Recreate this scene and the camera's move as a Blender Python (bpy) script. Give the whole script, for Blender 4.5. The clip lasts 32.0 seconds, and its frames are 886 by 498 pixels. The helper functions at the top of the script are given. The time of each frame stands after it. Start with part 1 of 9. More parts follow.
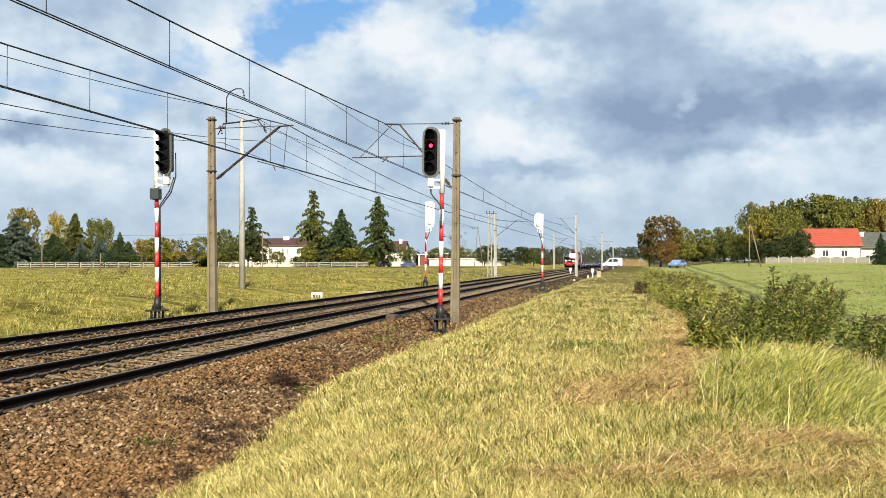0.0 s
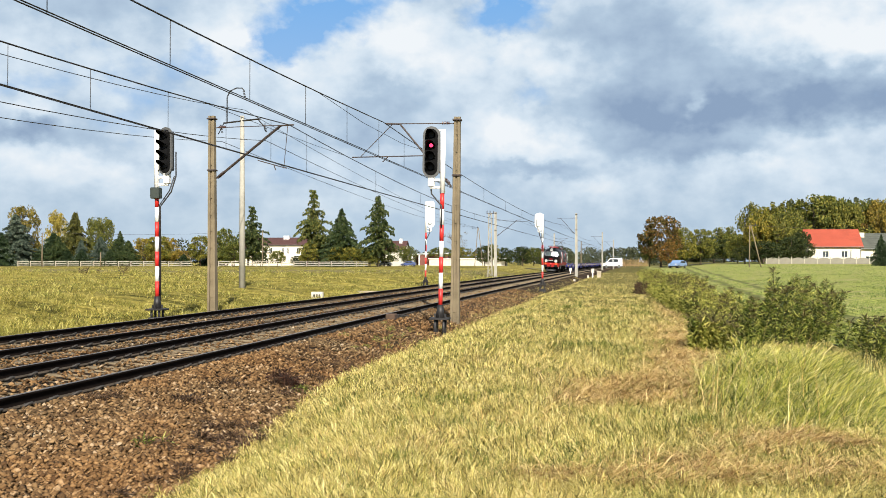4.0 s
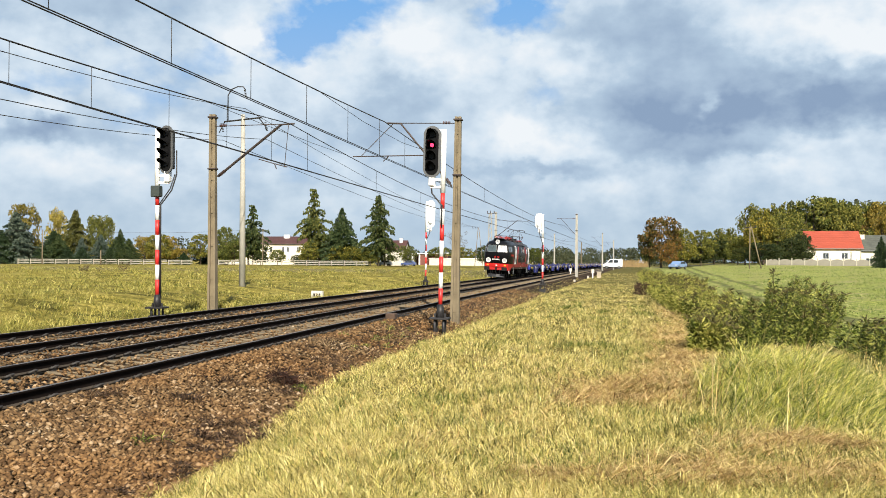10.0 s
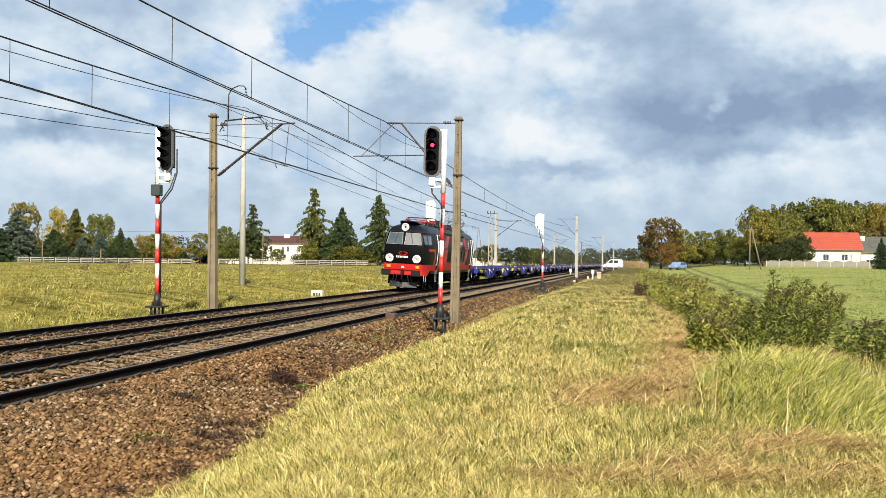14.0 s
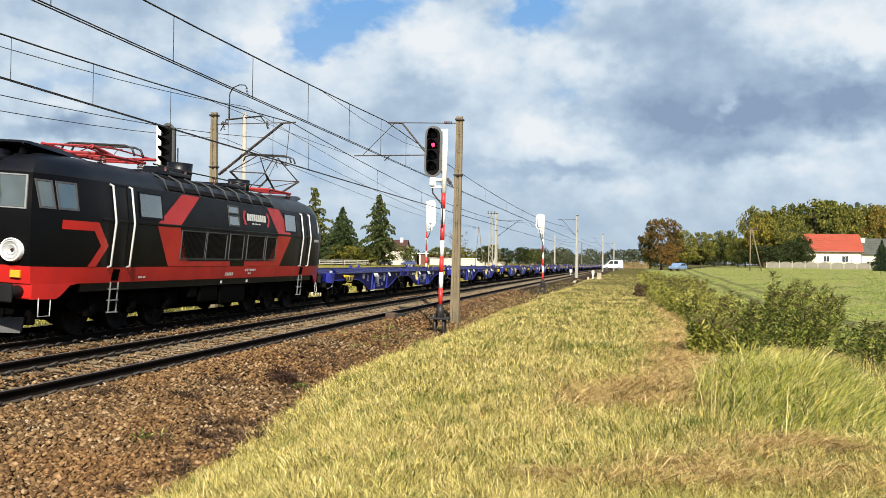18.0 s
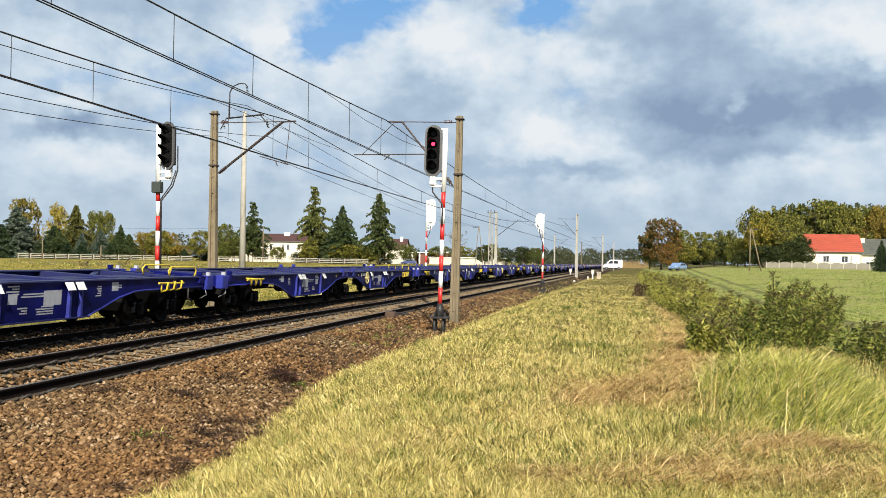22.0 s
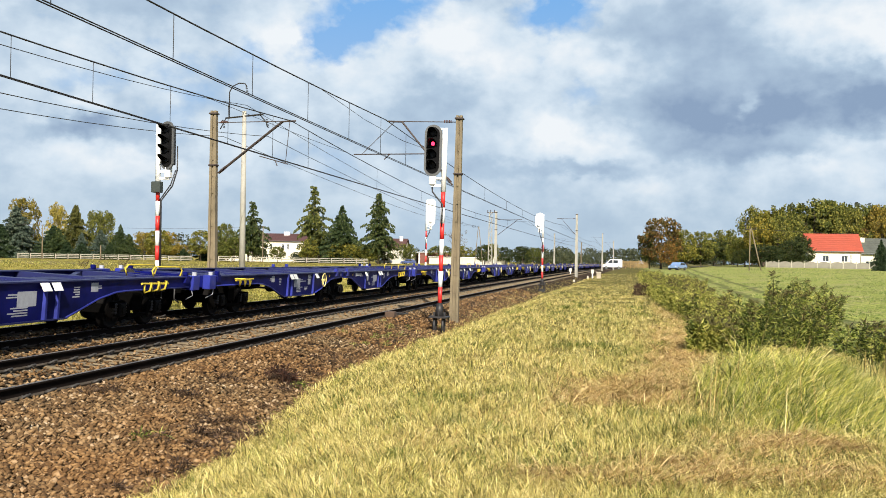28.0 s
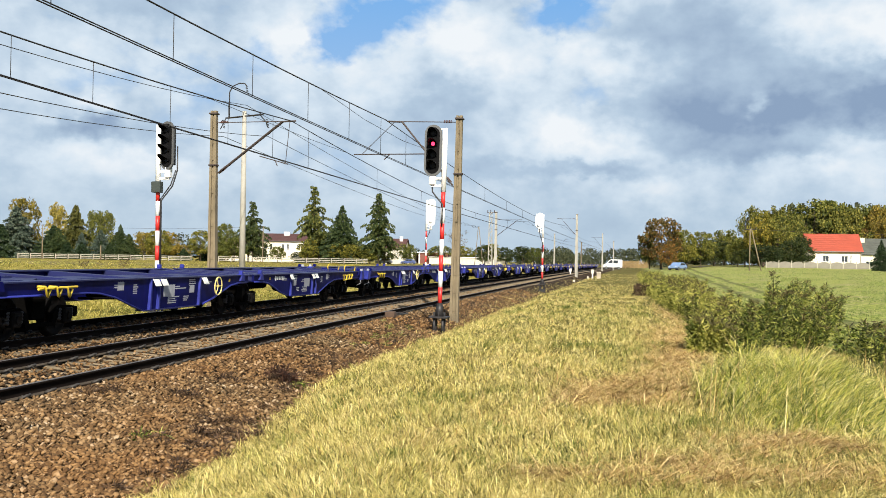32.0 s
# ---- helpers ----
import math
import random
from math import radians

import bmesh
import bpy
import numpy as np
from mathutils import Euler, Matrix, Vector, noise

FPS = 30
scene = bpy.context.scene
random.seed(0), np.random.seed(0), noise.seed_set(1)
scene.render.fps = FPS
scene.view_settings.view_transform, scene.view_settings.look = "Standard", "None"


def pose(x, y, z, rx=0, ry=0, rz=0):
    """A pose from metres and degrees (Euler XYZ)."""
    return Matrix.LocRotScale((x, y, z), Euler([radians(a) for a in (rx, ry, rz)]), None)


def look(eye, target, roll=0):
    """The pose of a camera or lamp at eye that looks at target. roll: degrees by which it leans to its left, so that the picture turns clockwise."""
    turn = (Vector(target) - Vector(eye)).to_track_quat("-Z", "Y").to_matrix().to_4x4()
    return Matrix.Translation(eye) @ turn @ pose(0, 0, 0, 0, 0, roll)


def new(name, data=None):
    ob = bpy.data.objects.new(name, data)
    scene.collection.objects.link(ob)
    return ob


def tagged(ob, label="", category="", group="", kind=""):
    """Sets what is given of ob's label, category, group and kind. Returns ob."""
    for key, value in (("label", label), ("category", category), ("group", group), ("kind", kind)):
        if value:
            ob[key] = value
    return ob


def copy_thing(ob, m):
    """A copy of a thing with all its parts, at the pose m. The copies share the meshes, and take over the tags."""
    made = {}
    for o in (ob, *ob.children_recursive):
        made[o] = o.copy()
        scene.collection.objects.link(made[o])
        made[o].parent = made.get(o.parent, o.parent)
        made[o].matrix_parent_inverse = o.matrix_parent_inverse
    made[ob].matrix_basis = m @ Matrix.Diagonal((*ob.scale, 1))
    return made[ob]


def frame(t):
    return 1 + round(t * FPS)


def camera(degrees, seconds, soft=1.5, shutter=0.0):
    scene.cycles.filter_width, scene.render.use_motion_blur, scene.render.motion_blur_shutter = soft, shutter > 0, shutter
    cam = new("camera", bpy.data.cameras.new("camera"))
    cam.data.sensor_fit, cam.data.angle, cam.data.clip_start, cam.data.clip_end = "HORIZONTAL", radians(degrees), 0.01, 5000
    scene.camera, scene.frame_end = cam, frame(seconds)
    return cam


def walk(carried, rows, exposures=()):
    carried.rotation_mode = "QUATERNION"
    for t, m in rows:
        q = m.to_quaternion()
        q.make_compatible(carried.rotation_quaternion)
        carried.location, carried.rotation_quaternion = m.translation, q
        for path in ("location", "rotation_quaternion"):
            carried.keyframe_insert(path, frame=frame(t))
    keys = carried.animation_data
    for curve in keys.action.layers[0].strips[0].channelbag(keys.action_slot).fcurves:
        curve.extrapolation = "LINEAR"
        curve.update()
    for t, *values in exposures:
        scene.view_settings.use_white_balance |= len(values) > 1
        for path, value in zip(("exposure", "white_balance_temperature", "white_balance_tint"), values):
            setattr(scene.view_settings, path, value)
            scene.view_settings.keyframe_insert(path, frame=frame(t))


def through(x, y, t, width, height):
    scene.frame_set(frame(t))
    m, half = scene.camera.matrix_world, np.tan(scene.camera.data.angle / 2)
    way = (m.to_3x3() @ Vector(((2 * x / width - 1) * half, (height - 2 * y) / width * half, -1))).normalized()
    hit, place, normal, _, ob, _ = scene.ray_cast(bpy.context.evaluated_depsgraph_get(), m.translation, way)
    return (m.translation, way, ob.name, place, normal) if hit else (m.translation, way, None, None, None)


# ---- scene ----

# ------------------------------------------------------------------ camera
# world: x across the line, y along it towards the distance, z up; z = 0 on the near rail
EYE = 1.772
cam = camera(48.28, 32.0, soft=0.7)


def aim(yaw, pitch, lean):
    """The camera on its stand: degrees left of the line, upwards, and of lean to its left."""
    a, b = radians(yaw), radians(pitch)
    way = Vector((-math.sin(a) * math.cos(b), math.cos(a) * math.cos(b), math.sin(b)))
    eye = Vector((0, 0, EYE))
    return look(eye, eye + way * 50, lean)


walk(cam, [
    (0, aim(10.136, 0.745, -0.080)),
    (1, aim(10.140, 0.744, -0.052)),
    (2, aim(10.143, 0.742, -0.016)),
    (3, aim(10.144, 0.738, 0.014)),
    (4.5, aim(10.146, 0.730, 0.103)),
    (6, aim(10.149, 0.723, 0.199)),
    (7.5, aim(10.154, 0.720, 0.274)),
    (9, aim(10.156, 0.718, 0.332)),
    (11, aim(10.156, 0.717, 0.414)),
    (13, aim(10.156, 0.715, 0.528)),
    (15.5, aim(10.169, 0.713, 0.667)),
    (17, aim(10.178, 0.710, 0.776)),
    (18.5, aim(10.178, 0.707, 0.861)),
    (20, aim(10.174, 0.698, 0.938)),
    (21, aim(10.172, 0.681, 0.971)),
    (22, aim(10.166, 0.662, 0.986)),
    (23, aim(10.159, 0.653, 0.985)),
    (24.5, aim(10.158, 0.656, 0.973)),
    (26.5, aim(10.154, 0.650, 0.967)),
    (28, aim(10.152, 0.643, 0.960)),
    (30, aim(10.152, 0.640, 0.965)),
    (32, aim(10.155, 0.649, 0.974)),
], [(0, 0.84), (15.5, 0.84), (18, 0.78), (20, 0.74), (23.5, 0.75), (25.2, 0.82), (28, 0.84), (32, 0.84)])

# ------------------------------------------------------------------ sun, sky and exposure
SUN_AZ, SUN_EL = 162.0, 34.0   # degrees clockwise from +y, and above the horizon
to_sun = Vector((math.sin(radians(SUN_AZ)) * math.cos(radians(SUN_EL)),
                 math.cos(radians(SUN_AZ)) * math.cos(radians(SUN_EL)), math.sin(radians(SUN_EL))))
sun = new("sun", bpy.data.lights.new("sun", "SUN"))
sun.data.energy, sun.data.angle, sun.data.color = 4.8, radians(0.8), (1.0, 0.93, 0.80)
sun.matrix_world = look(to_sun * 100, (0, 0, 0))
world = bpy.data.worlds.new("sky")
scene.world = world
world.use_nodes = True
wn = world.node_tree
wn.nodes.clear()
w_out = wn.nodes.new("ShaderNodeOutputWorld")
w_bg = wn.nodes.new("ShaderNodeBackground")
w_sky = wn.nodes.new("ShaderNodeTexSky")
w_sky.sky_type, w_sky.sun_disc = "NISHITA", False
w_sky.sun_elevation, w_sky.sun_rotation = radians(SUN_EL), radians(SUN_AZ)
w_sky.dust_density = 2.0
w_bg.inputs["Strength"].default_value = 0.06
wn.links.new(w_sky.outputs[0], w_bg.inputs["Color"])
wn.links.new(w_bg.outputs[0], w_out.inputs["Surface"])

# ------------------------------------------------------------------ materials
class Mat:
    """A small hand for node materials."""

    def __init__(self, name, rough=0.7, metal=0.0, spec=0.5):
        self.m = bpy.data.materials.new(name)
        self.m.use_nodes = True
        self.t = self.m.node_tree
        self.b = self.t.nodes["Principled BSDF"]
        self.b.inputs["Roughness"].default_value = rough
        self.b.inputs["Metallic"].default_value = metal
        self.b.inputs["Specular IOR Level"].default_value = spec
        self._co = None

    def n(self, kind, **sets):
        node = self.t.nodes.new("ShaderNode" + kind)
        for k, v in sets.items():
            node.inputs[k.replace("_", " ")].default_value = v
        return node

    def l(self, a, b):
        self.t.links.new(a, b)

    def co(self):
        if self._co is None:
            self._co = self.n("TexCoord").outputs["Object"]
        return self._co

    def world_co(self):
        return self.n("NewGeometry").outputs["Position"]

    def noise(self, scale, detail=4, rough=0.55, co=None, dist=0.0):
        x = self.n("TexNoise", Scale=scale, Detail=detail, Roughness=rough, Distortion=dist)
        self.l(co or self.co(), x.inputs["Vector"])
        return x.outputs["Fac"]

    def ramp(self, fac, stops):
        r = self.n("ValToRGB")
        e = r.color_ramp.elements
        while len(e) < len(stops):
            e.new(0.5)
        for i, (p, c) in enumerate(stops):
            e[i].position = p
            e[i].color = (*c, 1) if len(c) == 3 else c
        self.l(fac, r.inputs["Fac"])
        return r.outputs["Color"]

    def mix(self, fac, a, b, how="MIX"):
        x = self.n("Mix")
        x.data_type, x.blend_type = "RGBA", how
        for sock, v in ((x.inputs[0], fac), (x.inputs[6], a), (x.inputs[7], b)):
            if isinstance(v, (int, float)):
                sock.default_value = v
            elif isinstance(v, tuple):
                sock.default_value = (*v, 1) if len(v) == 3 else v
            else:
                self.l(v, sock)
        return x.outputs[2]

    def math(self, op, a, b=0.0, clamp=False):
        x = self.n("Math")
        x.operation, x.use_clamp = op, clamp
        for sock, v in zip(x.inputs, (a, b)):
            if isinstance(v, (int, float)):
                sock.default_value = v
            else:
                self.l(v, sock)
        return x.outputs[0]

    def color(self, c):
        if isinstance(c, tuple):
            self.b.inputs["Base Color"].default_value = (*c, 1)
        else:
            self.l(c, self.b.inputs["Base Color"])
        return self

    def bump(self, fac, strength=0.3, dist=0.01):
        x = self.n("Bump", Strength=strength, Distance=dist)
        self.l(fac, x.inputs["Height"])
        self.l(x.outputs[0], self.b.inputs["Normal"])
        return self

    def rough(self, fac, lo, hi):
        x = self.n("MapRange")
        x.inputs["To Min"].default_value, x.inputs["To Max"].default_value = lo, hi
        self.l(fac, x.inputs["Value"])
        self.l(x.outputs[0], self.b.inputs["Roughness"])
        return self

    def island(self):
        return self.n("NewGeometry").outputs["Random Per Island"]

    def obrand(self):
        return self.n("ObjectInfo").outputs["Random"]


def worn(name, col, dark=0.6, scale=3.0, rough=0.6, metal=0.0, fine=40.0, bump=0.15, spec=0.5):
    """Paint or metal with soft stains and a fine grain."""
    m = Mat(name, rough, metal, spec)
    big, small = m.noise(scale, 5), m.noise(fine, 3)
    low = tuple(c * dark for c in col)
    c1 = m.ramp(big, [(0.3, low), (0.62, col)])
    c2 = m.mix(0.25, c1, m.ramp(small, [(0.3, low), (0.7, tuple(min(1, c * 1.15) for c in col))]))
    m.color(c2).bump(small, bump, 0.004).rough(big, max(0.05, rough - 0.12), min(1, rough + 0.12))
    return m.m


def leafy(name, stops, rough=0.6, patch=None, through=0.35, own=False):
    """Leaves or blades: each takes its own tone; patches shift the tone over metres."""
    m = Mat(name, rough, 0.0, 0.25)
    c = m.ramp(m.island(), stops)
    if own:      # each plant has its own tone
        c = m.mix(1.0, c, m.ramp(m.obrand(), [(0.0, (0.85, 0.92, 0.92)), (0.5, (1.25, 1.22, 1.15)), (1.0, (1.85, 1.55, 1.15))]), "MULTIPLY")
    if patch:
        size, a, b, k = patch
        c = m.mix(m.math("MULTIPLY", m.ramp(m.noise(size, 3, 0.5, m.world_co()), [(0.42, (0, 0, 0)), (0.6, (1, 1, 1))]), k), c,
                  m.ramp(m.island(), [(0, a), (1, b)]))
    m.color(c)
    tr = m.n("BsdfTranslucent")
    m.l(c, tr.inputs["Color"])
    ms = m.n("MixShader", Fac=through)
    m.l(m.b.outputs[0], ms.inputs[1])
    m.l(tr.outputs[0], ms.inputs[2])
    m.l(ms.outputs[0], m.t.nodes["Material Output"].inputs["Surface"])
    return m.m


def make_cloud():
    """Broken cumulus under a pale blue sky; drifts with its shell."""
    m = Mat("cloud_sky")
    t = m.t
    t.nodes.remove(m.b)
    # azimuth (degrees, to the right of the line) and height (degrees)
    sep = m.n("SeparateXYZ")
    m.l(m.co(), sep.inputs[0])
    az = m.math("MULTIPLY", m.math("ARCTAN2", sep.outputs[0], sep.outputs[1]), 57.2958)
    hor = m.math("SQRT", m.math("ADD", m.math("MULTIPLY", sep.outputs[0], sep.outputs[0]), m.math("MULTIPLY", sep.outputs[1], sep.outputs[1])))
    el = m.math("MULTIPLY", m.math("ARCTAN2", sep.outputs[2], hor), 57.2958)
    cb = m.n("CombineXYZ")
    m.l(az, cb.inputs[0])
    m.l(m.math("MULTIPLY", el, 1.35), cb.inputs[1])
    uv = cb.outputs[0]
    return m, az, el, uv


C_STEEL_DARK = worn("dark_steel", (0.035, 0.033, 0.034), rough=0.55, metal=0.3)
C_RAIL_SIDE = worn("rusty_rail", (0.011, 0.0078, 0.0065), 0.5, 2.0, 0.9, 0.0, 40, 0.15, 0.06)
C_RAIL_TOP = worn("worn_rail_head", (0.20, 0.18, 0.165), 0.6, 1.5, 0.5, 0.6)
C_CONCRETE = worn("old_concrete", (0.42, 0.36, 0.27), 0.6, 1.2, 0.9, 0, 30, 0.4)
C_CONC_LIGHT = worn("pale_concrete", (0.55, 0.52, 0.45), 0.75, 1.5, 0.9, 0, 40, 0.3)
C_WHITE = worn("white_paint", (0.80, 0.80, 0.78), 0.85, 2.0, 0.45)
C_RED = worn("red_paint", (0.62, 0.03, 0.025), 0.75, 2.0, 0.45)
C_BLACK = worn("black_paint", (0.018, 0.018, 0.019), 0.7, 2.0, 0.5)
C_GREY = worn("grey_paint", (0.16, 0.17, 0.17), 0.7, 2.0, 0.6)
C_WIRE = worn("wire_metal", (0.05, 0.045, 0.04), 0.8, 2.0, 0.6, 0.5)

# ------------------------------------------------------------------ tools
BEND = 9.26e-5                      # the line's gentle curve to the right, 1/m
X1, Z1, CANT1 = -7.883, 0.0, 3.93   # near track: its right rail's head and its cant
X2, Z2, CANT2 = -11.962, 0.024, 3.12
GAUGE = 1.505


def swerve(y):
    return 0.5 * BEND * y * y if y > 0 else 0.0


def track_pose(k, y, extra=0.0):
    """Pose on track k (1 near, 2 far) at y: origin midway between the rails, +y along it."""
    x, z, c = ((X1, Z1, CANT1), (X2, Z2, CANT2))[k - 1]
    m = Matrix.Translation((x + swerve(y), y, z)) @ Matrix.Rotation(-math.atan(BEND * max(y, 0)), 4, "Z")
    m = m @ Matrix.Rotation(radians(c), 4, "Y")
    return m @ Matrix.Translation((-GAUGE / 2, 0, extra))


def smooth(a, b, v):
    k = min(1.0, max(0.0, (v - a) / (b - a)))
    return k * k * (3 - 2 * k)


def toe_right(y):
    return -5.05 - 1.25 * smooth(9, 21, y)


def ground_z(x, y):
    u = x - swerve(y)
    n = noise.noise((x * 0.35, y * 0.35, 0)) * 0.05 + noise.noise((x * 0.08, y * 0.08, 5)) * 0.10
    tr = toe_right(y)
    right = -0.72 + 0.72 * smooth(tr - 0.1, tr + 3.4, u)
    right += 0.0081 * max(0.0, min(y, 230) - 12) * smooth(-2, 22, u)
    right += 0.5 * smooth(60, 205, y) * smooth(-6, -1, u) * (1 - smooth(2, 12, u))
    right -= 0.25 * smooth(1.5, 6, u) * (1 - smooth(25, 60, y))
    left = -0.30 + 0.55 * smooth(-17.5, -24, u) + 0.25 * smooth(100, 240, y)
    if u > tr - 0.1:
        return right + n * smooth(tr - 0.1, tr + 1, u)
    if u < -15.0:
        ridge = noise.noise((x * 0.16 + y * 0.05, y * 0.30, 12.0)) * 0.18 + noise.noise((x * 0.5, y * 0.7, 15.0)) * 0.13
        return left + (n + ridge) * smooth(-15.2, -17.5, u) * (1 - smooth(100, 180, y) * 0.6) + (-0.35 * (1 - smooth(-15.0, -16.2, u)))
    return -0.72 + 0.10 * smooth(-13.0, -15.0, u)


def mesh_of(name, bm, mat, smooth_shade=False):
    me = bpy.data.meshes.new(name)
    bm.normal_update()
    bm.to_mesh(me)
    bm.free()
    for m in (mat if isinstance(mat, (list, tuple)) else [mat]):
        me.materials.append(m)
    if smooth_shade:
        me.polygons.foreach_set("use_smooth", [True] * len(me.polygons))
    return me


def part(name, bm, material, parent=None, label="", m=None, shade=False):
    ob = new(name, mesh_of(name, bm, material, shade))
    if parent is not None:
        ob.parent = parent
    if m is not None:
        ob.matrix_basis = m
    return tagged(ob, label)


def share(name, me, parent, m):
    ob = new(name, me)
    ob.parent = parent
    ob.matrix_basis = m
    return ob


def thing(name, label, category, m=None, group="", kind=""):
    ob = new(name)
    ob.empty_display_size = 0.1
    if m is not None:
        ob.matrix_basis = m
    return tagged(ob, label, category, group, kind)


def box(bm, x0, x1, y0, y1, z0, z1, bevel=0.0, mi=0, m=None):
    vs = [bm.verts.new((x, y, z)) for x in (x0, x1) for y in (y0, y1) for z in (z0, z1)]
    fs = [bm.faces.new([vs[i] for i in q]) for q in ((0, 1, 3, 2), (4, 6, 7, 5), (0, 4, 5, 1), (2, 3, 7, 6), (0, 2, 6, 4), (1, 5, 7, 3))]
    for f in fs:
        f.material_index = mi
    if bevel:
        es = {e for f in fs for e in f.edges}
        r = bmesh.ops.bevel(bm, geom=list(es), offset=bevel, segments=1, affect="EDGES", profile=0.5)
        for f in r["faces"]:
            f.material_index = mi
        vs = list({v for f in r["faces"] for v in f.verts} | {v for v in vs if v.is_valid})
    if m is not None:
        for v in vs:
            v.co = m @ v.co
    return vs


def tube(bm, a, b, r0, r1=None, n=8, mi=0, caps=True):
    a, b = Vector(a), Vector(b)
    r1 = r0 if r1 is None else r1
    q = (b - a).to_track_quat("Z", "Y")
    rings = []
    for c, r in ((a, r0), (b, r1)):
        rings.append([bm.verts.new(c + q @ Vector((math.cos(i * 2 * math.pi / n) * r, math.sin(i * 2 * math.pi / n) * r, 0))) for i in range(n)])
    for i in range(n):
        f = bm.faces.new((rings[0][i], rings[0][(i + 1) % n], rings[1][(i + 1) % n], rings[1][i]))
        f.material_index, f.smooth = mi, n > 6
    if caps:
        bm.faces.new(rings[0][::-1]).material_index = mi
        bm.faces.new(rings[1]).material_index = mi


def pipe(bm, pts, r, n=6, mi=0):
    """A bent rod through the points, mitred."""
    pts = [Vector(p) for p in pts]
    rings = []
    for i, p in enumerate(pts):
        d = ((pts[min(i + 1, len(pts) - 1)] - p).normalized() + (p - pts[max(i - 1, 0)]).normalized()).normalized()
        q = d.to_track_quat("Z", "Y")
        rings.append([bm.verts.new(p + q @ Vector((math.cos(k * 2 * math.pi / n) * r, math.sin(k * 2 * math.pi / n) * r, 0))) for k in range(n)])
    for a, b in zip(rings, rings[1:]):
        # keep the seams together
        o = min(range(n), key=lambda s: sum((a[k].co - b[(k + s) % n].co).length for k in range(n)))
        for k in range(n):
            f = bm.faces.new((a[k], a[(k + 1) % n], b[(k + 1 + o) % n], b[(k + o) % n]))
            f.material_index, f.smooth = mi, True
    bm.faces.new(rings[0][::-1]).material_index = mi
    bm.faces.new(rings[-1]).material_index = mi


def slab(bm, outline, axis, lo, hi, mi=0):
    """A prism: a flat outline (list of 2D points) pushed along an axis from lo to hi."""
    def at(p, w):
        return {"x": (w, p[0], p[1]), "y": (p[0], w, p[1]), "z": (p[0], p[1], w)}[axis]
    a = [bm.verts.new(at(p, lo)) for p in outline]
    b = [bm.verts.new(at(p, hi)) for p in outline]
    fs = [bm.faces.new(a), bm.faces.new(b[::-1])]
    n = len(outline)
    for i in range(n):
        fs.append(bm.faces.new((a[i], b[i], b[(i + 1) % n], a[(i + 1) % n])))
    for f in fs:
        f.material_index = mi
    return fs


def tidy(bm):
    bmesh.ops.recalc_face_normals(bm, faces=bm.faces)
    return bm


def soup(name, verts, faces_per, mat, counts=None):
    """One mesh from arrays: verts (n, 3), each face the next faces_per of them."""
    me = bpy.data.meshes.new(name)
    n = len(verts)
    nf = n // faces_per
    me.vertices.add(n)
    me.vertices.foreach_set("co", np.asarray(verts, np.float32).ravel())
    me.loops.add(n)
    me.loops.foreach_set("vertex_index", np.arange(n, dtype=np.int32))
    me.polygons.add(nf)
    me.polygons.foreach_set("loop_start", np.arange(0, n, faces_per, dtype=np.int32))
    me.update(calc_edges=True)
    me.materials.append(mat)
    return me


def indexed(name, verts, quads, mat, shade=False):
    me = bpy.data.meshes.new(name)
    quads = np.asarray(quads, np.int32)
    k = quads.shape[1]
    me.vertices.add(len(verts))
    me.vertices.foreach_set("co", np.asarray(verts, np.float32).ravel())
    me.loops.add(quads.size)
    me.loops.foreach_set("vertex_index", quads.ravel())
    me.polygons.add(len(quads))
    me.polygons.foreach_set("loop_start", np.arange(0, quads.size, k, dtype=np.int32))
    if shade:
        me.polygons.foreach_set("use_smooth", np.ones(len(quads), bool))
    me.update(calc_edges=True)
    me.materials.append(mat)
    return me


BM = bmesh.new

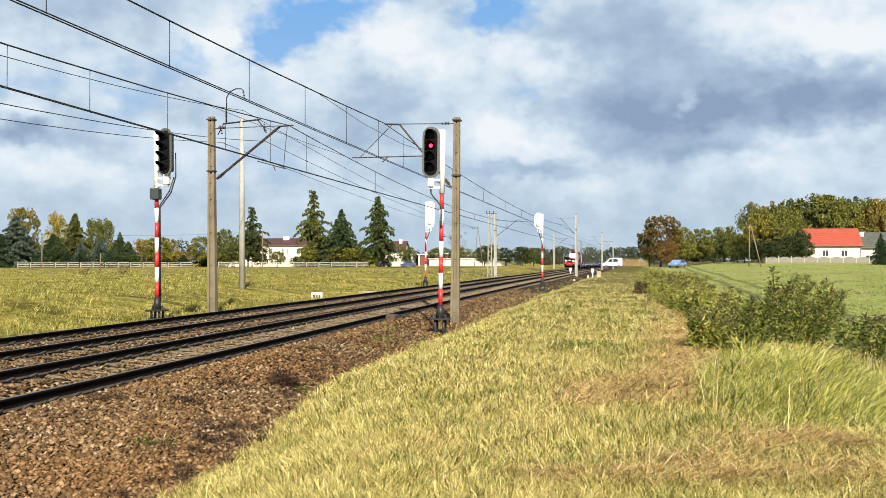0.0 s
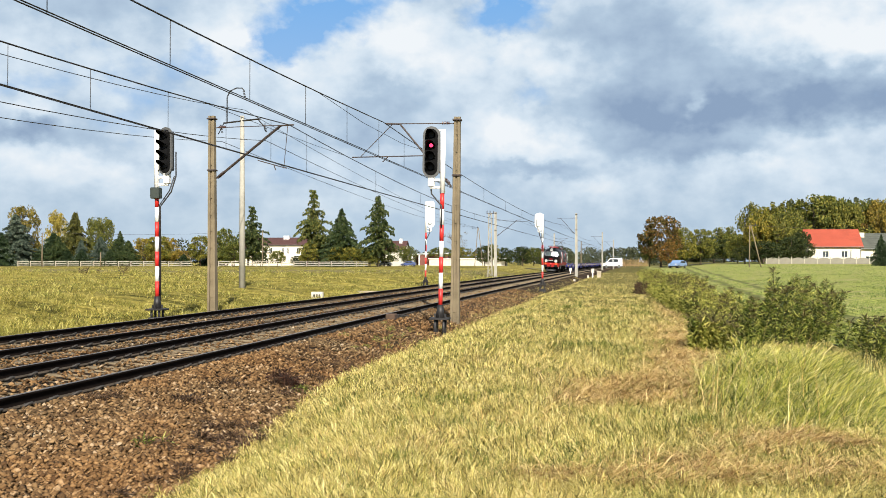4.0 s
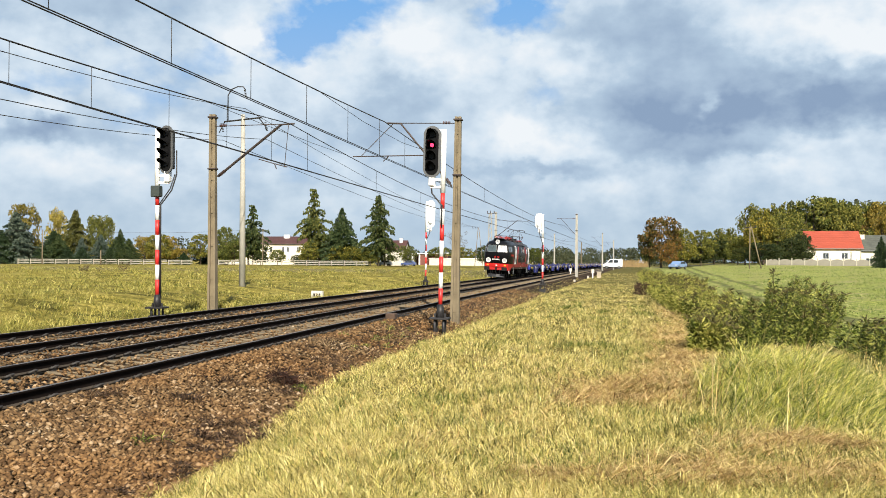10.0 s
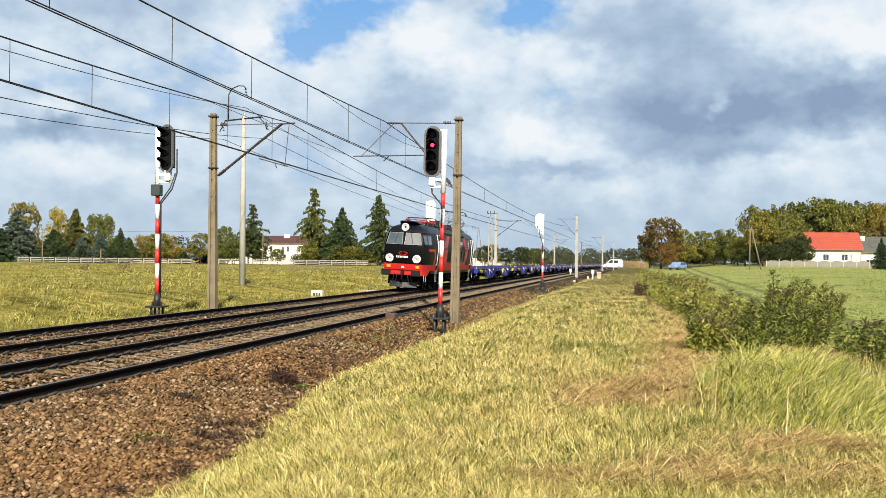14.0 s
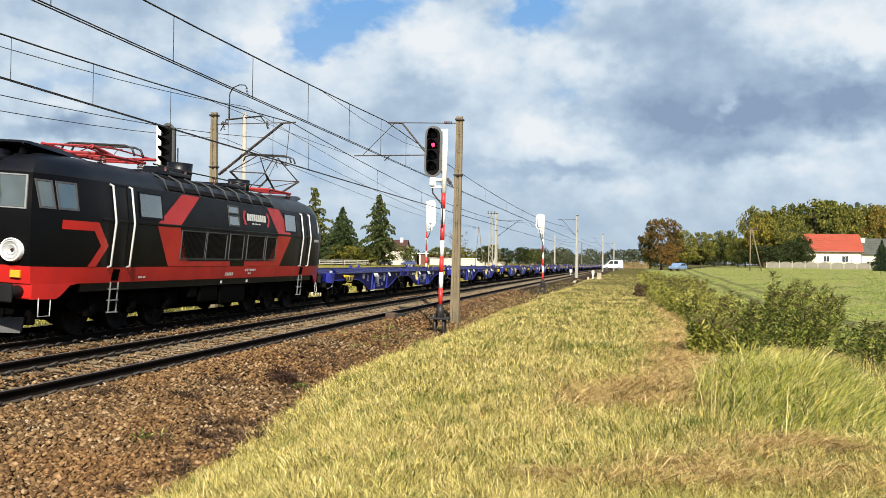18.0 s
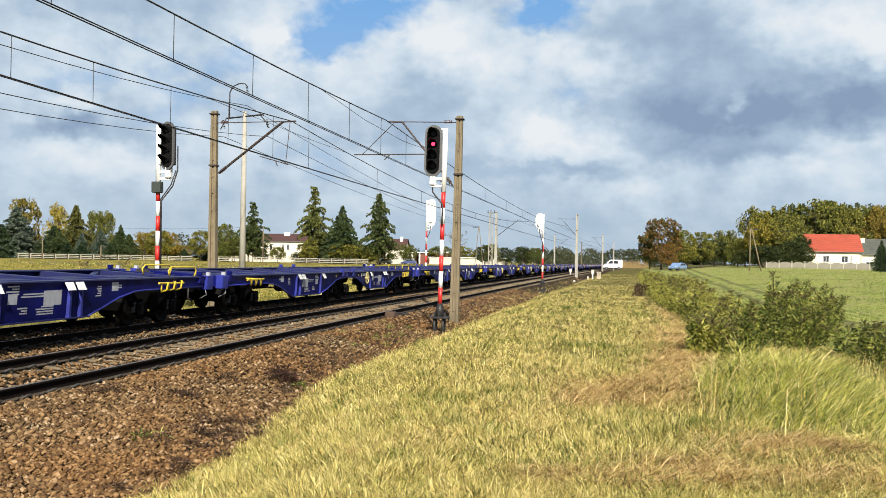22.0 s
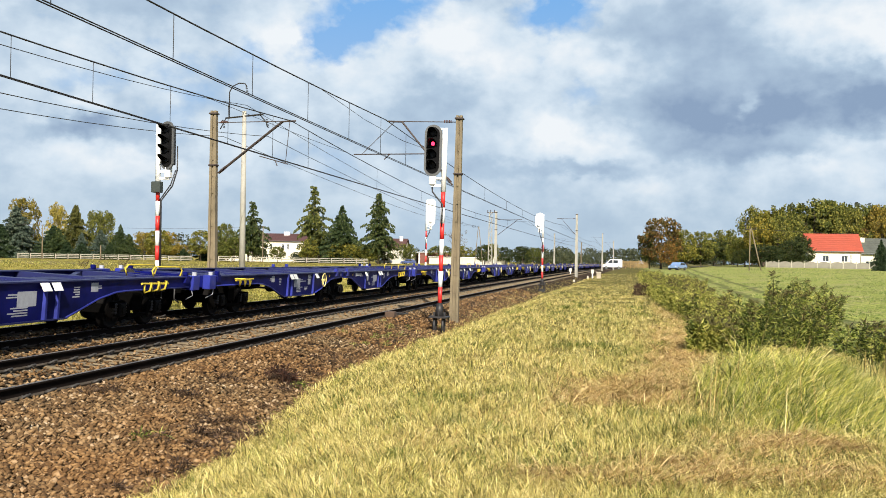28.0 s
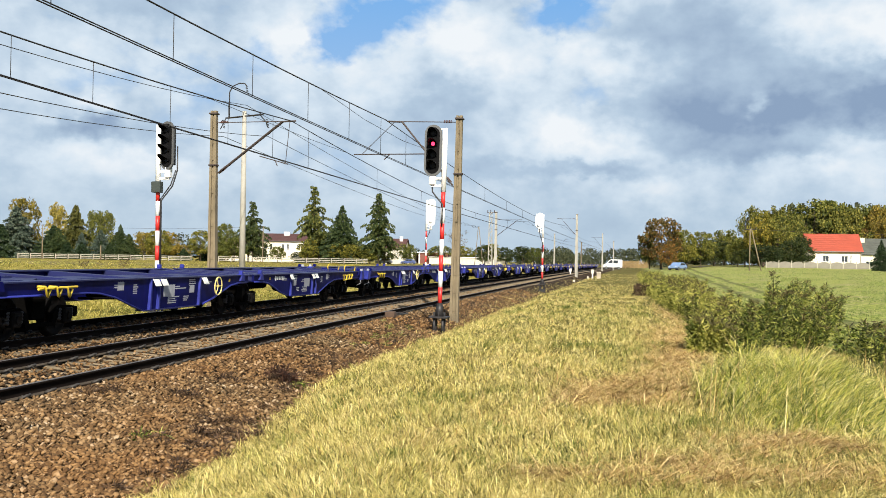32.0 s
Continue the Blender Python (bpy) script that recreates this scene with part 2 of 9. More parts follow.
# ------------------------------------------------------------------ sky shell, ground, ballast bed
def build_sky():
    m, az, el, uv = make_cloud()
    def sway(scale, detail, across, up):
        """Noise that pushes the cloud edges about, in degrees."""
        w = m.n("TexNoise", Scale=scale, Detail=detail, Roughness=0.55)
        m.l(uv, w.inputs["Vector"])
        part_ = m.n("SeparateXYZ")
        m.l(w.outputs["Color"], part_.inputs[0])
        return [m.math("MULTIPLY", m.math("SUBTRACT", part_.outputs[i], 0.5), k) for i, k in ((0, across), (1, up))]

    big, small = sway(0.20, 3.0, 4.2, 2.6), sway(0.85, 5.0, 2.1, 1.7)
    azw = m.math("ADD", m.math("ADD", az, big[0]), small[0])
    elw = m.math("ADD", m.math("ADD", el, big[1]), small[1])

    def field(blobs):
        total = None
        for a, e, ra, re, k in blobs:
            dx = m.math("DIVIDE", m.math("SUBTRACT", azw, a), ra)
            dy = m.math("DIVIDE", m.math("SUBTRACT", elw, e), re)
            d = m.math("ADD", m.math("MULTIPLY", dx, dx), m.math("MULTIPLY", dy, dy))
            v = m.math("MULTIPLY", m.math("EXPONENT", m.math("MULTIPLY", d, -1.0)), k)
            total = v if total is None else m.math("ADD", total, v)
        return total

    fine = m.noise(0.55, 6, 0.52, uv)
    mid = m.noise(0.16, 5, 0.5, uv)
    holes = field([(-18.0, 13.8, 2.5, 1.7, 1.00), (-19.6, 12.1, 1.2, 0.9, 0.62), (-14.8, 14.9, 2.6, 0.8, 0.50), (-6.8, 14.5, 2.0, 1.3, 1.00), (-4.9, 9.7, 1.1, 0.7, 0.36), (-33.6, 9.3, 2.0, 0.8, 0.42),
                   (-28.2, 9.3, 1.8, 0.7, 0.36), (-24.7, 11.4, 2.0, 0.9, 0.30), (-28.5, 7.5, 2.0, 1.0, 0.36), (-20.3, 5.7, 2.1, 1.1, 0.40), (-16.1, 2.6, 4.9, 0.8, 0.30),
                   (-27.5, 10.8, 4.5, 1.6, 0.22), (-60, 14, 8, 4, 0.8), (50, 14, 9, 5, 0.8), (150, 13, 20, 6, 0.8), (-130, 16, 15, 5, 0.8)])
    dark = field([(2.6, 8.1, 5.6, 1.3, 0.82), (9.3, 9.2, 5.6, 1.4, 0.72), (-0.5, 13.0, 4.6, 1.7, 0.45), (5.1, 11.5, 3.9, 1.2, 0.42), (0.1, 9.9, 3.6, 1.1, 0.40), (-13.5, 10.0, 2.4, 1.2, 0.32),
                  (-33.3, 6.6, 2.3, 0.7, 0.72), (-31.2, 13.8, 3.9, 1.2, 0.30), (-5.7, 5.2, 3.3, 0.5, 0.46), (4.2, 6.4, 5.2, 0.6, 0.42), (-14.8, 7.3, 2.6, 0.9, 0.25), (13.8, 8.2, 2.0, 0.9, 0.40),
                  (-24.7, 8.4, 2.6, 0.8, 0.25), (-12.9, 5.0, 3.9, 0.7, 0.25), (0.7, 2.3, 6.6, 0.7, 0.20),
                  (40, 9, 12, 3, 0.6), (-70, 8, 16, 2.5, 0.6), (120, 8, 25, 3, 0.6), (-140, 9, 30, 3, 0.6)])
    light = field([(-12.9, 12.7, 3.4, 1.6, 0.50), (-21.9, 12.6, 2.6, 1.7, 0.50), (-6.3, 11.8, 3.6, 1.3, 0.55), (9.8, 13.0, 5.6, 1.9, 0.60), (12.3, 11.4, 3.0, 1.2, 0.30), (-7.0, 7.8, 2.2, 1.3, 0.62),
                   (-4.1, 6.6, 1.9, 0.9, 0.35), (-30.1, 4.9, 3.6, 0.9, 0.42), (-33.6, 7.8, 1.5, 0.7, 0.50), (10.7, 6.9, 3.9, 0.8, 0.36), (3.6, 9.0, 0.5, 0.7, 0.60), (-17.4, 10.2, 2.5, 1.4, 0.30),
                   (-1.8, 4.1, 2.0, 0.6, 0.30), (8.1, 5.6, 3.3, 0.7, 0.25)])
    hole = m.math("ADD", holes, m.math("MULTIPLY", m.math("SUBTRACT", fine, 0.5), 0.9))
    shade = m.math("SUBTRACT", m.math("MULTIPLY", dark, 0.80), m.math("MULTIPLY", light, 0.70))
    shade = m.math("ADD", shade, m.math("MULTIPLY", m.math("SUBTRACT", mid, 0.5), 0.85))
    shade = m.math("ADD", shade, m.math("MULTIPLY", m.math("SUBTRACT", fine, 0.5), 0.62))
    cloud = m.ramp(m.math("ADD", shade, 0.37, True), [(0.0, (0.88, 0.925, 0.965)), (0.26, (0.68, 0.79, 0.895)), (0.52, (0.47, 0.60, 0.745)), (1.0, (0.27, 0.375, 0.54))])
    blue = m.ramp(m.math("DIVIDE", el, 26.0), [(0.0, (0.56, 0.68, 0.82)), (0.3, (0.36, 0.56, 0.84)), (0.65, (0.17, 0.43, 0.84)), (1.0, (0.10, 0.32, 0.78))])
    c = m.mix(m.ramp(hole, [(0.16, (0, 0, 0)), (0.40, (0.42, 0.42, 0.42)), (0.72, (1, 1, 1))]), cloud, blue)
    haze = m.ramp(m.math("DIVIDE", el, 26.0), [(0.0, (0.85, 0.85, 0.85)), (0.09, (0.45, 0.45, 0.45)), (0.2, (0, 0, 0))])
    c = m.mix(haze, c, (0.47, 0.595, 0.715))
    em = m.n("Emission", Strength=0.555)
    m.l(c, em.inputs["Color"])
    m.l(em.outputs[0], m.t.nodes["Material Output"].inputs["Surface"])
    m.m.cycles.emission_sampling = "NONE"
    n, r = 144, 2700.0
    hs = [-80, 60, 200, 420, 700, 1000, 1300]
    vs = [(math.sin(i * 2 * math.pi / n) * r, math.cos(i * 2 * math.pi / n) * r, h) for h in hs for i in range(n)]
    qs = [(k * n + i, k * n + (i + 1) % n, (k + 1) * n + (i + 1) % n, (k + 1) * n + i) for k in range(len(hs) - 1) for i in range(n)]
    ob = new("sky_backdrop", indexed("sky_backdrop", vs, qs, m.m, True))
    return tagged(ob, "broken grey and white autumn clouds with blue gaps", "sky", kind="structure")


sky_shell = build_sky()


def make_grass_soil():
    m = Mat("grassy_ground", 0.95, 0, 0.1)
    w = m.world_co()
    big, mid, fine = m.noise(0.12, 4, 0.5, w), m.noise(1.1, 5, 0.6, w), m.noise(14, 5, 0.65, w)
    # verge straw darkened: shade between the blades is put into its colour
    straw = m.ramp(mid, [(0.3, (0.035, 0.030, 0.010)), (0.5, (0.075, 0.060, 0.020)), (0.7, (0.14, 0.105, 0.034))])
    green = m.ramp(fine, [(0.3, (0.045, 0.055, 0.012)), (0.7, (0.13, 0.13, 0.032))])
    c = m.mix(m.ramp(big, [(0.35, (0.15, 0.15, 0.15)), (0.65, (0.8, 0.8, 0.8))]), straw, green)
    c = m.mix(0.55, c, m.ramp(fine, [(0.32, (0.04, 0.035, 0.012)), (0.5, (0.13, 0.115, 0.03)), (0.72, (0.30, 0.25, 0.09))]))
    # the meadow beyond the line is paler
    mx = m.n("SeparateXYZ")
    m.l(w, mx.inputs[0])
    far_side = m.math("LESS_THAN", mx.outputs[0], -15.5)
    mead = m.ramp(m.noise(0.22, 5, 0.6, w), [(0.36, (0.075, 0.072, 0.016)), (0.5, (0.24, 0.205, 0.045)), (0.64, (0.44, 0.37, 0.10))])
    mead = m.mix(0.5, mead, m.ramp(m.noise(2.2, 5, 0.65, w), [(0.36, (0.04, 0.04, 0.008)), (0.5, (0.22, 0.19, 0.038)), (0.64, (0.54, 0.45, 0.14))]))
    # mown swathes along the line
    lay = m.n("Mapping")
    lay.inputs["Scale"].default_value = (0.10, 0.75, 1.0)
    m.l(w, lay.inputs["Vector"])
    mead = m.mix(1.0, mead, m.ramp(m.noise(1.0, 6, 0.7, lay.outputs[0]), [(0.36, (0.42, 0.44, 0.42)), (0.5, (0.95, 0.95, 0.95)), (0.66, (1.25, 1.2, 1.15))]), "MULTIPLY")
    # a strip of bare stubble before the fence
    wy = m.math("ADD", mx.outputs[1], m.math("MULTIPLY", m.math("SUBTRACT", m.noise(0.09, 4, 0.6, w), 0.5), 40.0))
    band = m.n("MapRange")
    band.inputs["From Min"].default_value, band.inputs["From Max"].default_value = 24.0, 12.0
    m.l(m.math("ABSOLUTE", m.math("SUBTRACT", wy, 142.0)), band.inputs["Value"])
    mead = m.mix(m.math("MULTIPLY", band.outputs[0], 0.75), mead, m.ramp(m.noise(0.8, 4, 0.6, w), [(0.35, (0.10, 0.088, 0.045)), (0.65, (0.22, 0.19, 0.10))]))
    c = m.mix(far_side, c, mead)
    # crop field on the right
    sep = m.n("SeparateXYZ")
    m.l(w, sep.inputs[0])
    wob = m.math("ADD", sep.outputs[0], m.math("MULTIPLY", m.math("SUBTRACT", m.noise(0.3, 3, 0.5, w), 0.5), 2.0))
    edge = m.n("MapRange")
    edge.inputs["From Min"].default_value, edge.inputs["From Max"].default_value = 4.0, 5.5
    m.l(wob, edge.inputs["Value"])
    rows = m.n("TexWave", Scale=0.55, Distortion=1.2, Detail=3.0)
    rot = m.n("Mapping")
    rot.inputs["Rotation"].default_value = (0, 0, radians(-14))
    m.l(w, rot.inputs["Vector"])
    m.l(rot.outputs[0], rows.inputs["Vector"])
    crop = m.ramp(m.noise(5.0, 6, 0.7, w), [(0.30, (0.10, 0.14, 0.028)), (0.5, (0.30, 0.335, 0.075)), (0.7, (0.58, 0.56, 0.19))])
    soil = m.mix(m.ramp(m.noise(0.5, 5, 0.65, w), [(0.45, (0, 0, 0)), (0.62, (0.75, 0.75, 0.75))]), crop, (0.36, 0.31, 0.16))
    soil = m.mix(m.math("MULTIPLY", rows.outputs["Fac"], 0.45), soil, (0.055, 0.080, 0.02))
    for off, lean in ((5.6, 0.035),):      # wheel tracks through the crop
        line = m.math("SUBTRACT", m.math("SUBTRACT", wob, off), m.math("MULTIPLY", sep.outputs[1], lean))
        for d in (-0.8, 0.8):
            near = m.n("MapRange")
            near.inputs["From Min"].default_value, near.inputs["From Max"].default_value = 0.45, 0.15
            m.l(m.math("ABSOLUTE", m.math("SUBTRACT", line, d)), near.inputs["Value"])
            soil = m.mix(m.math("MULTIPLY", near.outputs[0], 0.6), soil, (0.035, 0.048, 0.018))
    far = m.n("MapRange")
    far.inputs["From Min"].default_value, far.inputs["From Max"].default_value = 226.0, 230.0
    m.l(sep.outputs[1], far.inputs["Value"])
    field = m.math("MULTIPLY", edge.outputs[0], m.math("SUBTRACT", 1.0, far.outputs[0], True))
    c = m.mix(field, c, soil)
    m.color(c).bump(fine, 0.9, 0.08)
    return m.m


def build_ground():
    xs = np.unique(np.concatenate([np.linspace(-3000, -400, 14), np.linspace(-400, -60, 18), np.linspace(-60, -24, 19), np.linspace(-24, -14, 26),
                                   np.linspace(-14, -8, 5), np.linspace(-8, 6, 57), np.linspace(6, 60, 28), np.linspace(60, 400, 18), np.linspace(400, 3000, 14)]))
    ys = np.unique(np.concatenate([np.linspace(-3000, -200, 12), np.linspace(-200, -20, 12), np.linspace(-20, 4, 13), np.linspace(4, 40, 91), np.linspace(40, 100, 61),
                                   np.linspace(100, 300, 51), np.linspace(300, 3000, 20)]))
    vs = [(x + swerve(min(y, 400)), y, ground_z(x + swerve(min(y, 400)), y)) for y in ys for x in xs]
    nx = len(xs)
    qs = [(j * nx + i, j * nx + i + 1, (j + 1) * nx + i + 1, (j + 1) * nx + i) for j in range(len(ys) - 1) for i in range(nx - 1)]
    ob = new("ground", indexed("ground", vs, qs, make_grass_soil(), True))
    return tagged(ob, "dry mown grass verges, meadow and a green crop field", "ground", kind="structure")


ground = build_ground()


def bed_z(u, y):
    """Top of the ballast at the offset u from the line's own curve."""
    tr = toe_right(y)
    pts = [(-15.9, -0.75), (-15.0, -0.32), (-14.3, -0.14), (-13.3, -0.100), (-12.1, -0.172), (-11.96, -0.195), (-10.6, -0.24), (-9.75, -0.135), (-9.2, -0.124), (-8.1, -0.200), (-7.88, -0.212), (-7.15, -0.225), (tr + 0.5 + 0.35 * smooth(10, 22, y), -0.66), (tr + 1.3, -0.80)]
    for (a, za), (b, zb) in zip(pts, pts[1:]):
        if u <= b:
            return za + (zb - za) * max(0, (u - a)) / (b - a)
    return pts[-1][1]


def make_ballast():
    m = Mat("ballast_bed", 0.95, 0, 0.15)
    w = m.world_co()
    v = m.n("TexVoronoi", Scale=16.0)
    m.l(w, v.inputs["Vector"])
    # dark tone and gap ramp paint in the shade between the stones
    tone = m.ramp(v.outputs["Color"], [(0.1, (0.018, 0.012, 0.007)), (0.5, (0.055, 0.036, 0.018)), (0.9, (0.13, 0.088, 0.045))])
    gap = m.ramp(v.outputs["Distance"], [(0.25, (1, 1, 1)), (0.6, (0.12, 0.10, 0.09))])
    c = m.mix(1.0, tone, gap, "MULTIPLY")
    c = m.mix(m.ramp(m.noise(0.6, 4, 0.6, w), [(0.4, (0, 0, 0)), (0.7, (0.5, 0.5, 0.5))]), c, (0.10, 0.055, 0.026))
    m.color(c).bump(m.math("SUBTRACT", 1.0, v.outputs["Distance"]), 1.0, 0.05)
    return m.m


C_BALLAST = make_ballast()


def build_bed():
    us = np.unique(np.concatenate([np.linspace(-15.9, -14, 9), np.linspace(-14, -4.3, 40)]))
    ys = np.unique(np.concatenate([np.linspace(-60, 6, 12), np.linspace(6, 40, 69), np.linspace(40, 400, 73), np.linspace(400, 900, 20)]))
    vs = [(u + swerve(min(y, 500)), y, bed_z(u, y) + noise.noise((u * 1.5, y * 1.5, 9)) * 0.025) for y in ys for u in us]
    nu = len(us)
    qs = [(j * nu + i, j * nu + i + 1, (j + 1) * nu + i + 1, (j + 1) * nu + i) for j in range(len(ys) - 1) for i in range(nu - 1)]
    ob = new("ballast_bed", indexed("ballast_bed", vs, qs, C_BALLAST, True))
    return tagged(ob, "rust-stained crushed stone bed under two railway tracks", "ballast", kind="structure")


ballast = build_bed()

# ------------------------------------------------------------------ tracks
RAIL = [(-0.0625, -0.172), (0.0625, -0.172), (0.0625, -0.160), (0.012, -0.145), (0.009, -0.050), (0.035, -0.038), (0.036, -0.006), (0.028, 0.0),
        (-0.028, 0.0), (-0.036, -0.006), (-0.035, -0.038), (-0.009, -0.050), (-0.012, -0.145), (-0.0625, -0.160)]
C_SLEEPER = worn("sleeper_concrete", (0.185, 0.142, 0.088), 0.4, 2.5, 0.95, 0, 30, 0.4)
C_CLIP = worn("fastening_steel", (0.055, 0.050, 0.046), 0.5, 4.0, 0.7, 0.2)
C_FOOT = worn("dusty_rail_foot", (0.085, 0.068, 0.052), 0.45, 3.0, 0.9, 0.0, 30, 0.3, 0.2)


def rail_mesh(k, side, y0, y1, step):
    ys = list(np.arange(y0, y1 + 0.01, step))
    vs, qs, n = [], [], len(RAIL)
    for y in ys:
        m = track_pose(k, y)
        vs += [tuple(m @ Vector((side * GAUGE / 2 + px, 0, pz))) for px, pz in RAIL]
    for j in range(len(ys) - 1):
        for i in range(n):
            qs.append((j * n + i, j * n + (i + 1) % n, (j + 1) * n + (i + 1) % n, (j + 1) * n + i))
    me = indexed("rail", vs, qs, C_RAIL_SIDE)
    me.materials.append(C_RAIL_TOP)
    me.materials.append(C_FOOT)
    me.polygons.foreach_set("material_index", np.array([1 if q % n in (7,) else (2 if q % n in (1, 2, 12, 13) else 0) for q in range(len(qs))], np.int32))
    return me


def sleeper_mesh():
    bm = BM()
    prof = [(-1.30, -0.40), (1.30, -0.40), (1.30, -0.22), (1.22, -0.185), (0.45, -0.185), (0.38, -0.215), (-0.38, -0.215), (-0.45, -0.185), (-1.22, -0.185), (-1.30, -0.22)]
    slab(bm, prof, "y", -0.14, 0.14)
    bmesh.ops.bevel(bm, geom=[e for e in bm.edges if abs(e.verts[0].co.y - e.verts[1].co.y) < 1e-6 and min(e.verts[0].co.z, e.verts[1].co.z) > -0.3], offset=0.025, segments=1, affect="EDGES")
    return mesh_of("sleeper", tidy(bm), C_SLEEPER)


def clip_mesh():
    """A sprung rail clip on its shoulder, one side of the rail's foot."""
    bm = BM()
    box(bm, 0.065, 0.135, -0.055, 0.055, -0.19, -0.155, 0.008)
    pipe(bm, [(0.075, -0.075, -0.15), (0.13, -0.08, -0.13), (0.165, -0.04, -0.10), (0.165, 0.04, -0.10), (0.13, 0.08, -0.13), (0.075, 0.075, -0.15), (0.05, 0.03, -0.135)], 0.019, 6)
    tube(bm, (0.10, 0, -0.17), (0.10, 0, -0.115), 0.022, n=6)
    return mesh_of("rail_clip", tidy(bm), C_CLIP)


def build_track(k, name, label):
    tr = thing(name, label, "railway track", kind="structure")
    for side in (-1, 1):
        share("rail", rail_mesh(k, side, -60, 120, 1.0), tr, Matrix())
        share("rail", rail_mesh(k, side, 120, 760, 10.0), tr, Matrix())
    sm, cm = sleeper_mesh(), clip_mesh()
    rnd = random.Random(40 + k)
    pieces = []
    y = -6.0
    near = 0
    while y < 330:
        m = track_pose(k, y + rnd.uniform(-0.02, 0.02), rnd.uniform(-0.01, 0.004)) @ Matrix.Rotation(rnd.uniform(-0.01, 0.01), 4, "Z")
        if 6 < y < 100:
            s = share("sleeper", sm, tr, m)
            if y < 62 and k == 1 or y < 40:
                for sd in (-1, 1):
                    for io in (1, -1):
                        share("rail_clip", cm, s, Matrix.Translation((sd * GAUGE / 2, 0, 0)) @ Matrix.Rotation(0 if io == 1 else math.pi, 4, "Z"))
        else:
            pieces.append(m)
        y += 0.62
    co = np.array([v.co[:] for v in sm.vertices])
    lp = [tuple(p.vertices) for p in sm.polygons]
    bm = BM()
    for m in pieces:
        vs = [bm.verts.new(m @ Vector(c)) for c in co]
        for p in lp:
            bm.faces.new([vs[i] for i in p])
    far = part("far_sleepers", bm, C_SLEEPER, tr)
    tagged(far, kind="stuff")
    return tr


track_near = build_track(1, "track_1", "canted railway track on concrete sleepers with rusty rails")
track_far = build_track(2, "track_2", "railway track on concrete sleepers that the train runs on")

# ------------------------------------------------------------------ signals, masts and wires
def lamp_glass():
    m = Mat("dark_lens", 0.4, 0, 0.15)
    m.color((0.01, 0.01, 0.012))
    return m.m


C_LENS = lamp_glass()
_red = Mat("lit_red_lens", 0.3)
_red.color((0.5, 0.01, 0.02))
_red.b.inputs["Emission Color"].default_value = (1.0, 0.03, 0.09, 1)
_red.b.inputs["Emission Strength"].default_value = 2.2
C_LIT_RED = _red.m
C_SHIELD_EDGE = worn("shield_grey", (0.085, 0.087, 0.088), 0.8, 3.0, 0.6)
C_SOOT = worn("matt_black", (0.006, 0.006, 0.0065), 0.8, 4, 0.9, 0, 30, 0.05, 0.1)
C_BOX_GREEN = worn("dark_green_box", (0.03, 0.04, 0.035), 0.8, 3, 0.6)


def capsule(w, h, n=10):
    r = w / 2
    return [(math.cos(a) * r, h / 2 - r + math.sin(a) * r) for a in [math.pi * i / n for i in range(n + 1)]] + \
           [(math.cos(a) * r, -h / 2 + r + math.sin(a) * r) for a in [math.pi + math.pi * i / n for i in range(n + 1)]]


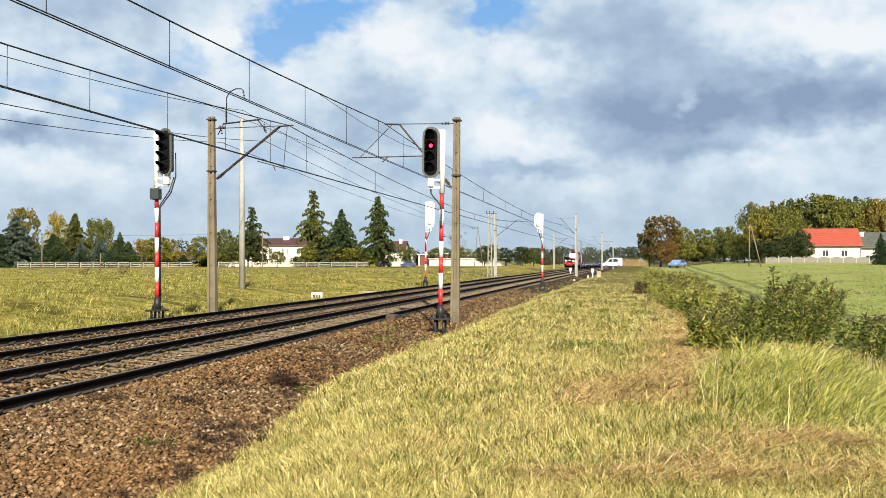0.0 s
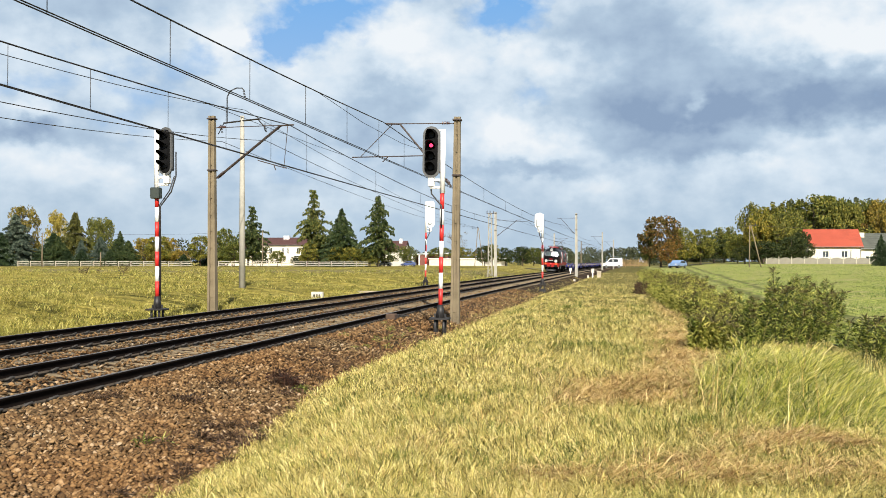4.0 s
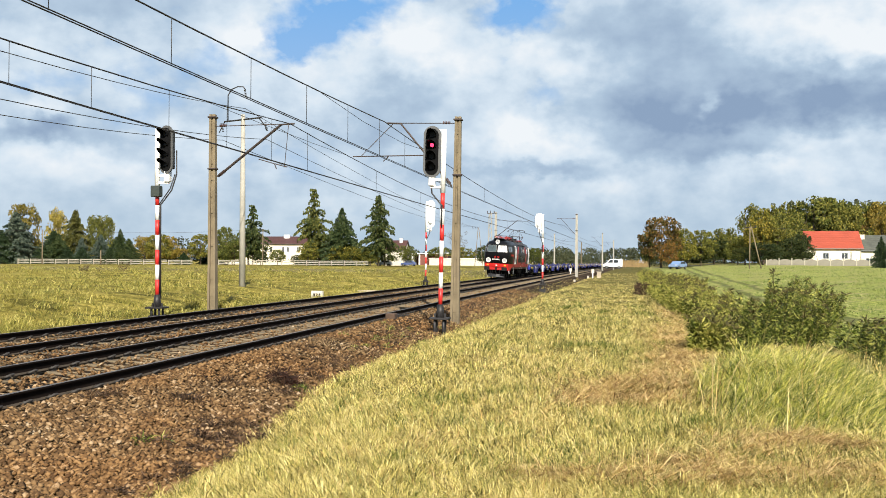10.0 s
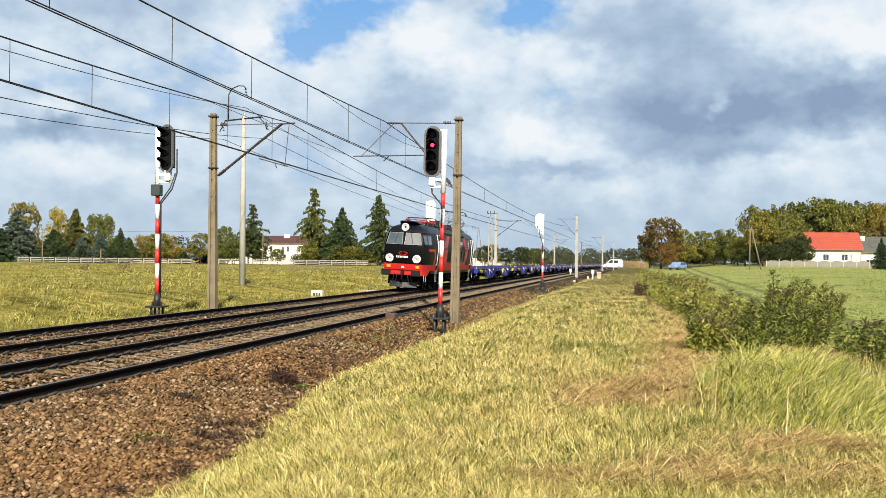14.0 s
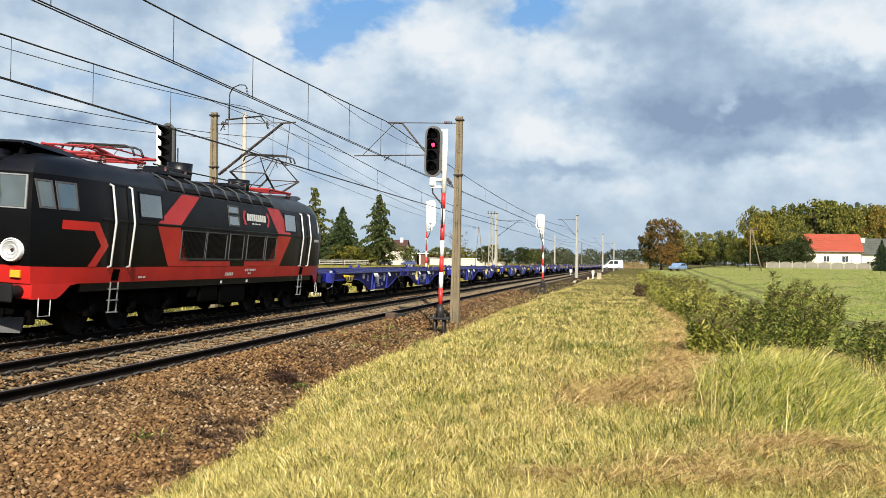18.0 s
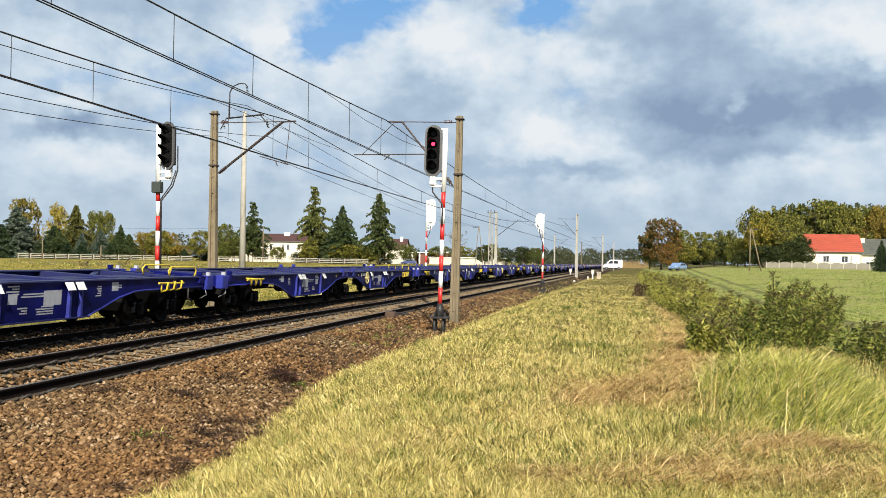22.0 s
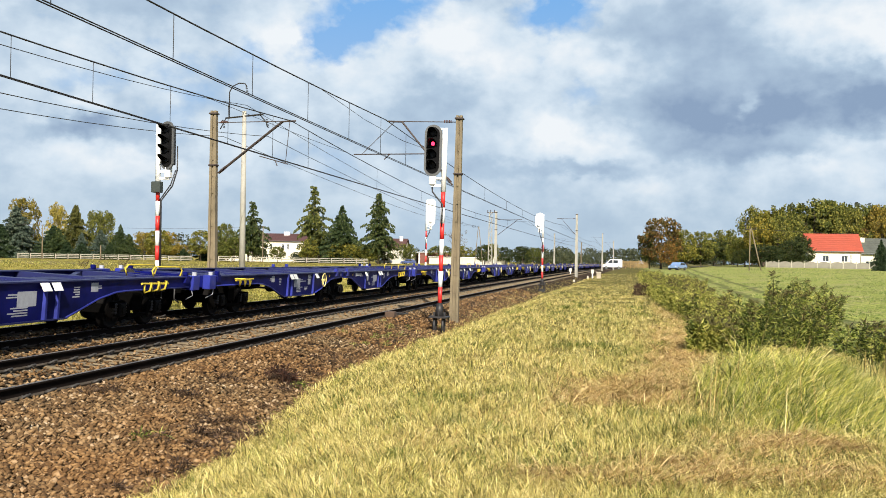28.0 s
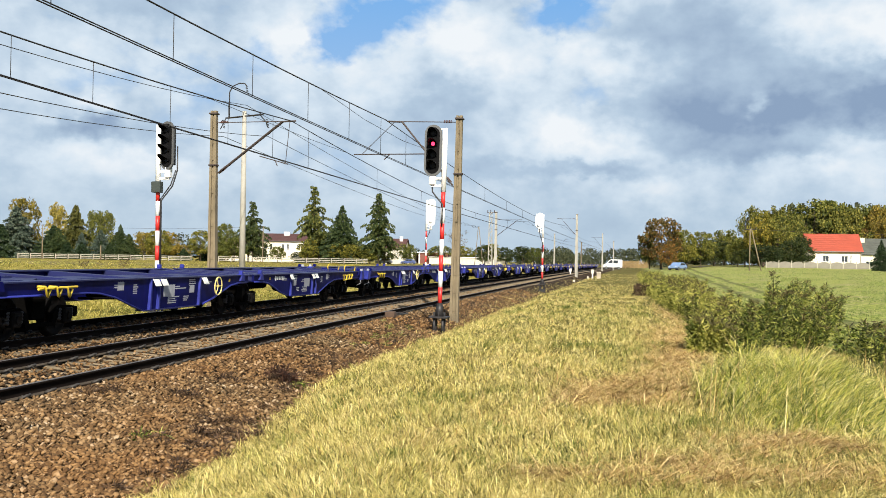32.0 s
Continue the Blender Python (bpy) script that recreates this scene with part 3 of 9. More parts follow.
def signal(name, label, m, height, base_low, head_side, lit=None, reverse=False, junction=False, head_turn=0.0, sh=1.66):
    """A colour-light signal. Origin on the foot plate; -y is the side that drivers see. head_side: offset of the shield from the mast."""
    s = thing(name, label, "railway signal", m, "signals beside the line")
    top = height
    # foundation and foot plate
    bm = BM()
    box(bm, -0.30, 0.30, -0.30, 0.30, -0.03, 0.03, 0.01)
    for sx in (-0.14, 0.14):
        for sy in (-0.14, 0.14):
            tube(bm, (sx, sy, base_low), (sx, sy, 0.0), 0.045, n=8)
    box(bm, -0.24, 0.24, -0.24, 0.24, base_low - 0.2, base_low + 0.08, 0.02)
    part("foundation", tidy(bm), C_STEEL_DARK, s, "dark steel stool foundation")
    bm = BM()
    tube(bm, (0, 0, 0.02), (0, 0, 0.45), 0.15, 0.09, 12)
    for a in range(4):
        q = Matrix.Rotation(a * math.pi / 2, 4, "Z")
        box(bm, 0.07, 0.20, -0.012, 0.012, 0.03, 0.16, 0, 0, q)
    part("foot", tidy(bm), C_STEEL_DARK, s)
    # mast in red and white bands
    split = top * 0.58
    z, i = 0.45, 0
    step = 0.512
    while z < top - 0.02:
        z2 = min(z + step, top)
        white = z >= split or i % 2 == 1
        if z >= split:
            z2 = top
        bm = BM()
        tube(bm, (0, 0, z), (0, 0, z2), 0.070 if z < split else 0.085, n=14)
        part("mast_band", bm, C_WHITE if white else C_RED, s, "white mast section" if white else "red mast section", shade=False)
        z, i = z2, i + 1
    # shield with hoods
    d = -1 if not reverse else 1
    hx = head_side
    sw = 0.56 if not reverse else 0.66
    sz = top - sh / 2 + 0.10
    hm = Matrix.Translation((hx, -0.10 * (1 if not reverse else -1), sz)) @ Matrix.Rotation(head_turn, 4, "Z")
    bm = BM()
    slab(bm, capsule(sw, sh), "y", -0.03, 0.03)
    for v in bm.verts:
        v.co = hm @ v.co
    head = part("shield", tidy(bm), C_SHIELD_EDGE if not reverse else C_WHITE, s, "long rounded signal shield")
    bm = BM()
    slab(bm, capsule(sw * 0.76, sh * 0.90), "y", -0.045 if not reverse else 0.031, -0.031 if not reverse else 0.045)
    for v in bm.verts:
        v.co = hm @ v.co
    part("shield_face", tidy(bm), C_SOOT, head, "matt black face")
    bm = BM()
    if not reverse:
        box(bm, -0.19, 0.19, 0.03, 0.24, -sh * 0.40, sh * 0.40, 0.03)
    else:
        slab(bm, capsule(sw * 0.60, sh * 0.72), "y", -0.22, -0.03)
        for v in bm.verts:      # the case tapers towards its lower end
            v.co.x *= 0.72 + 0.28 * (v.co.z / sh + 0.5)
    for v in bm.verts:
        v.co = hm @ v.co
    part("lamp_case", tidy(bm), C_BLACK if not reverse else C_WHITE, s)
    for k in range(4):
        lz = sh * 0.335 - k * sh * 0.208
        bm = BM()
        tube(bm, (0, d * 0.05, lz), (0, d * 0.065, lz), 0.062 if lit == k else 0.095, n=14)
        for v in bm.verts:
            v.co = hm @ v.co
        part("lens", tidy(bm), C_LIT_RED if lit == k else C_LENS, head, "lit red lamp" if lit == k else "")
        bm = BM()
        n = 10
        rows = []
        for a in range(n + 1):
            an = radians(-25 + 230 * a / n)
            c, si = math.cos(an) * 0.150, math.sin(an) * 0.150
            depth = 0.10 + 0.30 * max(0.0, math.sin(an)) ** 0.7
            rows.append([bm.verts.new((c, d * 0.045, lz + si)), bm.verts.new((c, d * (0.045 + depth), lz + si)),
                         bm.verts.new((c * 0.93, d * (0.045 + depth), lz + si * 0.93)), bm.verts.new((c * 0.93, d * 0.045, lz + si * 0.93))])
        for a, b in zip(rows, rows[1:]):
            for q in range(4):
                bm.faces.new((a[q], b[q], b[(q + 1) % 4], a[(q + 1) % 4]))
        bm.faces.new(rows[0])
        bm.faces.new(rows[-1][::-1])
        for v in bm.verts:
            v.co = hm @ v.co
        part("hood", tidy(bm), C_SOOT, head)
    # brackets and cable
    for zz in (sz - sh / 2 - 0.06, sz - sh / 2 - 0.30):
        bm = BM()
        box(bm, min(0, hx) - 0.05, max(0, hx) + 0.05, -0.05, 0.05, zz - 0.04, zz + 0.04, 0.01)
        part("bracket", tidy(bm), C_WHITE, s, "white bracket")
    bm = BM()
    box(bm, hx - 0.10, hx + 0.10, -0.12, 0.12, sz - sh / 2 - 0.28, sz - sh / 2 + 0.12, 0.03)
    part("cable_head", tidy(bm), C_WHITE, s)
    bm = BM()
    box(bm, min(0, hx) - 0.06, max(0, hx) + 0.06, 0.06, 0.10, sz + sh / 2 - 0.14, sz + sh / 2 - 0.08, 0.005)
    part("bracket", tidy(bm), C_WHITE, s, "white bracket")
    bm = BM()
    sg = 1 if hx > 0 else -1
    if not reverse:
        pipe(bm, [(hx + sg * 0.27, 0.12, sz), (hx + sg * 0.27, 0.12, sz - sh / 2), (hx + sg * 0.10, 0.1, sz - sh / 2 - 0.55), (0.10, 0.05, sz - sh / 2 - 1.05), (0.10, 0.05, 0.3)] if junction else
             [(hx - 0.05, 0.1, sz - sh / 2 - 0.2), (hx, 0.05, sz - sh / 2 - 0.5), (0, -0.09, sz - sh / 2 - 0.9), (0, -0.09, sz - sh / 2 - 1.6)], 0.025, 6)
        if junction:
            pipe(bm, [(hx + sg * 0.21, 0.12, sz - sh / 2), (hx + sg * 0.04, 0.1, sz - sh / 2 - 0.5), (0.06, 0.07, sz - sh / 2 - 1.0), (0.06, 0.07, 0.3)], 0.02, 6)
    else:
        pipe(bm, [(hx, -0.2, sz - sh / 2), (hx * 0.8, -0.1, sz - sh / 2 - 0.5), (0.0, -0.1, sz - sh / 2 - 1.1), (0.0, -0.1, sz - sh / 2 - 1.9)], 0.03, 6)
    part("cable", tidy(bm), C_STEEL_DARK, s)
    if junction:
        bm = BM()
        box(bm, -0.16, 0.16, -0.20, 0.08, split + 0.24, split + 0.62, 0.02)
        part("junction_box", tidy(bm), C_BOX_GREEN, s, "dark green cable box")
    return s


signal("railway_signal", "four-lamp signal showing red on a red and white mast", pose(-5.69, 31.3, -0.06, 0, 0.9, 0), 6.08, -0.62, -0.36, lit=1)
signal("railway_signal", "unlit four-lamp signal on a red and white mast", pose(-15.66, 31.75, 0.12, 0, -0.5, 0), 6.15, -0.35, 0.38, junction=True, head_turn=-0.28)
signal("railway_signal", "white back of a signal on a red and white mast", pose(-5.80, 75.4, 0.05, 0, 0, 0), 5.35, -0.4, -0.26, reverse=True, sh=1.2)
signal("railway_signal", "white back of a tall signal on a red and white mast", pose(-15.60, 79.1, 0.10, 0, 0.5, 0), 6.55, -0.35, 0.36, reverse=True, sh=2.2)


# concrete masts of the overhead line
def mast_body(h, w0, w1, slots):
    """An H-shaped concrete post with a row of shallow pockets down its web."""
    bm = BM()
    for sx in (-1, 1):
        vs = box(bm, -0.5, 0.5, -0.5, 0.5, 0, 1)
        for v in vs:
            k = w0 + (w1 - w0) * v.co.z
            z = v.co.z * h
            x = sx * (0.5 * k - 0.045) + v.co.x * 0.09
            v.co = Vector((x, v.co.y * k * 0.85, z))
    # web between the flanges, pierced
    n = slots
    for i in range(n):
        z0, z1 = h * i / n, h * (i + 1) / n
        for a, b, dp in ((z0, z0 + (z1 - z0) * 0.80, 0.055), (z0 + (z1 - z0) * 0.80, z1, 0.025)):
            ka = w0 + (w1 - w0) * a / h
            box(bm, -0.5 * ka + 0.089, 0.5 * ka - 0.089, -dp, dp, a, b)
    return tidy(bm)


C_CONC_DIM = worn("grey_concrete", (0.36, 0.345, 0.30), 0.7, 1.5, 0.9, 0, 40, 0.3)
C_MAST = worn("weathered_mast_concrete", (0.20, 0.16, 0.10), 0.5, 1.4, 0.92, 0, 25, 0.5)
C_ARM = worn("rusty_arm_steel", (0.065, 0.048, 0.042), 0.5, 2.5, 0.75, 0.2)
C_INSUL = worn("brown_insulator", (0.10, 0.05, 0.04), 0.7, 5, 0.25)


def mast(x, y, z, h, lean=0.0, arm=None, label="weathered concrete overhead line mast with a steel arm", slim=1.0, low=0.8, lean_y=0.0, stuff_=None):
    s = thing("overhead_line_mast", label, "line mast", pose(x, y, z, lean_y, lean, 0), "masts along the line")
    part("post", mast_body(h + low, 0.40 * slim, 0.27 * slim, 13), stuff_ or C_MAST, s, m=Matrix.Translation((0, 0, -low)))
    for zz in (h * 0.985, h * 0.72):
        bm = BM()
        box(bm, -0.19 * slim, 0.19 * slim, -0.165, 0.165, zz - 0.03, zz + 0.03, 0.01)
        part("collar", tidy(bm), C_ARM, s)
    if arm:
        reach, top, low_a, reg = arm   # to the track's wire; heights of top stay, strut foot, steady arm
        sg = 1 if reach > 0 else -1
        bm = BM()
        tube(bm, (sg * 0.12, 0, top - 0.02), (reach, 0, top), 0.018, n=6)
        part("top_stay", tidy(bm), C_ARM, s)
        bm = BM()
        a, b = Vector((sg * 0.2, 0, low_a)), Vector((reach - sg * 0.45, 0, top - 0.02))
        for off in (-0.07, 0.07):
            tube(bm, a + Vector((0, off, 0)), b + Vector((0, off, 0)), 0.030, n=6)
        for i in range(9):
            p = a.lerp(b, (i + 0.5) / 9)
            tube(bm, p + Vector((0, -0.07, 0)), p + Vector((0, 0.07, 0)), 0.012, n=5)
        tube(bm, b - Vector((sg * 0.05, 0, 0)), (reach + sg * 0.1, 0, top), 0.035, n=6)
        part("strut", tidy(bm), C_ARM, s, "brownish steel strut")
        bm = BM()
        for i in range(5):
            tube(bm, (sg * (0.3 + i * 0.06), 0, top), (sg * (0.33 + i * 0.06), 0, top), 0.055, n=10)
        part("insulator", tidy(bm), C_INSUL, s)
        bm = BM()
        for i in range(5):
            tube(bm, a.lerp(b, 0.04 + i * 0.016), a.lerp(b, 0.047 + i * 0.016), 0.07, n=10)
        part("insulator", tidy(bm), C_INSUL, s)
        if reg:
            z_reg, r0, r1 = reg
            bm = BM()
            tube(bm, (r0, 0, z_reg + (0.05 if reach < 0 else 0.34)), (r1, 0, z_reg), 0.022, n=6)
            hi = 0.05 if reach < 0 else 0.34
            tube(bm, (r0 + (r1 - r0) * 0.55, 0, z_reg + hi * 0.45), (r0 + (r1 - r0) * 0.62, 0, z_reg + hi * 0.4 - 0.2), 0.02, n=6)
            tube(bm, (r0 + (r1 - r0) * 0.9, 0, z_reg), (reach - sg * 0.15, 0, top - 0.03), 0.014, n=5)
            part("steady_arm", tidy(bm), C_ARM, s)
    return s


mast(-5.99, 35.99, -0.60, 7.72, 0.65, (-2.62, 7.50, 5.15, (6.25, -0.9, -4.0)), slim=0.84)
mast(-16.20, 37.7, -0.22, 7.88, -0.4, (3.35, 7.42, 5.35, (5.69, 1.95, 3.15)), slim=0.88)
mast(-6.00, 139.5, 0.30, 8.27, 0, (-2.62, 7.6, 5.35, None), low=1.0, stuff_=C_CONC_DIM)
mast(-16.20, 130.0, -0.22, 8.55, 0, (3.35, 7.5, 5.4, None), stuff_=C_CONC_DIM)
mast(-4.24, 245.0, 0.40, 8.6, 0, (-2.62, 7.6, 5.35, None), low=1.0, stuff_=C_CONC_DIM)
mast(-15.95, 245.0, 0.0, 8.8, 0, (3.35, 7.5, 5.4, None), stuff_=C_CONC_DIM)
mast(-1.9, 300.0, 0.40, 8.0, 0, (-2.62, 7.4, 5.35, None), low=1.0, stuff_=C_CONC_DIM)
mast(-12.6, 330.0, 0.0, 8.6, 0, (3.35, 7.5, 5.4, None))
mast(-5.9, -31.0, -0.5, 7.7, 0, (-2.62, 7.5, 5.2, None))
mast(-16.2, -31.0, -0.3, 8.0, 0, (3.35, 7.5, 5.3, None))


def lattice_mast(x, y, z, h):
    """A tall angle-iron anchor mast."""
    s = thing("lattice_mast", "slim rusty lattice anchor mast", "line mast", pose(x, y, z), "masts along the line")
    w = 0.28
    for sx in (-1, 1):
        for sy in (-1, 1):
            bm = BM()
            tube(bm, (sx * w, sy * w, -0.5), (sx * w * 0.6, sy * w * 0.6, h), 0.035, n=5)
            part("leg", tidy(bm), C_CONC_DIM, s)
    bm = BM()
    n = 14
    for i in range(n):
        z0, z1 = h * i / n, h * (i + 1) / n
        a, b = w * (1 - 0.4 * i / n), w * (1 - 0.4 * (i + 1) / n)
        d = 1 if i % 2 else -1
        for sy in (-1, 1):
            tube(bm, (-d * a, sy * a, z0), (d * b, sy * b, z1), 0.025, n=4)
            tube(bm, (sy * a, -d * a, z0), (sy * b, d * b, z1), 0.025, n=4)
    part("bracing", tidy(bm), C_CONC_DIM, s)
    bm = BM()
    tube(bm, (-0.45, 0, h - 0.1), (0.55, 0, h - 0.1), 0.05, n=6)
    for xx in (-0.4, 0.0, 0.5):
        tube(bm, (xx, 0, h - 0.1), (xx, 0, h + 0.25), 0.05, n=6)
    part("crossarm", tidy(bm), C_ARM, s)
    return s


lattice_mast(-17.0, 130.5, -0.2, 8.5)


# the power line on tall round poles


def power_pole():
    s = thing("power_pole", "pale concrete power pole with a steel crossarm", "power pole", pose(-22.0, 55.5, 0.45, 0, -0.2, 0))
    bm = BM()
    tube(bm, (0, 0, -0.6), (0, 0, 9.95), 0.20, 0.12, 14)
    part("post", bm, C_CONC_DIM, s)
    bm = BM()
    for a in (0.08, -0.08):
        tube(bm, (-1.15, a, 9.55), (1.15, a, 9.75), 0.035, n=6)
    pipe(bm, [(-1.15, 0, 9.55), (-1.5, 0, 8.9)], 0.03, 6)
    pipe(bm, [(1.0, 0, 9.7), (1.35, 0, 9.3), (1.45, 0, 9.0)], 0.035, 6)
    pipe(bm, [(-0.95, 0, 9.6), (-0.95, 0, 11.1), (-0.75, 0, 11.45), (-0.35, 0, 11.62), (0.0, 0, 11.60), (0.15, 0, 11.4)], 0.035, 6)
    part("crossarm", tidy(bm), C_STEEL_DARK, s, "bent steel crossarm")
    for x, z in ((-1.35, 8.9), (1.40, 8.9), (0.1, 10.85)):
        bm = BM()
        for i in range(6):
            tube(bm, (x + i * 0.02, 0, z + 0.55 - i * 0.09), (x + i * 0.02, 0, z + 0.51 - i * 0.09), 0.07, 0.05, 8)
        part("insulator", tidy(bm), C_STEEL_DARK, s)
    return s


power_pole()


def frame_pole(x, y, z, h, spread, name_label, lean=0.0):
    s = thing("power_pole", name_label, "power pole", pose(x, y, z))
    for d in (0, 1):
        bm = BM()
        tube(bm, (d * spread, 0, -0.5), (0.04 + d * 0.16 + lean, 0, h), 0.10, 0.08, 8)
        part("leg", bm, C_MAST, s)
    bm = BM()
    tube(bm, (-0.7, 0, h - 0.1), (0.9, 0, h - 0.05), 0.06, n=6)
    for xx in (-0.65, 0.1, 0.85):
        tube(bm, (xx, 0, h - 0.1), (xx, 0, h + 0.3), 0.06, n=6)
    part("crossarm", tidy(bm), C_STEEL_DARK, s)


frame_pole(-39.2, 268, 0.45, 10.6, 2.4, "slim braced power pole on the meadow edge", 0.9)
frame_pole(18.25, 147, 0.95, 6.05, 1.75, "leaning braced wooden pole beside the field")
for px_, py_, ph_ in ((-135.5, 215, 8.1), (-87.8, 235, 9.0), (-112.0, 200, 3.3)):
    s_ = thing("utility_pole", "slim grey utility pole near the fence", "utility pole", pose(px_, py_, ground_z(px_, py_)), "utility poles on the meadow")
    bm_ = BM()
    tube(bm_, (0, 0, -0.5), (0, 0, ph_), 0.17, 0.11, 8)
    part("post", bm_, C_MAST, s_)
    bm_ = BM()
    tube(bm_, (-0.35, 0, ph_ - 0.2), (0.35, 0, ph_ - 0.15), 0.05, n=5)
    part("crossarm", bm_, C_STEEL_DARK, s_)


# wires
def hang(a, b, sag, n=14):
    a, b = Vector(a), Vector(b)
    return [a.lerp(b, i / n) - Vector((0, 0, sag * 4 * (i / n) * (1 - i / n))) for i in range(n + 1)]


def wire(name, label, runs, r):
    bm = BM()
    for pts in runs:
        pipe(bm, pts, r, 4)
    return tagged(part(name, bm, C_WIRE), label, "overhead wire", "overhead wires")


def overhead(xo, supports, zc, zm, zs, label):
    """Contact pair, carrier and droppers of one track over its supports."""
    def at(y, z, dx=0.0):
        return Vector((xo + swerve(y) + dx, y, z))
    def carrier(y):
        for a, b in zip(supports, supports[1:]):
            if a <= y <= b:
                k = (y - a) / (b - a)
                return zs - (zs - zm) * 4 * k * (1 - k) * (1.0 if b - a < 80 else 1.25)
        return zs
    y_all = [supports[0] + (supports[-1] - supports[0]) * i / 90 for i in range(91)]
    y_all = sorted(set(y_all) | set(supports))
    for dx in (-0.045, 0.045):
        wire("contact_wire", label, [[at(y, zc, dx) for y in y_all]], 0.013)
    wire("carrier_wire", label, [[at(y, carrier(y)) for y in y_all]], 0.019)
    runs = []
    y = supports[0] + 2.8
    while y < 118:
        runs.append([at(y, zc), at(y, carrier(y))])
        y += 4.2 if y < 36 else 11.5
    if xo < -10:
        runs.append([at(18.9, zc), at(18.9, carrier(18.9))])
    for r in runs:
        wire("dropper", label, [r], 0.0085)
    for yy in supports[1:3]:
        wire("stitch_wire", label, [[at(yy - 8.0, carrier(yy - 8.0)), at(yy - 3, carrier(yy) - 0.42), at(yy + 3, carrier(yy) - 0.42), at(yy + 8, carrier(yy + 8))]], 0.009)


overhead(-8.65, [-31.0, 35.5, 139.5, 245.0, 300.0, 420.0], 5.58, 6.36, 6.92, "thin dark overhead wire above the near track")
overhead(-12.75, [-31.0, 36.8, 130.0, 245.0, 330.0, 430.0], 5.46, 6.16, 7.10, "thin dark overhead wire above the train's track")
for dx_, z0_ in ((0.1, 10.75), (-1.30, 8.9), (1.45, 8.9)):
    wire("power_line", "thin sagging power line over the meadow", [hang((-22 + dx_, 55.5, z0_), (-14 + dx_, -50, z0_), 2.95, 24)], 0.015)
    wire("power_line", "thin sagging power line over the meadow", [hang((-22 + dx_, 55.5, z0_), (-38.6 + dx_ * 0.5, 268, 11.2), 1.2, 24)], 0.018)
wire("power_line", "thin cable to the house", [hang((18.5, 147, 7.0), (60, 190, 8.2), 0.5)], 0.02)
wire("power_line", "thin cable along the meadow", [hang((-135.5, 215, 8.7), (-87.8, 235, 9.5), 0.8)], 0.02)
wire("power_line", "thin cable along the meadow", [hang((-230, 190, 8.6), (-135.5, 215, 8.7), 0.8)], 0.02)


# small things beside the rails
def small_post(name, label, cat, x, y, parts):
    s = thing(name, label, cat, pose(x, y, ground_z(x, y)))
    for nm, col, boxes in parts:
        bm = BM()
        for b in boxes:
            box(bm, *b, 0.015)
        part(nm, tidy(bm), col, s)
    return s


small_post("distance_stone", "white painted distance stone in the grass", "marker stone", -16.9, 54.0,
           [("stone", C_CONC_LIGHT, [(-0.33, 0.33, -0.12, 0.12, -0.2, 0.44)]), ("writing_bars", C_BLACK, [(-0.2, -0.1, -0.126, -0.118, 0.12, 0.3), (-0.03, 0.05, -0.126, -0.118, 0.12, 0.3), (0.12, 0.2, -0.126, -0.118, 0.12, 0.3)])])
small_post("drain_cover", "dark low concrete drain cover by the ballast", "drain cover", -16.2, 63.0, [("lid", C_GREY, [(-0.75, 0.75, -0.5, 0.5, -0.1, 0.12)]), ("rim", C_CONCRETE, [(-0.6, 0.6, -0.56, -0.49, -0.1, 0.16)])])


C_SENSOR = worn("dusty_sensor", (0.085, 0.052, 0.034), 0.6, 4, 0.9)


def sensor_box(x, y, z, label):
    s = thing("track_sensor", label, "track sensor", pose(x, y, z))
    bm = BM()
    box(bm, -0.16, 0.16, -0.22, 0.22, -0.05, 0.16, 0.03)
    part("housing", tidy(bm), C_SENSOR, s)
    bm = BM()
    box(bm, -0.05, 0.05, 0.2, 1.0, -0.03, 0.09, 0.02)
    tube(bm, (0.1, 0.9, 0.02), (0.1, 2.4, -0.02), 0.03, n=6)
    part("cable", tidy(bm), C_STEEL_DARK, s)


sensor_box(-13.15 + 1.0, 34.9, -0.12, "dusty track sensor between the rails")
sensor_box(-7.55, 32.4, -0.14, "dusty track sensor beside the rail")
small_post("crossing_post", "white round marker on a short post", "marker post", -11.0 + 3.2, 160, [("post", C_WHITE, [(-0.06, 0.06, -0.05, 0.05, -0.3, 1.2)]), ("disc", C_CONC_LIGHT, [(-0.22, 0.22, -0.03, 0.03, 1.0, 1.5)])])
small_post("crossing_post", "white marker board on a short post", "marker post", -3.0, 112, [("post", C_WHITE, [(-0.06, 0.06, -0.05, 0.05, -0.3, 0.7)]), ("board", C_CONC_LIGHT, [(-0.16, 0.16, -0.03, 0.03, 0.55, 1.0)])])
small_post("relay_cabinet", "small pale relay cabinet in the grass", "cabinet", -2.2, 106.7, [("body", C_CONCRETE, [(-0.22, 0.22, -0.2, 0.2, -0.2, 0.62)]), ("lid", C_CONC_LIGHT, [(-0.26, 0.26, -0.24, 0.24, 0.62, 0.67)])])
small_post("marker_stone", "small white stone beside the ballast", "marker stone", -5.3, 118, [("stone", C_CONC_LIGHT, [(-0.12, 0.12, -0.1, 0.1, -0.2, 0.4)])])
small_post("marker_stone", "small white stone near the crossing", "marker stone", -4.4, 140, [("stone", C_CONC_LIGHT, [(-0.12, 0.12, -0.1, 0.1, -0.2, 0.4)])])

# ------------------------------------------------------------------ grass, stones, weeds
def heights(xs, ys):
    return np.array([ground_z(x, y) for x, y in zip(xs, ys)])


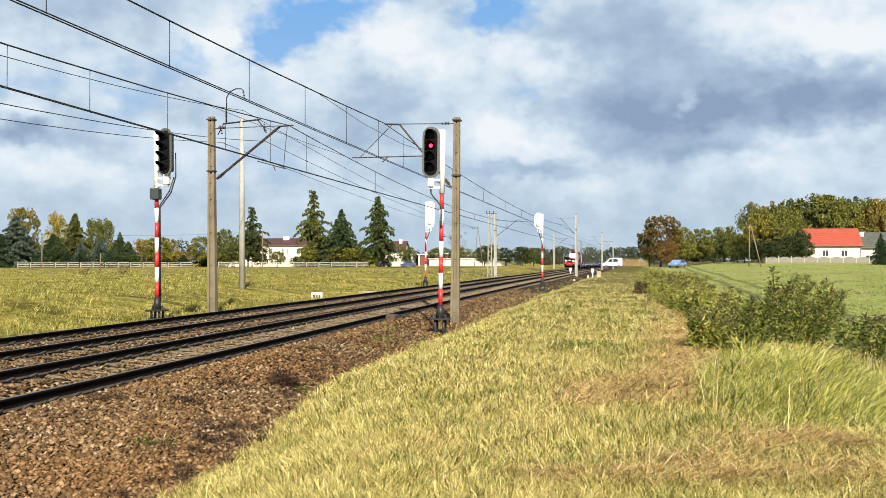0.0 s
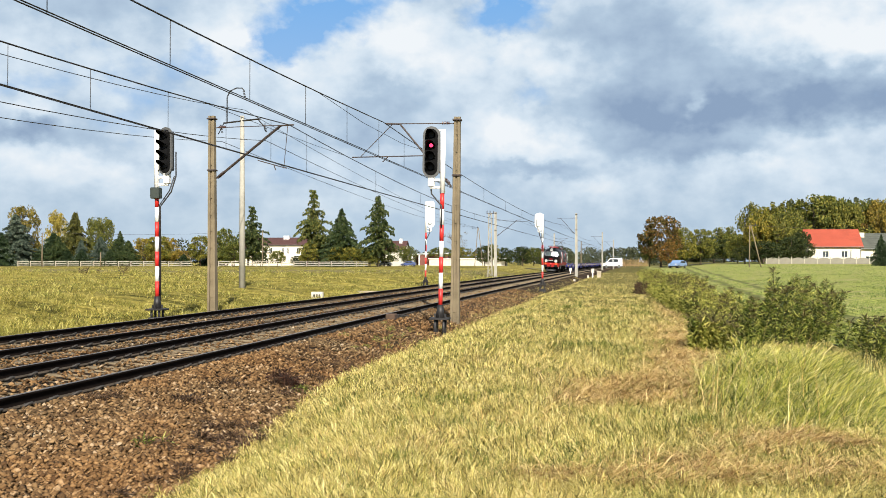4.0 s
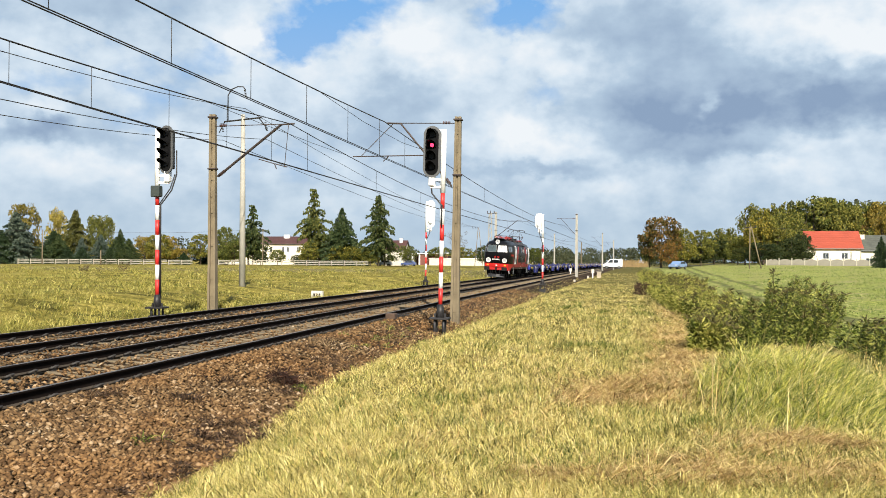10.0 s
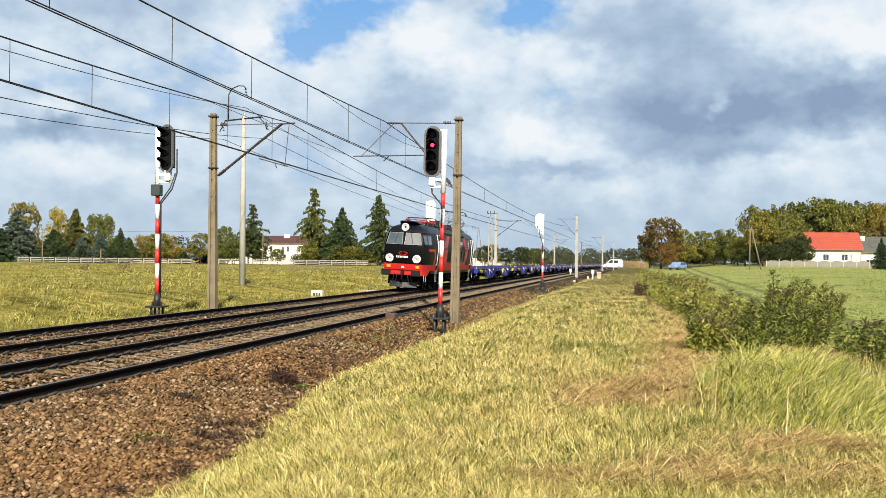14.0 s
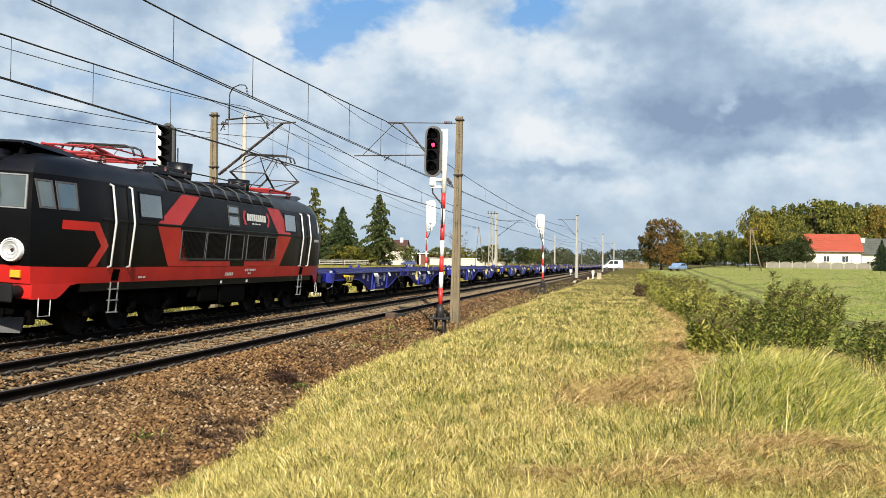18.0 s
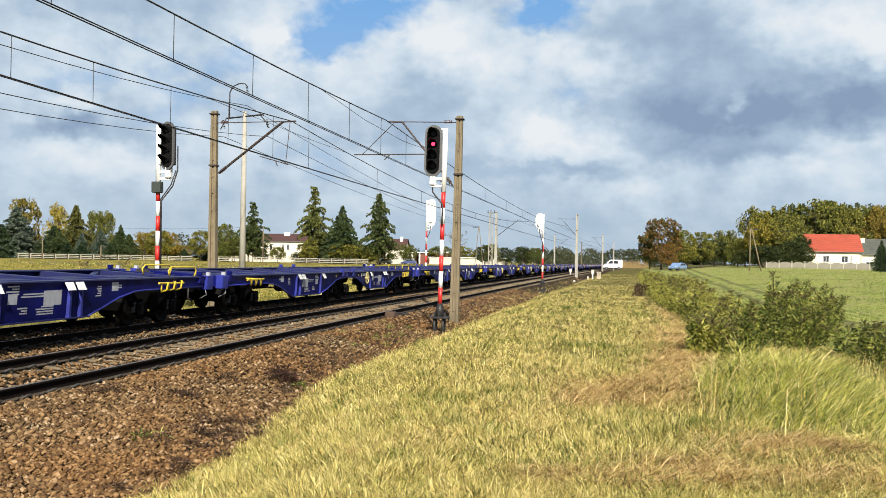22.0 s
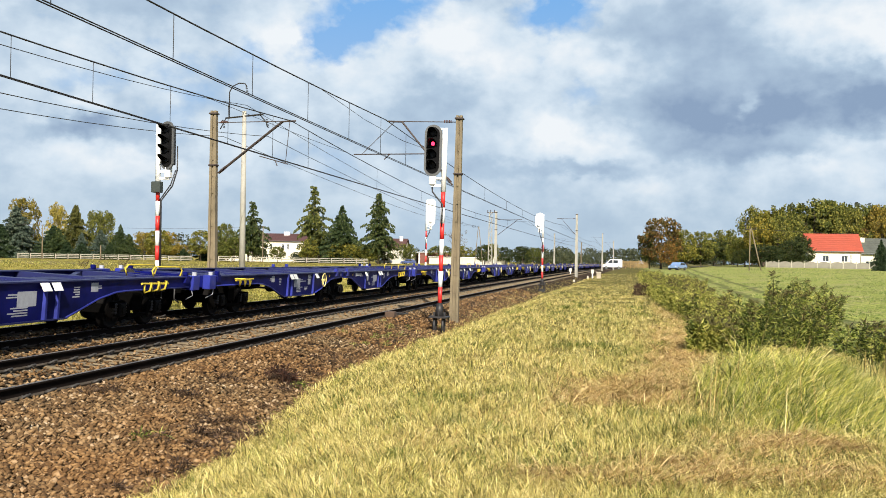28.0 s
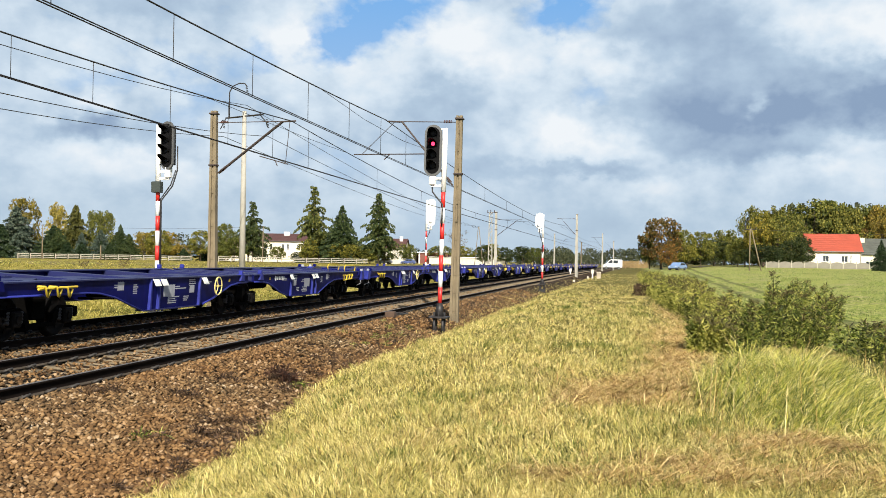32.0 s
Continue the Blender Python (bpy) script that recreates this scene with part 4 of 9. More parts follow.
def blades(name, label, xs, ys, zs, hgt, wid, lean, lean_dir, mat, curl=0.5, rng=None, segs=2, droop=0.0):
    """Bent blades of grass as one mesh: arrays of places, heights, widths, lean (0..1) and its direction."""
    n = len(xs)
    turn = rng.uniform(0, 2 * np.pi, n)
    cx, cy = np.cos(turn) * wid * 0.5, np.sin(turn) * wid * 0.5
    dx, dy = np.cos(lean_dir) * lean * hgt, np.sin(lean_dir) * lean * hgt
    up = hgt * np.sqrt(np.maximum(0.05, 1 - lean ** 2))
    v = np.zeros((n, 2 * segs + 1, 3))
    for j in range(segs + 1):
        s = j / segs
        out = s * (1 - 0.45 * curl * (1 - s))
        rise = s * (1 + 0.55 * curl * (1 - s)) - droop * s * s
        px, py, pz = xs + dx * out * 1.1, ys + dy * out * 1.1, zs + up * rise
        k = 1 - 0.45 * s
        if j == segs:
            v[:, 2 * j] = np.stack([px, py, pz], 1)
        else:
            v[:, 2 * j] = np.stack([px - cx * k, py - cy * k, pz], 1)
            v[:, 2 * j + 1] = np.stack([px + cx * k, py + cy * k, pz], 1)
    b = (np.arange(n) * (2 * segs + 1))[:, None]
    tri = []
    for j in range(segs - 1):
        tri += [(2 * j, 2 * j + 1, 2 * j + 3), (2 * j, 2 * j + 3, 2 * j + 2)]
    tri.append((2 * segs - 2, 2 * segs - 1, 2 * segs))
    f = np.concatenate([b + np.array([t]) for t in tri], 1).reshape(-1, 3)
    ob = new(name, indexed(name, v.reshape(-1, 3), f, mat))
    return tagged(ob, label, "grass", kind="stuff")


C_VERGE = leafy("straw_grass", [(0.0, (0.030, 0.032, 0.006)), (0.17, (0.11, 0.10, 0.018)), (0.36, (0.36, 0.30, 0.065)), (0.58, (0.68, 0.56, 0.165)), (0.86, (0.94, 0.83, 0.38)), (1.0, (0.44, 0.25, 0.075))], 0.55,
                (0.9, (0.11, 0.105, 0.022), (0.66, 0.54, 0.19), 0.5), 0.25)
C_STRAW = leafy("pale_straw", [(0.0, (0.045, 0.036, 0.010)), (0.22, (0.28, 0.215, 0.06)), (0.50, (0.68, 0.55, 0.18)), (0.82, (0.95, 0.84, 0.42)), (1.0, (0.46, 0.27, 0.09))], 0.6,
                (1.6, (0.15, 0.145, 0.030), (0.70, 0.63, 0.21), 0.45), 0.2)
C_OLIVE = leafy("olive_tussock", [(0.0, (0.025, 0.032, 0.006)), (0.3, (0.11, 0.125, 0.022)), (0.65, (0.34, 0.33, 0.075)), (1.0, (0.70, 0.62, 0.21))], 0.6, None, 0.2)
C_TUFT = leafy("green_tufts", [(0.0, (0.03, 0.05, 0.007)), (0.45, (0.11, 0.15, 0.022)), (0.8, (0.27, 0.28, 0.06)), (1.0, (0.55, 0.48, 0.17))], 0.5, None, 0.25)
C_HAY = leafy("dry_hay", [(0.0, (0.10, 0.055, 0.018)), (0.22, (0.26, 0.145, 0.046)), (0.45, (0.56, 0.37, 0.13)), (0.8, (0.86, 0.67, 0.32)), (1.0, (0.20, 0.10, 0.035))], 0.6, None, 0.2)
C_TALL = leafy("tall_green_grass", [(0.0, (0.020, 0.040, 0.006)), (0.25, (0.085, 0.12, 0.014)), (0.5, (0.30, 0.33, 0.042)), (0.75, (0.66, 0.59, 0.13)), (1.0, (0.82, 0.72, 0.36))], 0.45, None, 0.2)
C_MEADOW = leafy("meadow_grass", [(0.0, (0.06, 0.062, 0.011)), (0.35, (0.22, 0.195, 0.034)), (0.7, (0.48, 0.41, 0.095)), (1.0, (0.64, 0.54, 0.20))], 0.6,
                 (0.6, (0.055, 0.065, 0.011), (0.30, 0.27, 0.05), 0.8), 0.25)
C_CROP = leafy("young_crop", [(0.0, (0.07, 0.115, 0.025)), (0.5, (0.19, 0.26, 0.06)), (0.85, (0.36, 0.40, 0.12)), (1.0, (0.55, 0.52, 0.24))], 0.6, None, 0.3)


def near_field(rng, n, y0, y1, x0, x1, power=2.0):
    """Places thinned with distance from the camera."""
    k = rng.uniform(0, 1, n)
    y = 1.0 / (1.0 / y0 + k * (1.0 / y1 - 1.0 / y0)) if power == 2.0 else y0 * (y1 / y0) ** k
    lo, hi = x0(y), x1(y)
    return lo + (hi - lo) * rng.uniform(0, 1, n), y


def tussocks(name, label, cx, cy, rad, hgt, per, mat, rng, broad=1.0):
    """Clumps of long blades that spring from one root and fall outwards."""
    n = len(cx)
    who = np.repeat(np.arange(n), per)
    a, r = rng.uniform(0, 6.283, n * per), np.sqrt(rng.uniform(0, 1, n * per))
    x, y = cx[who] + np.cos(a) * r * rad[who] * 0.7, cy[who] + np.sin(a) * r * rad[who] * 0.7
    comb = rng.uniform(0, 6.283, n)[who]
    way = np.where(rng.uniform(0, 1, n * per) < 0.55, a, comb) + rng.normal(0, 0.55, n * per)
    lean = np.clip(0.35 + 0.5 * r + rng.normal(0, 0.16, n * per), 0.1, 0.97)
    d = np.hypot(x, y)
    h = hgt[who] * rng.uniform(0.45, 1.15, n * per) * (1.15 - 0.35 * r)
    w = rng.uniform(0.6, 1.4, n * per) * 0.0047 * broad * (1 + np.clip(d - 7, 0, 200) * 0.052)
    z = heights(cx, cy)[who] + (1 - r) * 0.03
    return blades(name, label, x, y, z, h, w, lean, way, mat, 0.9, rng, 3, 0.3)


def grow_verge():
    rng = np.random.default_rng(3)
    toe = lambda y: np.array([toe_right(v) for v in y]) + 0.28 + swerve_a(y)
    swerve_a = lambda y: 0.5 * BEND * y * y
    rightb = lambda y: np.minimum(0.30 * y, 4.6) + 0.1 * np.minimum(y, 30) * 0.1
    x, y = near_field(rng, 215000, 6.9, 140, lambda y: np.maximum(toe(y) - 1.0 * np.clip((y - 26) / 34, 0, 1), -0.56 * y), rightb)
    d = np.hypot(x, y)
    # ragged edge against the stones
    edge = x - (np.array([toe_right(v) for v in y]) + swerve_a(y)) + 1.0 * np.clip((y - 26) / 34, 0, 1)
    rag = np.array([noise.noise((a * 1.3, b * 1.3, 11.0)) for a, b in zip(x, y)])
    keep = rng.uniform(0, 1, len(x)) < np.clip((edge - 0.25 + 0.7 * rag) / 0.6, 0.03, 1)
    x, y, d = x[keep], y[keep], d[keep]
    n = len(x)
    clump = np.array([noise.noise((a * 2.2, b * 2.2, 2.0)) for a, b in zip(x, y)])
    lump = np.array([noise.noise((a * 6.0, b * 6.0, 5.0)) for a, b in zip(x, y)])
    h = rng.uniform(0.06, 0.19, n) * (1 + 0.7 * np.clip(clump, -0.6, 0.8)) * (1 - np.clip(d - 20, 0, 60) * 0.007)
    w = rng.uniform(0.6, 1.5, n) * 0.0056 * (1 + np.clip(d - 7, 0, 200) * 0.052)
    field = np.array([noise.noise((a * 0.9, b * 0.9, 7.0)) for a, b in zip(x, y)]) * 7.0 + 2.4
    lean = np.where(rng.uniform(0, 1, n) < 0.80, rng.uniform(0.72, 0.985, n), rng.uniform(0.25, 0.75, n))
    lift = np.clip(lump + clump * 0.5, 0, 1) * 0.07 + rng.uniform(-0.01, 0.025, n)
    blades("verge_grass", "dry yellow-green mown grass on the verge", x, y, np.maximum(heights(x, y), np.array([bed_z(a - swerve(b), b) if b > 26 else -9.0 for a, b in zip(x, y)])) + lift, h, w, lean, field + rng.normal(0, 1.3, n), C_VERGE, 0.9, rng, 2, 0.25)
    # the same sward about the camera's stand
    m = 26000
    x, y = rng.uniform(-4.6, 4.6, m), rng.uniform(-7.0, 6.9, m)
    blades("verge_grass", "dry yellow-green mown grass about the viewpoint", x, y, heights(x, y), rng.uniform(0.06, 0.19, m), rng.uniform(0.6, 1.5, m) * 0.012,
           rng.uniform(0.6, 0.98, m), rng.uniform(0, 6.3, m), C_VERGE, 0.9, rng, 2, 0.25)
    # tangled tussocks with dark hollows between them
    cx, cy = near_field(rng, 6400, 6.9, 75, lambda y: np.maximum(toe(y) + 0.25, -0.54 * y), rightb)
    hollow = np.array([noise.noise((a * 0.8, b * 0.8, 21.0)) for a, b in zip(cx, cy)])
    keep = hollow > rng.uniform(-0.75, -0.1, len(cx))
    cx, cy = cx[keep], cy[keep]
    d = np.hypot(cx, cy)
    far = 1 + np.clip(d - 12, 0, 60) * 0.03
    kind = rng.uniform(0, 1, len(cx)) + 0.5 * hollow[keep]
    tuft_h = rng.uniform(0.10, 0.26, len(cx)) * (1 - np.clip(d - 25, 0, 60) * 0.006)
    for name, label, mat, q in (("verge_tussocks", "pale dry tussocks in the mown verge", C_STRAW, kind > 0.45), ("verge_tussocks", "olive-green tussocks in the mown verge", C_OLIVE, kind <= 0.45)):
        tussocks(name, label, cx[q], cy[q], (rng.uniform(0.07, 0.19, len(cx)) * far)[q], tuft_h[q], 25, mat, rng)
    # greener tufts
    xs, ys = [], []
    for i in range(95):
        cy = 1 / rng.uniform(1 / 45, 1 / 7.6)
        cx = rng.uniform(max(-4.3, -0.45 * cy), min(0.25 * cy, 2.6))
        if i == 0:
            cx, cy = -0.53, 8.44
        m = int(rng.uniform(60, 170) * (1.9 if i == 0 else 1))
        r = rng.uniform(0.06, 0.20) * (1.4 if i == 0 else 1)
        xs.append(rng.normal(cx, r, m))
        ys.append(rng.normal(cy, r * 1.1, m))
    x, y = np.concatenate(xs), np.concatenate(ys)
    n, d = len(x), np.hypot(x, y)
    blades("green_tufts", "small dark green tufts in the dry grass", x, y, heights(x, y), rng.uniform(0.10, 0.24, n), 0.0062 * rng.uniform(0.6, 1.5, n) * (1 + np.clip(d - 7, 0, 60) * 0.06),
           rng.uniform(0.3, 0.95, n), rng.uniform(0, 6.3, n), C_TUFT, 0.8, rng, 2, 0.1)
    # trodden hay along the path
    xs, ys = [], []
    for cx, cy, rx, ry, m in ((1.15, 22.5, 0.34, 3.2, 2600), (1.0, 17.5, 0.42, 1.6, 2400), (0.95, 15.2, 0.42, 0.8, 1500), (0.15, 13.4, 0.66, 0.80, 3600), (-0.35, 12.5, 0.35, 0.5, 900), (0.6, 14.3, 0.5, 0.5, 900),
                              (1.55, 9.75, 0.45, 0.32, 1300), (1.2, 9.3, 0.3, 0.2, 350), (2.0, 9.9, 0.3, 0.25, 500), (1.0, 8.15, 0.6, 0.26, 1300), (-0.1, 7.95, 0.6, 0.2, 1100), (0.55, 8.7, 0.4, 0.25, 800), (1.9, 8.6, 0.5, 0.3, 900),
                              (1.6, 33, 0.3, 7, 1000), (-2.0, 9.0, 0.8, 0.5, 260), (-1.2, 11.0, 0.8, 0.8, 260), (-1.5, 16.0, 1.0, 1.6, 260)):
        xs.append(rng.normal(cx, rx * 0.75, m))
        ys.append(rng.normal(cy, ry * 0.75, m))
    x, y = np.concatenate(xs), np.concatenate(ys)
    n = len(x)
    d = np.hypot(x, y)
    h = rng.uniform(0.14, 0.42, n)
    sweep = np.array([noise.noise((a * 1.1, b * 1.1, 31.0)) for a, b in zip(x, y)]) * 4.0
    blades("dry_hay", "flattened brown hay along a trodden path", x, y, heights(x, y) + rng.uniform(0.02, 0.10, n), h, rng.uniform(0.6, 1.6, n) * 0.0060 * (1 + np.clip(d - 7, 0, 60) * 0.06), rng.uniform(0.86, 0.985, n), sweep + rng.normal(0, 1.3, n), C_HAY, 0.5, rng, 2, 0.4)
    # tall wind-blown grass
    m = 26000
    x, y = rng.normal(2.15, 0.75, m), rng.normal(13.2, 1.8, m)
    keep = ((x - 2.2) / 1.30) ** 2 + ((y - 13.3) / 3.4) ** 2 < rng.uniform(0.4, 1.15, m)
    x, y = x[keep], y[keep]
    x2, y2 = rng.uniform(2.3, 6.0, 9000), rng.uniform(9.5, 19.5, 9000)
    n2 = len(x2)
    half = n2 // 2
    for name, label, mat, q in (("rough_grass", "rough yellowing grass at the field's edge", C_VERGE, slice(0, half)), ("rough_grass", "rough green grass at the field's edge", C_TUFT, slice(half, n2))):
        k = len(x2[q])
        blades(name, label, x2[q], y2[q], heights(x2[q], y2[q]) - 0.01, rng.uniform(0.15, 0.5, k), 0.008 * rng.uniform(0.6, 1.5, k), np.clip(rng.normal(0.6, 0.25, k), 0, 0.97), rng.uniform(0, 6.3, k), mat, 0.7, rng, 3, 0.15)
    n = len(x)
    bunch = np.array([noise.noise((a * 2.0, b * 1.2, 41.0)) for a, b in zip(x, y)])
    mound = np.exp(-(((x - 2.2) / 1.25) ** 2 + ((y - 13.7) / 2.4) ** 2))
    h = rng.uniform(0.55, 1.15, n) * (0.38 + 0.62 * mound) * (1 + 0.5 * bunch)
    side = np.where(rng.uniform(0, 1, n) < 0.16, np.pi + rng.normal(0.35, 0.6, n), rng.normal(0.25, 0.62, n))
    blades("tall_grass", "long green grass bent over by the wind", x, y, heights(x, y) - 0.01, h, 0.0062 * rng.uniform(0.6, 1.5, n), np.clip(rng.normal(0.72, 0.16, n), 0.1, 0.97), side + bunch * 1.5, C_TALL, 0.9, rng, 4, 0.38)
    # a few dry stalks that stand up
    m = 70
    x, y = rng.uniform(1.0, 4.2, m), rng.uniform(10.0, 19.0, m)
    blades("dry_stalks", "dry upright grass stalks", x, y, heights(x, y), rng.uniform(0.45, 0.95, m), np.full(m, 0.008), rng.uniform(0.05, 0.5, m), rng.uniform(0, 6.3, m), C_HAY, 0.6, rng, 3, 0.05)


def grow_meadow():
    rng = np.random.default_rng(5)
    n = 150000
    k = rng.uniform(0, 1, n)
    y = 24.0 * (190 / 24.0) ** k
    u = rng.uniform(0, 1, n)
    x = -16.0 - u ** 1.3 * (y * 0.60 + 4)
    x = x + 0.5 * BEND * y * y
    strip = (y > 128) & (y < 172) & (rng.uniform(0, 1, n) < 0.75)
    x, y = x[~strip], y[~strip]
    n = len(x)
    d = np.hypot(x, y)
    h = rng.uniform(0.06, 0.19, n) * np.clip(1 + 0.8 * np.array([noise.noise((a * 0.25, b * 0.25, 1.0)) + 1.6 * noise.noise((a * 0.8, b * 0.55, 6.0)) for a, b in zip(x, y)]), 0.15, 2.6)
    blades("meadow_grass", "rough yellow-green meadow grass beyond the line", x, y, heights(x, y) - 0.02, h, 0.0075 + d * 0.00040, np.clip(rng.normal(0.86, 0.14, n), 0, 0.98), rng.uniform(0, 6.3, n), C_MEADOW, 0.8, rng, 2, 0.2)
    # tussocks and mown swathes
    m = 5200
    cy = 23.0 * (150 / 23.0) ** rng.uniform(0, 1, m)
    cx = -16.4 - rng.uniform(0, 1, m) ** 1.2 * (cy * 0.60 + 4) + 0.5 * BEND * cy * cy
    swath = np.array([noise.noise((a * 0.10 + b * 0.03, b * 0.42, 33.0)) for a, b in zip(cx, cy)])
    keep = swath > rng.uniform(-0.35, 0.25, m)
    cx, cy = cx[keep], cy[keep]
    d = np.hypot(cx, cy)
    for name, label, mat, q in (("meadow_tussocks", "dark green tussocks on the meadow", C_OLIVE, np.arange(len(cx)) % 3 == 0), ("meadow_tussocks", "yellow tussocks on the meadow", C_MEADOW, np.arange(len(cx)) % 3 > 0)):
        tussocks(name, label, cx[q], cy[q], (rng.uniform(0.3, 0.8, len(cx)) * (1 + d * 0.006))[q], rng.uniform(0.22, 0.50, len(cx))[q], 24, mat, rng, 1.3)
    # crop rows on the right
    n = 105000
    k = rng.uniform(0, 1, n)
    y = 21.0 * (175 / 21.0) ** k
    x = 4.4 + rng.uniform(0, 1, n) ** 1.1 * (y * 0.29 - 2.2)
    row = np.round((x * np.cos(0.24) - y * np.sin(0.24) * 0) / 0.5) * 0.5
    x = row + rng.normal(0, 0.09, n)
    d = np.hypot(x, y)
    keep = np.array([noise.noise((a * 0.22, b * 0.22, 3.0)) for a, b in zip(x, y)]) < rng.normal(-0.05, 0.22, n)
    for off, lean in ((5.6, 0.035),):
        line = np.abs(np.abs(x - off - y * lean) - 0.8)
        keep &= line > 0.32
    x, y, d = x[keep], y[keep], d[keep]
    n = len(x)
    blades("crop_plants", "low green crop in rows on the field", x, y, heights(x, y) - 0.01, rng.uniform(0.05, 0.13, n), 0.012 + d * 0.00042, np.clip(rng.normal(0.7, 0.2, n), 0, 0.95), rng.uniform(0, 6.3, n), C_CROP, 0.6, rng)


grow_verge()
grow_meadow()


def make_stone_mat():
    m = Mat("ballast_stones", 0.9, 0, 0.2)
    w = m.world_co()
    c = m.ramp(m.island(), [(0.0, (0.050, 0.035, 0.020)), (0.5, (0.135, 0.092, 0.048)), (0.9, (0.24, 0.172, 0.095)), (1.0, (0.44, 0.37, 0.27))])
    rust = m.ramp(m.noise(0.35, 4, 0.6, w), [(0.35, (0.15, 0.15, 0.15)), (0.6, (0.75, 0.75, 0.75))])
    c = m.mix(rust, c, m.ramp(m.island(), [(0, (0.080, 0.038, 0.014)), (0.6, (0.185, 0.094, 0.034)), (1, (0.31, 0.17, 0.066))]))
    m.color(c).bump(m.noise(60, 3, 0.6, w), 0.3, 0.004)
    return m.m


def lay_stones():
    rng = np.random.default_rng(8)
    base = np.array([(1, 0, 0), (-1, 0, 0), (0, 1, 0), (0, -1, 0), (0, 0, 1), (0, 0, -1), (0.7, 0.7, 0.45), (-0.7, 0.6, 0.5)], float)
    tri = np.array([(0, 6, 4), (6, 2, 4), (2, 7, 4), (7, 1, 4), (1, 3, 4), (3, 0, 4), (0, 2, 6), (2, 1, 7), (2, 0, 5), (1, 2, 5), (3, 1, 5), (0, 3, 5)])
    n = 60000
    k = rng.uniform(0, 1, n)
    y = 1 / (1 / 8.0 + k * (1 / 70.0 - 1 / 8.0))
    tr = np.array([toe_right(v) for v in y])
    u = np.where(rng.uniform(0, 1, n) < 0.62, rng.uniform(-7.75, -4.4, n), rng.uniform(-15.2, -7.6, n))
    inside = (np.abs(u + 7.883 + GAUGE / 2) < 0.70) & (rng.uniform(0, 1, n) < 0.3)
    keep = ~inside & (u < tr + 0.75 + rng.normal(0, 0.12, n)) & (u / y > -0.74)
    # keep the rail heads clear
    for r in (-7.883, -7.883 - GAUGE, -11.962, -11.962 - GAUGE):
        keep &= np.abs(u - r) > 0.12
    u, y = u[keep], y[keep]
    n = len(u)
    z = np.array([bed_z(a, b) for a, b in zip(u, y)])
    size = rng.uniform(0.021, 0.053, n) * (1 + np.clip(y - 20, 0, 60) * 0.012)
    v = base[None] * rng.uniform(0.55, 1.25, (n, 8, 3)) * size[:, None, None]
    v[:, :, 2] *= rng.uniform(0.55, 0.9, n)[:, None]
    a = rng.uniform(0, 6.3, n)
    ca, sa = np.cos(a)[:, None], np.sin(a)[:, None]
    x0, y0 = v[:, :, 0] * ca - v[:, :, 1] * sa, v[:, :, 0] * sa + v[:, :, 1] * ca
    tilt = rng.normal(0, 0.5, n)[:, None]
    z0 = v[:, :, 2] * np.cos(tilt) + x0 * np.sin(tilt)
    v = np.stack([x0 + (u + 0.5 * BEND * y * y)[:, None], y0 + y[:, None], z0 + (z + rng.uniform(-0.005, 0.055, n))[:, None]], 2)
    f = ((np.arange(n) * 8)[:, None, None] + tri[None]).reshape(-1, 3)
    ob = new("ballast_stones", indexed("ballast_stones", v.reshape(-1, 3), f, make_stone_mat()))
    tagged(ob, "loose rust-brown crushed stones around the tracks", "ballast", kind="stuff")


lay_stones()

C_WEED = leafy("weed_leaves", [(0.0, (0.008, 0.014, 0.004)), (0.45, (0.060, 0.088, 0.013)), (0.7, (0.20, 0.235, 0.036)), (1.0, (0.52, 0.50, 0.12))], 0.5, None, 0.3)
C_SEED = leafy("weed_seed_heads", [(0.0, (0.025, 0.022, 0.008)), (0.5, (0.075, 0.065, 0.020)), (1.0, (0.20, 0.165, 0.055))], 0.7, None, 0.15)
C_PALEWEED = leafy("pale_weeds", [(0.0, (0.045, 0.058, 0.010)), (0.45, (0.20, 0.22, 0.032)), (1.0, (0.66, 0.60, 0.15))], 0.6, None, 0.3)
C_DRYWEED = leafy("brown_weeds", [(0.0, (0.022, 0.014, 0.009)), (0.7, (0.075, 0.045, 0.026)), (1.0, (0.17, 0.10, 0.055))], 0.7, None, 0.15)


C_DOCK = leafy("dead_dock", [(0.0, (0.012, 0.007, 0.005)), (0.7, (0.042, 0.018, 0.011)), (1.0, (0.10, 0.045, 0.026))], 0.7, None, 0.1)


